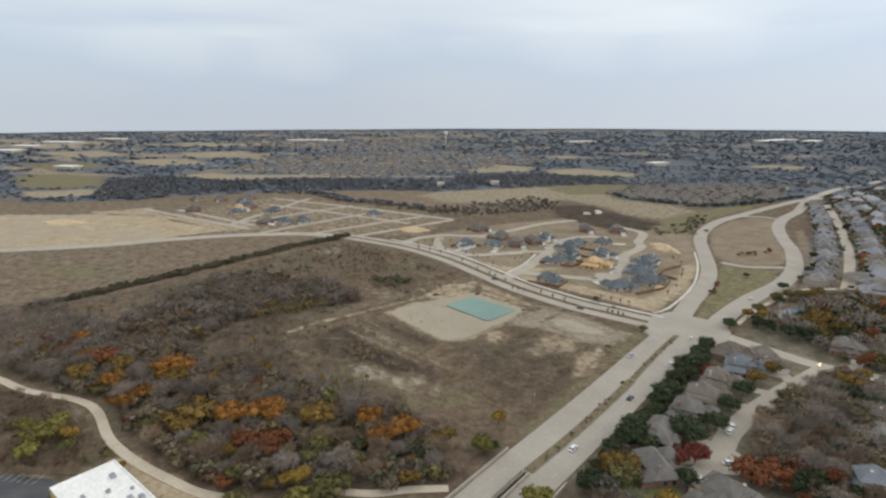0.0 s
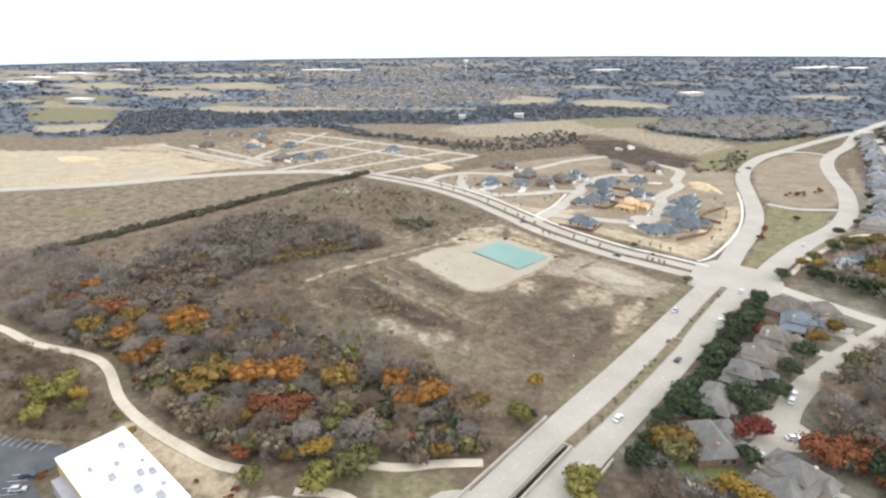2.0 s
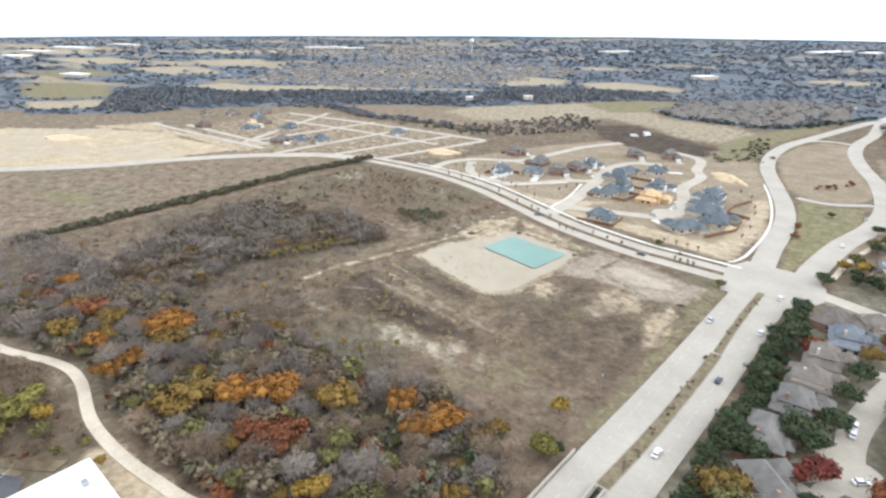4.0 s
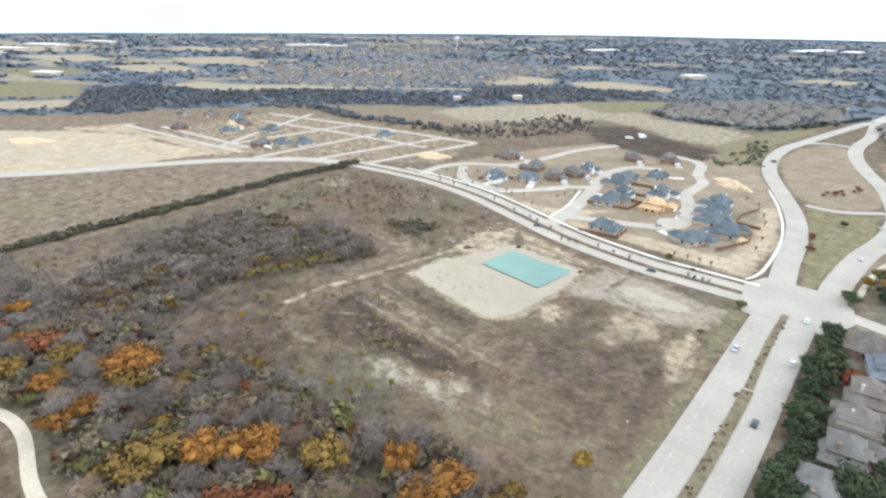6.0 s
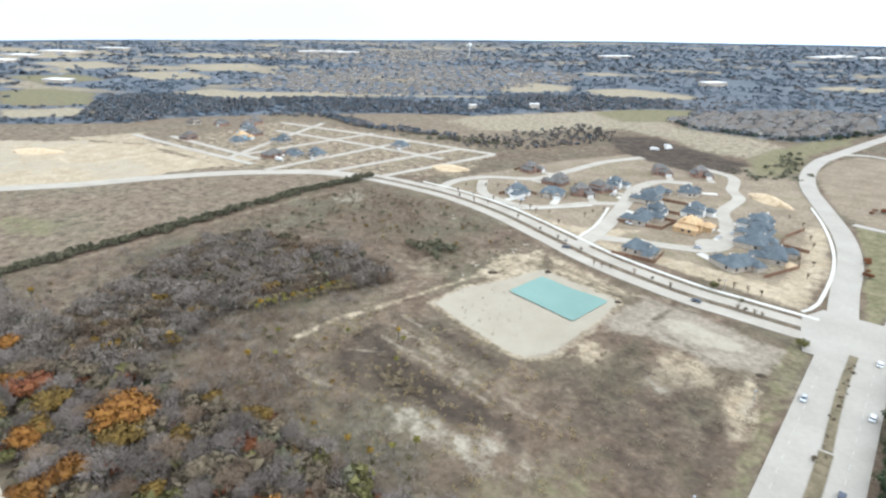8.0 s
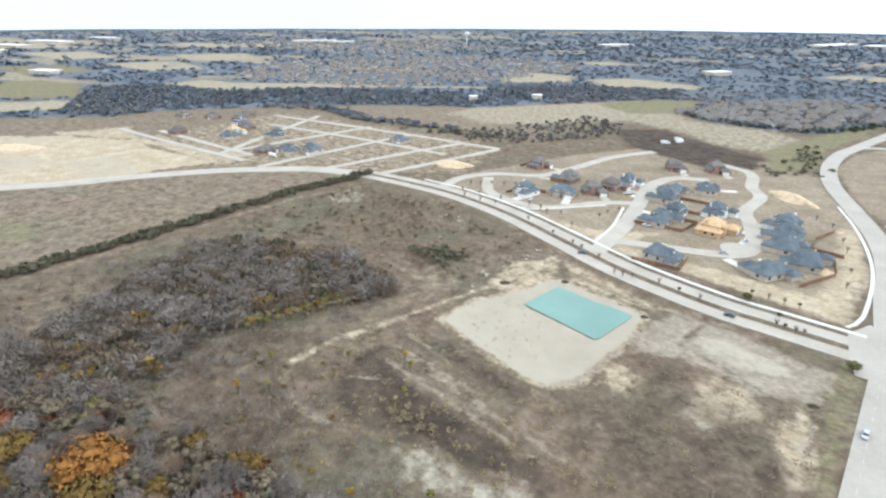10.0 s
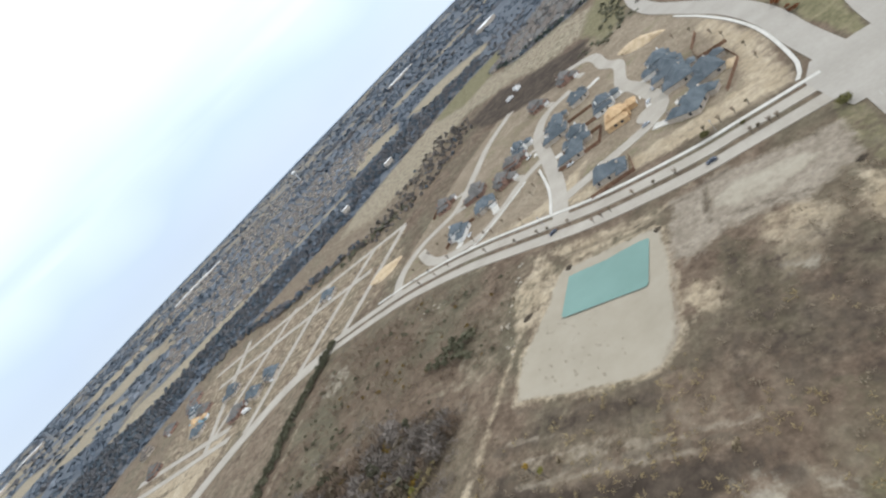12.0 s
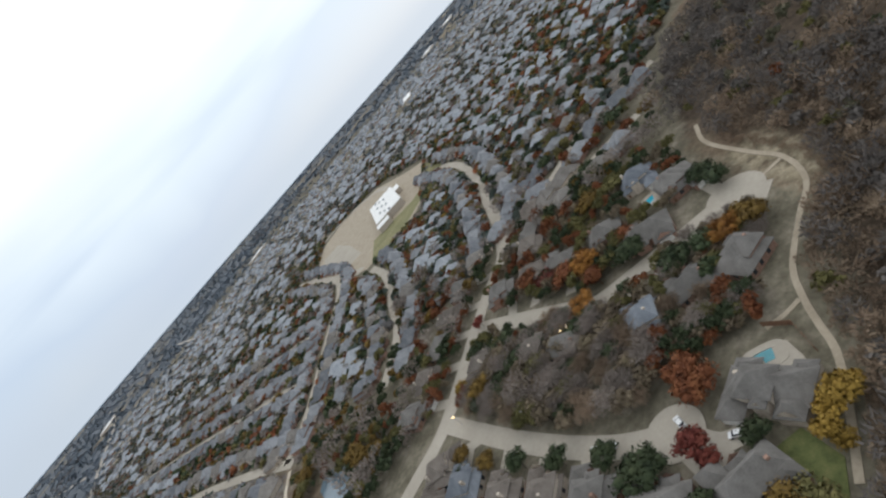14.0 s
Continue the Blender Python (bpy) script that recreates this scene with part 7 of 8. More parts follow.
def store():
    root = new("store")
    root.location = (-192, 40, 0)
    W, D, H = 44.5, 19.0, 6.4
    v, f = [], []
    add_box(v, f, 0, W, 0, D, -0.5, H)
    part("wall", v, f, STUCCO, root, "ochre stucco wall")
    v, f = [], []
    add_box(v, f, 0.35, W - 0.35, 0.35, D - 0.35, H, H + 0.18)
    part("roof", v, f, MEMBRANE, root, "white membrane roof")
    for x0, x1, y0, y1 in ((0, W, 0, 0.35), (0, W, D - 0.35, D), (0, 0.35, 0.35, D - 0.35), (W - 0.35, W, 0.35, D - 0.35)):
        v, f = [], []
        add_box(v, f, x0, x1, y0, y1, H + 0.0, H + 0.75)
        part("parapet", v, f, MEMBRANE, root)
    v, f = [], []
    add_box(v, f, 6, 28.5, -3.2, -0.02, -0.5, 4.6)
    part("canopy", v, f, DARK_ROOF, root, "lower grey entrance roof")
    for x, y, w, d, h in ((9, 15, 2.2, 1.5, 1.0), (16, 11, 1.2, 1.2, 0.8), (21, 8, 2.2, 1.6, 1.1), (25, 14, 2.4, 1.4, 1.0), (27, 16.5, 2.4, 1.4, 1.0), (31, 11, 2.8, 1.6, 1.2), (34, 16.5, 1.0, 1.0, 0.7), (37, 9, 2.6, 1.8, 1.2), (38, 14, 2.8, 1.8, 1.2), (13, 5, 1.4, 1.0, 0.8), (20, 16.5, 0.9, 0.9, 0.6)):
        v, f = [], []
        add_box(v, f, x - w / 2, x + w / 2, y - d / 2, y + d / 2, H + 0.3, H + 0.3 + h)
        add_box(v, f, x - w / 2 + 0.2, x + w / 2 - 0.2, y - d / 2 + 0.2, y + d / 2 - 0.2, H + 0.1, H + 0.35)
        unit = part("roof_unit", v, f, GREY_METAL, root, "grey rooftop air unit")
        v, f = [], []
        n = 10
        for z in (H + 0.3 + h, H + 0.42 + h):
            v += [(x + 0.45 * min(w, d) * math.cos(2 * math.pi * k / n), y + 0.45 * min(w, d) * math.sin(2 * math.pi * k / n), z) for k in range(n)]
        f = [tuple(range(n, 2 * n))] + [(k, (k + 1) % n, n + (k + 1) % n, n + k) for k in range(n)]
        part("fan", v, f, DARK_ROOF, unit)
    for k in range(6):
        v, f = [], []
        add_box(v, f, W - 0.02, W + 0.06, 1.4 + k * 2.9, 3.2 + k * 2.9, 0.2, 2.8)
        part("window", v, f, WINDOW_GLASS, root)
    return tagged(root, "flat-roofed ochre store with a white roof", "store")


store()


def slab(name, poly, top, material, label, category="pavement"):
    n = len(poly)
    v = [(x, y, z) for z in (-0.8, top) for x, y in poly]
    area = sum(poly[k][0] * poly[(k + 1) % n][1] - poly[(k + 1) % n][0] * poly[k][1] for k in range(n))
    idx = list(range(n)) if area > 0 else list(range(n))[::-1]
    f = [tuple(n + k for k in idx)] + [(idx[k], idx[(k + 1) % n], n + idx[(k + 1) % n], n + idx[k]) for k in range(n)]
    return tagged(part(name, v, f, material), label, category, kind="structure")


slab("paved_pad", [(-103.6, 101), (-104, 105), (-103, 109), (-100, 112.5), (-96.4, 115), (-96.4, 88), (-100.5, 95)], 0.085, CONCRETE, "pale concrete pad between footpath and road", "pavement")
slab("parking_lot", [(-290, -20), (-245, 22), (-228, 33), (-206, 46), (-198, 40), (-198, 34), (-148, 33), (-140, 25), (-140, -20)], 0.06, ASPHALT, "dark asphalt parking lot with white stripes", "parking lot")
slab("service_lot", [(-146, 34), (-146, 66), (-138, 77), (-128, 82), (-116, 84), (-108, 78), (-112, 60), (-120, 30)], 0.05, STREET, "pale concrete service lot behind the store", "parking lot")
slab("lot_verge", [(-300, 0), (-245, 30), (-222, 42), (-205, 56), (-203, 52), (-222, 38), (-245, 25), (-290, -12)], 0.1, MEDIAN_SOIL, "dry grass strip along the parking lot", "verge")
for x, y in ((-222, 22), (-199, 18), (-240, 8)):
    disc("planting_island", x, y, 4.2, 0.2, STREET, "kerbed planting island in the parking lot", "planting island", 16)
PAINT = mat("white road paint", [(0.42, 0.40, 0.37), (0.50, 0.48, 0.45)], 0.6, 0.7)


def stripes(name, x, y, a, n, gap, length, top):
    v, f = [], []
    for k in range(n):
        s = len(v)
        add_box(v, f, k * gap - 0.09, k * gap + 0.09, 0, length, -0.02, 0.0)
    ob = part(name, v, f, PAINT)
    ob.matrix_basis = pose(x, y, top, 0, 0, a)
    return tagged(ob, "white painted parking stripes on asphalt", "parking stripes", kind="structure")


stripes("parking_stripes", -204, 31, -40, 17, 2.75, 5.4, 0.085)
stripes("parking_stripes", -232, 27, 30, 10, 2.75, 5.4, 0.085)
stripes("parking_stripes", -215, 8, -40, 14, 2.75, 5.4, 0.085)
stripes("parking_stripes", -260, 4, 40, 12, 2.75, 5.4, 0.085)
# lane lines on the bridge and the main road
for xo in (-92.6, -77.0):
    v, f = [], []
    for k in range(34):
        add_box(v, f, xo - 0.07, xo + 0.07, 46 + k * 7.6, 49 + k * 7.6, 0.08, 0.108)
    tagged(part("lane_line", v, f, PAINT), "worn white lane dashes on concrete", "lane line", kind="structure")

# ================= the school =================
def school():
    root = new("school")
    root.matrix_basis = pose(322, 612, 0, 0, 0, 46)
    for name, x0, x1, y0, y1, h in (("main_block", -46, 62, -20, 20, 8.0), ("side_block", -64, -46, 4, 22, 6.0), ("rear_block", 20, 48, -28, -20, 6.5)):
        v, f = [], []
        add_box(v, f, x0, x1, y0, y1, -0.5, h - 0.02)
        body = part(name, v, f, BRICK_PALE, root)
        v, f = [], []
        add_box(v, f, x0 - 0.3, x1 + 0.3, y0 - 0.3, y1 + 0.3, h, h + 0.4)
        part("roof", v, f, MEMBRANE, body, "white flat roof")
    for k in range(9):
        v, f = [], []
        add_box(v, f, -42 + k * 11.5, -39.5 + k * 11.5, -4 + (k % 3) * 6, -1 + (k % 3) * 6, 8.4, 10)
        part("roof_unit", v, f, GREY_METAL, root)
    return tagged(root, "large school with a white flat roof", "school")


school()
slab("school_grounds", [(245, 515), (196, 560), (215, 640), (270, 745), (335, 850), (430, 840), (465, 760), (420, 640), (400, 560), (345, 515)], 0.03, TRAIL_WORN, "dry tan grass and soil round a school", "school grounds")
SCHOOL_LAWN = mat("olive school lawn", [(0.15, 0.15, 0.07), (0.20, 0.19, 0.095), (0.25, 0.225, 0.125)], 0.05, 0.95, fine=0.4)
slab("school_lawn", [(204, 556), (212, 520), (300, 520), (345, 518), (400, 556), (390, 592), (340, 540), (296, 545), (258, 596)], 0.05, SCHOOL_LAWN, "olive lawn along a school", "lawn")
slab("school_lot", [(250, 618), (225, 640), (262, 722), (318, 780), (338, 760), (300, 690)], 0.06, STREET, "pale concrete school parking lot", "parking lot")
road("school_drive", [(202, 575), (228, 660), (267, 750), (335, 855), (400, 868), (440, 840), (452, 755), (420, 690)], 5, 5, 0.07, STREET, "pale drive round the school", "road", kerbs=False, step=10)
# ================= far landmarks =================
def water_tower(x, y):
    root = new("water_tower")
    root.location = (x, y, 0)
    v, f = [], []
    n = 20
    prof = [(2.2, 0), (1.8, 6), (1.6, 30), (4, 35), (8.5, 39), (10, 43.5), (8.5, 48), (4.5, 50.5), (0.2, 51.2)]
    for r, z in prof:
        v += [(r * math.cos(2 * math.pi * k / n), r * math.sin(2 * math.pi * k / n), z) for k in range(n)]
    for j in range(len(prof) - 1):
        f += [(j * n + k, j * n + (k + 1) % n, (j + 1) * n + (k + 1) % n, (j + 1) * n + k) for k in range(n)]
    part("pedestal", v[:4 * n], f[:3 * n], TRIM, root)
    part("tank", v[3 * n:], [tuple(i - 3 * n for i in q) for q in f[3 * n:]], TRIM, root)
    return tagged(root, "white water tower with a rounded tank", "water tower")


water_tower(-1610, 1990)


def warehouse(x, y, a, w, d, h):
    root = new("warehouse")
    root.matrix_basis = pose(x, y, 0, 0, 0, a)
    v, f = [], []
    add_box(v, f, -w / 2, w / 2, -d / 2, d / 2, -0.5, h)
    part("wall", v, f, BRICK_PALE, root)
    v, f = [], []
    add_hip(v, f, -w / 2, w / 2, -d / 2, d / 2, h + 0.25, 0.06)
    part("roof", v, f, MEMBRANE, root)
    return tagged(root, "long low building with a white roof far off", "warehouse", "far white buildings")


for x, y, a, w, d in ((-2960, 900, 20, 190, 70), (-3150, 1180, 30, 150, 60), (-2230, 1700, 45, 190, 50), (-2080, 1740, 45, 90, 40), (-1120, 2330, 60, 140, 50), (-470, 2960, 70, 260, 70), (-330, 2980, 80, 120, 60), (-464, 1390, 60, 50, 30), (-2400, 560, 20, 120, 50),
                      (-2700, 700, 20, 140, 60), (-1500, 460, 20, 60, 30), (-550, 815, 50, 14, 8), (-612, 742, 50, 11, 8), (1100, 1100, 35, 120, 26), (900, 1900, 25, 110, 40), (300, 2400, 60, 120, 40), (1900, 1500, 20, 130, 40), (2500, 1700, 20, 160, 50)):
    warehouse(x, y, a, w, d, 8)
far_road = mat("far pale road", [(0.34, 0.31, 0.27), (0.44, 0.40, 0.35)], 0.02, 0.95)
for pts, w in (([(640, 1250), (769, 1060), (884, 961), (1157, 880), (1700, 760), (2500, 640)], 22), ([(-100, 970), (-60, 1200), (100, 1700), (300, 2300), (500, 3200)], 12), ([(100, 1450), (60, 1900), (40, 2600)], 10), ([(400, 1300), (500, 1800), (700, 2600)], 10)):
    road("far_road", pts, w / 2, w / 2, 0.1, far_road, "pale road through the far estates", "road", kerbs=False, step=40)

# ================= earth, stones, small things =================
def mound(name, x, y, a, lx, ly, h, material, label):
    rng = np.random.default_rng(int(abs(x)))
    v, f, n, rings = [], [], 22, 6
    for j in range(rings):
        q = j / (rings - 1)
        z = h * math.sin(q * math.pi / 2) ** 0.8 - 0.4
        for k in range(n):
            t = 2 * math.pi * k / n
            r = (1 - q * 0.94) * (1 + 0.13 * math.sin(3 * t + j) + rng.normal() * 0.04)
            v.append((lx / 2 * r * math.cos(t), ly / 2 * r * math.sin(t), z + rng.normal() * 0.12))
    for j in range(rings - 1):
        f += [(j * n + k, j * n + (k + 1) % n, (j + 1) * n + (k + 1) % n, (j + 1) * n + k) for k in range(n)]
    f.append(tuple((rings - 1) * n + k for k in range(n)))
    ob = part(name, v, f, material)
    ob.matrix_basis = pose(x, y, 0, 0, 0, a)
    return tagged(ob, label, "earth mound")


SAND = mat("orange sand", [(0.43, 0.325, 0.20), (0.52, 0.405, 0.265), (0.58, 0.465, 0.325)], 0.3, 0.95, 0.3, fine=1.5)
DARK_EARTH = mat("dark earth", [(0.05, 0.04, 0.03), (0.09, 0.07, 0.05)], 0.5, 0.95, 0.3)
mound("sand_mound", -161, 519, -35, 40, 15, 4.5, SAND, "long pile of orange sand by the new houses")
mound("sand_mound", -398, 436, 20, 38, 20, 4, SAND, "broad pile of tan sand on the building site")
mound("sand_mound", -122, 392, 10, 9, 9, 2.4, SAND, "small pile of tan sand beside a house")
mound("earth_heap", -215, 300, 30, 4, 3.2, 1.1, DARK_EARTH, "small dark earth heap at the pond's edge")
mound("earth_heap", -173, 292, 0, 3.6, 3, 0.9, DARK_EARTH, "small dark earth heap at the pond's edge")
mound("earth_heap", -236, 280, 40, 6, 4, 1.2, DARK_EARTH, "dark earth heap by the dirt track")
mound("brush_heap", -108, 271, 20, 4.5, 2.6, 0.9, DARK_EARTH, "dark heap of cut brush near the road")
mound("sand_mound", -745, 215, 30, 60, 24, 3.5, SAND, "broad pile of tan sand on the graded site")
STONE = mat("tan limestone", [(0.27, 0.235, 0.18), (0.34, 0.30, 0.235), (0.41, 0.365, 0.29)], 0.6, 0.95, 0.3, vary=0.2)


def rock_mesh(seed):
    rng = np.random.default_rng(seed)
    bm = bmesh.new()
    bmesh.ops.create_icosphere(bm, subdivisions=1, radius=1)
    for q in bm.verts:
        q.co *= rng.uniform(0.75, 1.2)
        q.co.z *= 0.6
    me = bpy.data.meshes.new("boulder")
    bm.to_mesh(me)
    bm.free()
    me.materials.append(STONE)
    return me


ROCKS = [rock_mesh(s) for s in range(4)]
for k in range(30):
    line = [(-242, 262), (-249, 285), (-247, 300), (-246, 324)] if k < 20 else [(-330, 330), (-318, 338), (-300, 334)]
    p = smooth(line, 1.0)
    q = p[int(RNG.integers(0, len(p)))]
    ob = new("boulder", ROCKS[k % 4])
    s = RNG.uniform(0.35, 1.0)
    ob.matrix_basis = pose(q[0] + RNG.normal() * 2.6, q[1] + RNG.normal() * 2.2, 0.0, 0, 0, RNG.uniform(0, 360))
    ob.scale = (s * 1.3, s, s)
    tagged(ob, "pale limestone boulder beside the dirt track", "boulder", "boulders")

# ---- pools ----
POOL_WATER = mat("pool water", [(0.03, 0.30, 0.42), (0.05, 0.38, 0.50)], 0.4, 0.1, spec=0.5)
POOL_TEAL = mat("teal pool water", [(0.02, 0.17, 0.22), (0.04, 0.24, 0.29)], 0.4, 0.1, spec=0.5)


def pool(x, y, a, w, d, water_mat, label):
    root = new("swimming_pool")
    root.matrix_basis = pose(x, y, 0.05, 0, 0, a)
    n = 24
    ring = lambda r, z: [((w / 2 + r) * math.copysign(abs(math.cos(t)) ** 0.6, math.cos(t)), (d / 2 + r) * math.copysign(abs(math.sin(t)) ** 0.6, math.sin(t)), z) for t in np.linspace(0, 2 * math.pi, n, endpoint=False)]
    v = ring(2.4, -0.4) + ring(2.2, 0.1) + ring(0, 0.1) + ring(0, -0.25)
    f = [(j * n + k, j * n + (k + 1) % n, (j + 1) * n + (k + 1) % n, (j + 1) * n + k) for j in range(3) for k in range(n)]
    part("deck", v, f, STREET, root)
    part("water", ring(0.02, -0.05), [tuple(range(n))], water_mat, root)
    return tagged(root, label, "swimming pool", "pools")


pool(-64.5, 192.5, 0, 5, 7, POOL_WATER, "bright blue pool in a small back yard")
pool(-16.5, 175.5, 18, 4.2, 7.5, POOL_TEAL, "teal pool with a pale stone deck")
pool(80, 219, 30, 5, 10, POOL_WATER, "bright turquoise pool behind a house")
slab("patio", [(-62, 184), (-52, 190), (-38, 186), (-37, 184), (-46, 183), (-58, 180)], 0.05, STREET, "pale concrete patio behind a house", "patio")
slab("patio", [(-12.5, 174), (-12.5, 170), (-18, 166.5), (-24, 163.5), (-26.5, 166), (-24, 170), (-19, 172.5)], 0.045, STREET, "pale stone patio beside a pool", "patio")
LAWN = mat("green back lawn", [(0.07, 0.085, 0.03), (0.11, 0.125, 0.045), (0.15, 0.15, 0.06)], 0.4, 0.95, 0.3, fine=2)
slab("lawn", [(-58, 160), (-46, 160), (-38, 168), (-44, 176), (-56, 176)], 0.02, LAWN, "green lawn behind a large house", "lawn")

# ---- cars ----
def car(paint):
    root = new("car")
    prof = [(-2.3, 0.35), (-2.3, 0.85), (-1.9, 1.0), (1.2, 0.95), (2.15, 0.8), (2.3, 0.4)]
    v = [(x, s * 0.9, z) for s in (-1, 1) for x, z in prof]
    n = len(prof)
    f = [tuple(range(n)), tuple(2 * n - 1 - k for k in range(n))] + [(k, k + n, (k + 1) % n + n, (k + 1) % n) for k in range(n)]
    part("body", v, f, paint, root)
    cab = [(-1.9, 0.9), (-1.5, 0.72, 1.45), (0.35, 0.72, 1.47), (1.15, 0.9)]
    v = [(-1.85, -0.82, 0.98), (1.2, -0.82, 0.96), (1.2, 0.82, 0.96), (-1.85, 0.82, 0.98), (-1.4, -0.68, 1.42), (0.4, -0.68, 1.44), (0.4, 0.68, 1.44), (-1.4, 0.68, 1.42)]
    f = [(0, 1, 5, 4), (1, 2, 6, 5), (2, 3, 7, 6), (3, 0, 4, 7)]
    part("window", v, f, WINDOW_GLASS, root)
    v, f = [], []
    add_box(v, f, -1.42, 0.42, -0.69, 0.69, 1.42, 1.48)
    part("roof", v, f, paint, root)
    for wx in (-1.45, 1.4):
        for wy in (-0.92, 0.72):
            v, f = [], []
            m = 12
            v = [(wx + 0.34 * math.cos(2 * math.pi * k / m), wy + o, 0.34 + 0.34 * math.sin(2 * math.pi * k / m)) for o in (0, 0.2) for k in range(m)]
            f = [tuple(range(m))[::-1], tuple(range(m, 2 * m))] + [(k, (k + 1) % m, m + (k + 1) % m, m + k) for k in range(m)]
            part("wheel", v, f, ASPHALT, root)
    return root


def gloss(name, c):
    return mat(name, [tuple(0.92 * q for q in c), c], 0.3, 0.25, spec=0.5)


CAR_PAINT = {"white": gloss("white car paint", (0.75, 0.76, 0.77)), "silver": gloss("silver car paint", (0.45, 0.47, 0.50)), "dark": gloss("dark blue car paint", (0.04, 0.05, 0.08)), "red": gloss("red car paint", (0.45, 0.03, 0.03))}
CARS = {k: car(m) for k, m in CAR_PAINT.items()}
CAR_FIRST = set()


def put_car(colour, x, y, a, z=0.1, where="parked on pale concrete"):
    m = pose(x, y, z, 0, 0, a)
    if colour in CAR_FIRST:
        ob = copy_thing(CARS[colour], m)
    else:
        CAR_FIRST.add(colour)
        ob = CARS[colour]
        ob.matrix_basis = m
    return tagged(ob, "%s passenger car %s" % ({"dark": "dark blue"}.get(colour, colour), where), "car", "cars")


for colour, x, y, a, z in [("white", -37, 220.5, 92, 0.07), ("white", -37.2, 225.5, 92, 0.07), ("white", -32.3, 198.4, 40, 0.09), ("white", -38, 182.5, 100, 0.06), ("silver", -66, 238, 80, 0.1)]:
    put_car(colour, x, y, a, z)
for colour, x, y, a in [("white", -76, 308, 90), ("white", -74.5, 268, 90), ("white", -79, 172, 90), ("silver", -93.5, 265, -90), ("dark", -77, 222, 90), ("dark", -225, 336, 200), ("dark", -146, 316, 180), ("silver", -62, 470, 95), ("white", -66, 405, 95)]:
    put_car(colour, x, y, a, 0.12, "driving on the pale road")
for k in range(10):
    put_car(("dark", "silver", "white", "red")[k % 4], -203 + k * 5.5 * 0.766 + 3.4, 33 - k * 5.5 * 0.643 + 1.0, 50, 0.08, "in a striped parking bay")
for x, y, a in ((-135, 70, 20), (-130, 68, 20), (-121, 70, 60)):
    put_car("silver" if x > -131 else "dark", x, y, a, 0.07, "on the pale service lot")
for x, y, a, c in ((-216, 400, 0, "white"), (-236, 470, 80, "white"), (-252, 455, 40, "white"), (-164, 412, 70, "white"), (-160, 425, 100, "silver"), (-296, 398, 80, "white"), (-168, 386, 20, "silver")):
    put_car(c, x, y, a, 0.08, "at a new house")


def truck(x, y, a, label="white box truck on the dark graded field"):
    root = new("truck")
    root.matrix_basis = pose(x, y, -0.05, 0, 0, a)
    for name, box, m in (("cargo_box", (-4.2, 2.2, -1.25, 1.25, 0.95, 3.5), TRIM), ("cab", (2.4, 4.2, -1.15, 1.15, 0.5, 2.4), TRIM), ("window", (4.2, 4.24, -1.0, 1.0, 1.4, 2.2), WINDOW_GLASS), ("chassis", (-4.0, 4.0, -0.5, 0.5, 0.45, 0.92), ASPHALT)):
        v, f = [], []
        add_box(v, f, *box)
        part(name, v, f, m, root)
    for wx in (-3, 3):
        for wy in (-1.2, 0.9):
            m = 12
            v = [(wx + 0.5 * math.cos(2 * math.pi * k / m), wy + o, 0.5 + 0.5 * math.sin(2 * math.pi * k / m)) for o in (0, 0.3) for k in range(m)]
            part("wheel", v, [tuple(range(m))[::-1], tuple(range(m, 2 * m))] + [(k, (k + 1) % m, m + (k + 1) % m, m + k) for k in range(m)], ASPHALT, root)
    return tagged(root, label, "truck", "trucks")


truck(-293, 638, 30)
truck(-284, 652, 70)
truck(-288, 661, 20)
truck(-535, 353, 10, "white truck on the building site street")

# ---- saplings along the new road, lamps ----
sap = [tree(200 + s, 1.1, 3.8, TWIGS_BROWN, True, 90, 0.4, "sapling") for s in range(2)] + [tree(203, 1.0, 3.2, DRAB, False, 90, 0.2, "sapling")]
sap_places = [(-201, 323), (-197, 323.5), (-192, 324), (-309, 374), (-275, 361), (-251, 350), (-235, 344), (-129, 319), (-126, 319), (-122, 318.5), (-119, 318.5), (-144, 343), (-137, 343), (-131, 343), (-125, 343),
              (-273, 380), (-249, 369), (-265, 384), (-290, 386), (-280, 384), (-244, 395), (-243, 404), (-240, 414), (-350, 400), (-344, 404), (-338, 410), (-330, 415), (-322, 418), (-312, 385), (-330, 384), (-345, 384),
              (-160, 322), (-170, 324), (-180, 326), (-215, 335), (-228, 341), (-320, 372), (-335, 374), (-113, 400), (-118, 430), (-122, 445), (-130, 470), (-140, 480), (-112, 380)]
for k, (x, y) in enumerate(sap_places):
    m = pose(x, y, 0.0, 0, 0, RNG.uniform(0, 360))
    ob = sap[k] if k < 3 else copy_thing(sap[k % 3], m)
    ob.matrix_basis = m
    ob.name = "sapling"
    tagged(ob, "thin young street tree in its first years", "sapling", "saplings")
for x, y, s in ((-144, 336, 0.5), (-101, 303, 0.55), (-130, 330, 0.25)):
    put_tree("olive", x, y, s)
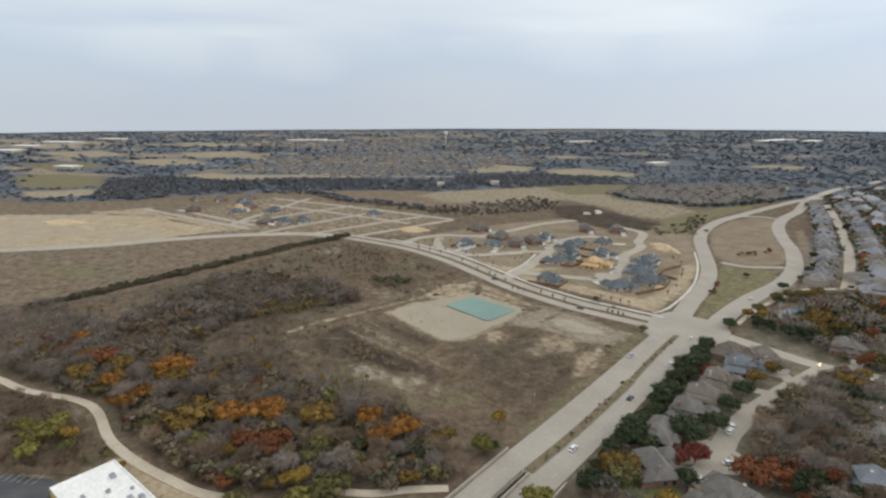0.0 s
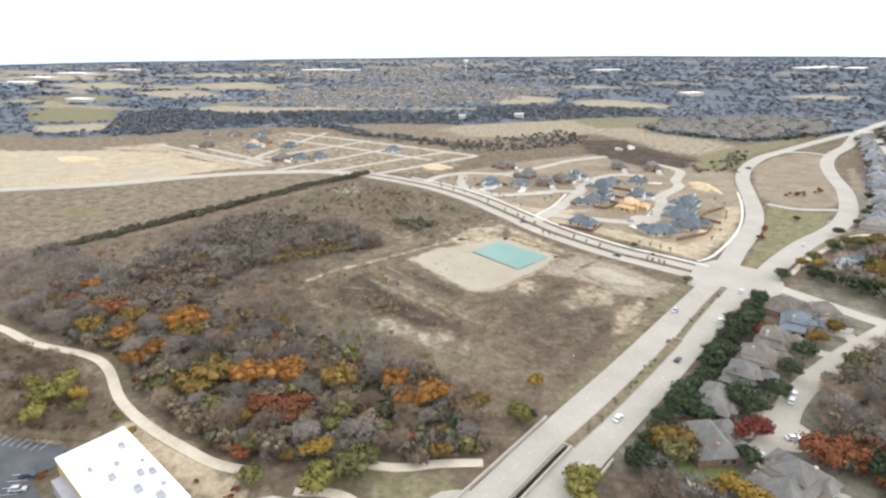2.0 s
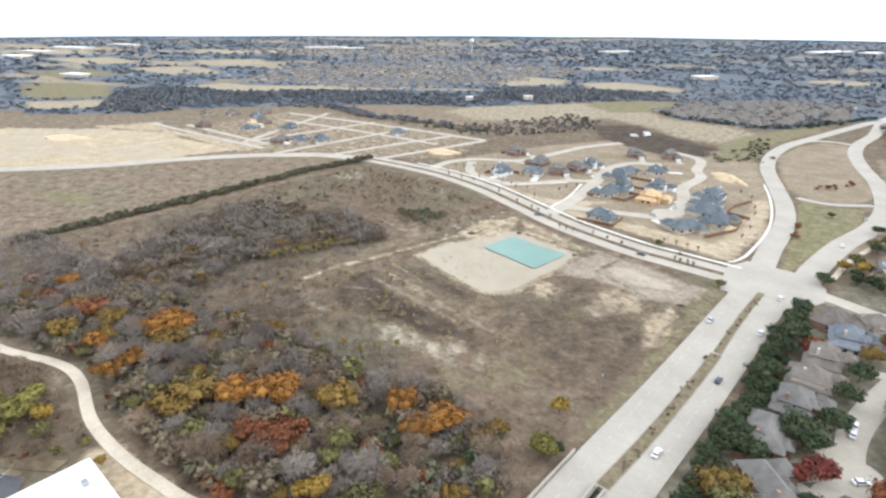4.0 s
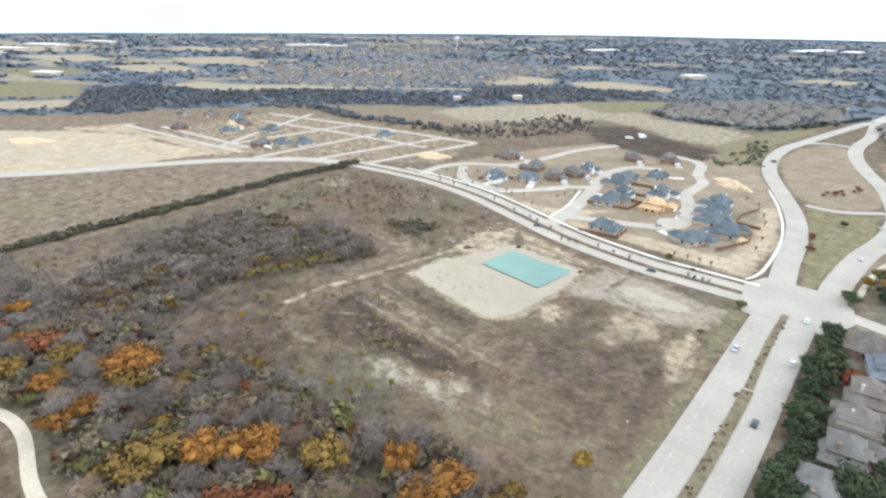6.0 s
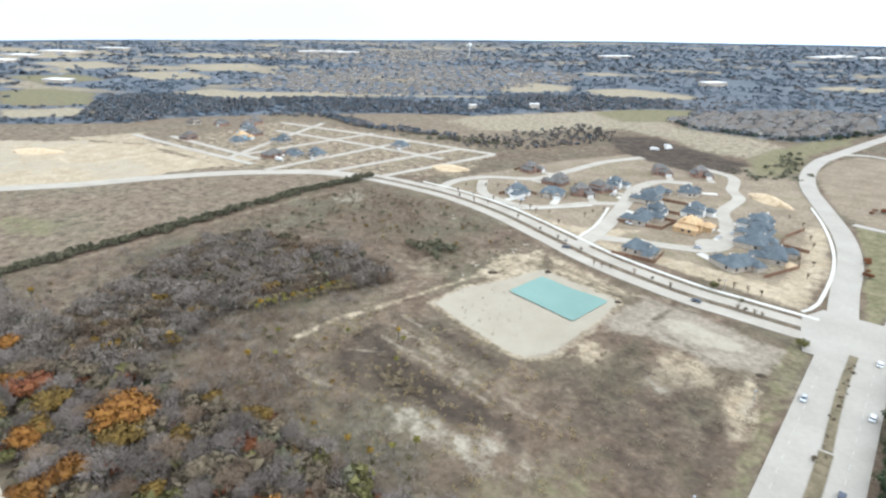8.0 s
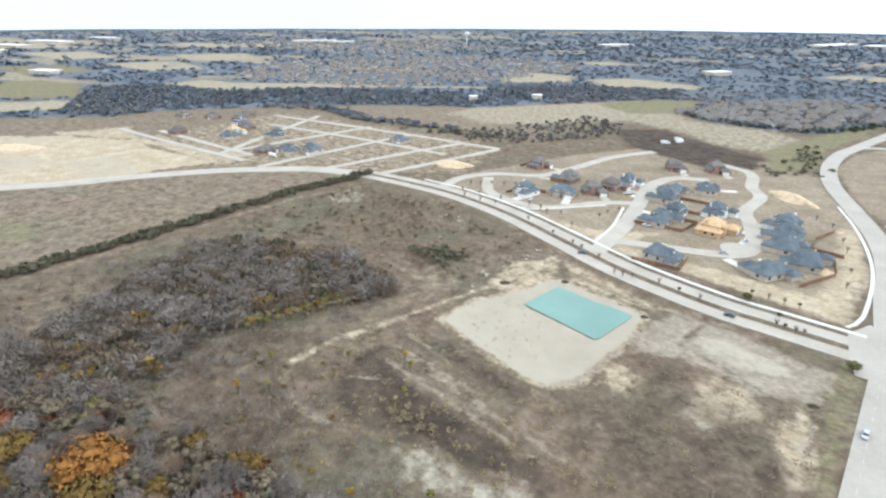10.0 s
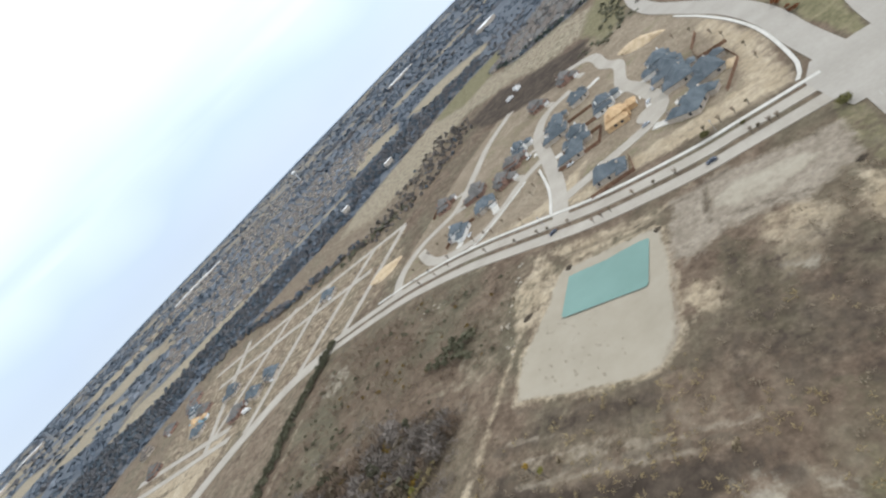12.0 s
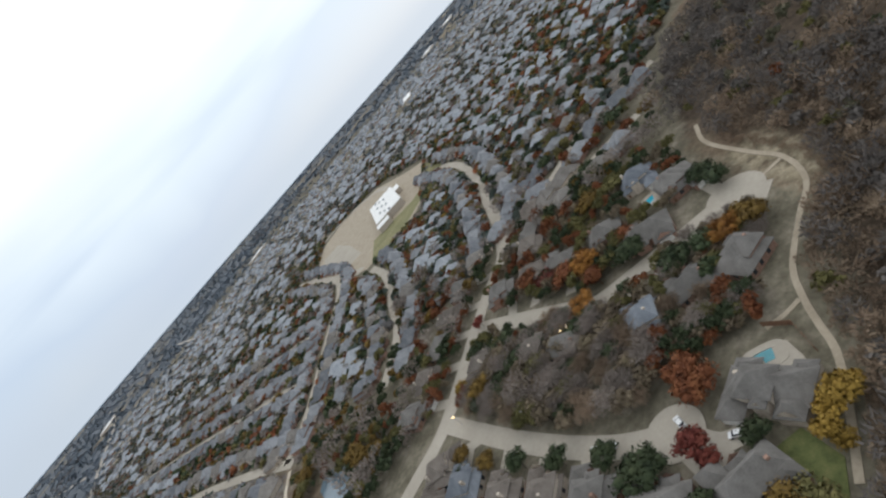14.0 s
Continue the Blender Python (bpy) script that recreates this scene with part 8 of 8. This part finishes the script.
# slim yellow poplars at the edge of the thicket and out on the field, and dark young junipers
poplar = [tree(210 + k, 0.8 + 0.15 * k, 4.0 + 0.5 * k, (LIME, YELLOW, LIME)[k], False, 170, 0.24, "yellow_sapling") for k in range(3)]
poplar_places = [(-288 + 0.21 * (d - 176) + RNG.uniform(-2.2, 2.2), d) for d in np.arange(176, 219, 2.3)]
poplar_places += [(-377, 115), (-249, 160), (-242, 189), (-226, 202), (-220, 199), (-180, 154), (-183, 148), (-221, 116), (-212, 187), (-255, 152), (-262, 170), (-176, 160), (-192, 147)]
for k, (x, y) in enumerate(poplar_places):
    m = pose(x, y, float(ground_height(np.array([x]), np.array([y]))[0]) - 0.05, 0, 0, RNG.uniform(0, 360)) @ Matrix.Scale(RNG.uniform(0.95, 1.5), 4)
    ob = poplar[k] if k < 3 else copy_thing(poplar[k % 3], m)
    ob.matrix_basis = m
    tagged(ob, "slim young tree with yellow leaves on rough grass", "sapling", "yellow saplings")
for x, y, s in ((-217, 123, 0.3), (-209, 126, 0.36), (-352, 109, 0.45), (-267, 123, 0.42), (-182, 129, 0.26)):
    put_tree("green", x, y, s)
for x, y, s in ((-100, 529, 0.4), (-94, 537, 0.45), (-83, 568, 0.4), (-91, 548, 0.35), (-92, 425, 0.4), (-90, 402, 0.4), (-90, 410, 0.3)):
    put_tree("rust", x, y, s)
GLOW = bpy.data.materials.new("lit lamp glass")
GLOW.use_nodes = True
GLOW.node_tree.nodes["Principled BSDF"].inputs["Emission Color"].default_value = (1.0, 0.62, 0.25, 1)
GLOW.node_tree.nodes["Principled BSDF"].inputs["Emission Strength"].default_value = 14


def street_lamp(x, y, lit):
    root = new("street_lamp")
    root.location = (x, y, 0)
    v, f = [], []
    prism(v, f, (0, 0, -0.5), (0, 0, 5.6), 0.10, 0.06, 8)
    part("pole", v, f, GREY_METAL, root)
    v, f = [], []
    prism(v, f, (0, 0, 5.5), (0, 0, 6.1), 0.28, 0.34, 8)
    part("lantern", v, f, GLOW if lit else GREY_METAL, root)
    v, f = [], []
    prism(v, f, (0, 0, 6.1), (0, 0, 6.4), 0.4, 0.08, 8)
    part("cap", v, f, GREY_METAL, root)
    return tagged(root, "street lamp with a warm lit lantern" if lit else "grey metal street lamp", "street lamp", "street lamps")


for x, y, lit in ((226, 224, True), (13, 246, True), (-17, 300, True), (12, 249, True), (-22, 258, False), (-106, 190, False), (-106, 250, False), (-232, 350, False), (-140, 337, False)):
    street_lamp(x, y, lit)

# prototypes that found no place are taken away
def discard(ob):
    for o in (*ob.children_recursive, ob):
        bpy.data.objects.remove(o)


for kind, (protos, label, group) in PROTOS.items():
    for ob in protos[USED.get(kind, 0):]:
        discard(ob)
for kind, protos in HOUSE_KINDS.items():
    for k, ob in enumerate(protos):
        if not HOUSE_USED.get((kind, k), 0):
            discard(ob)
for colour, ob in CARS.items():
    if colour not in CAR_FIRST:
        discard(ob)
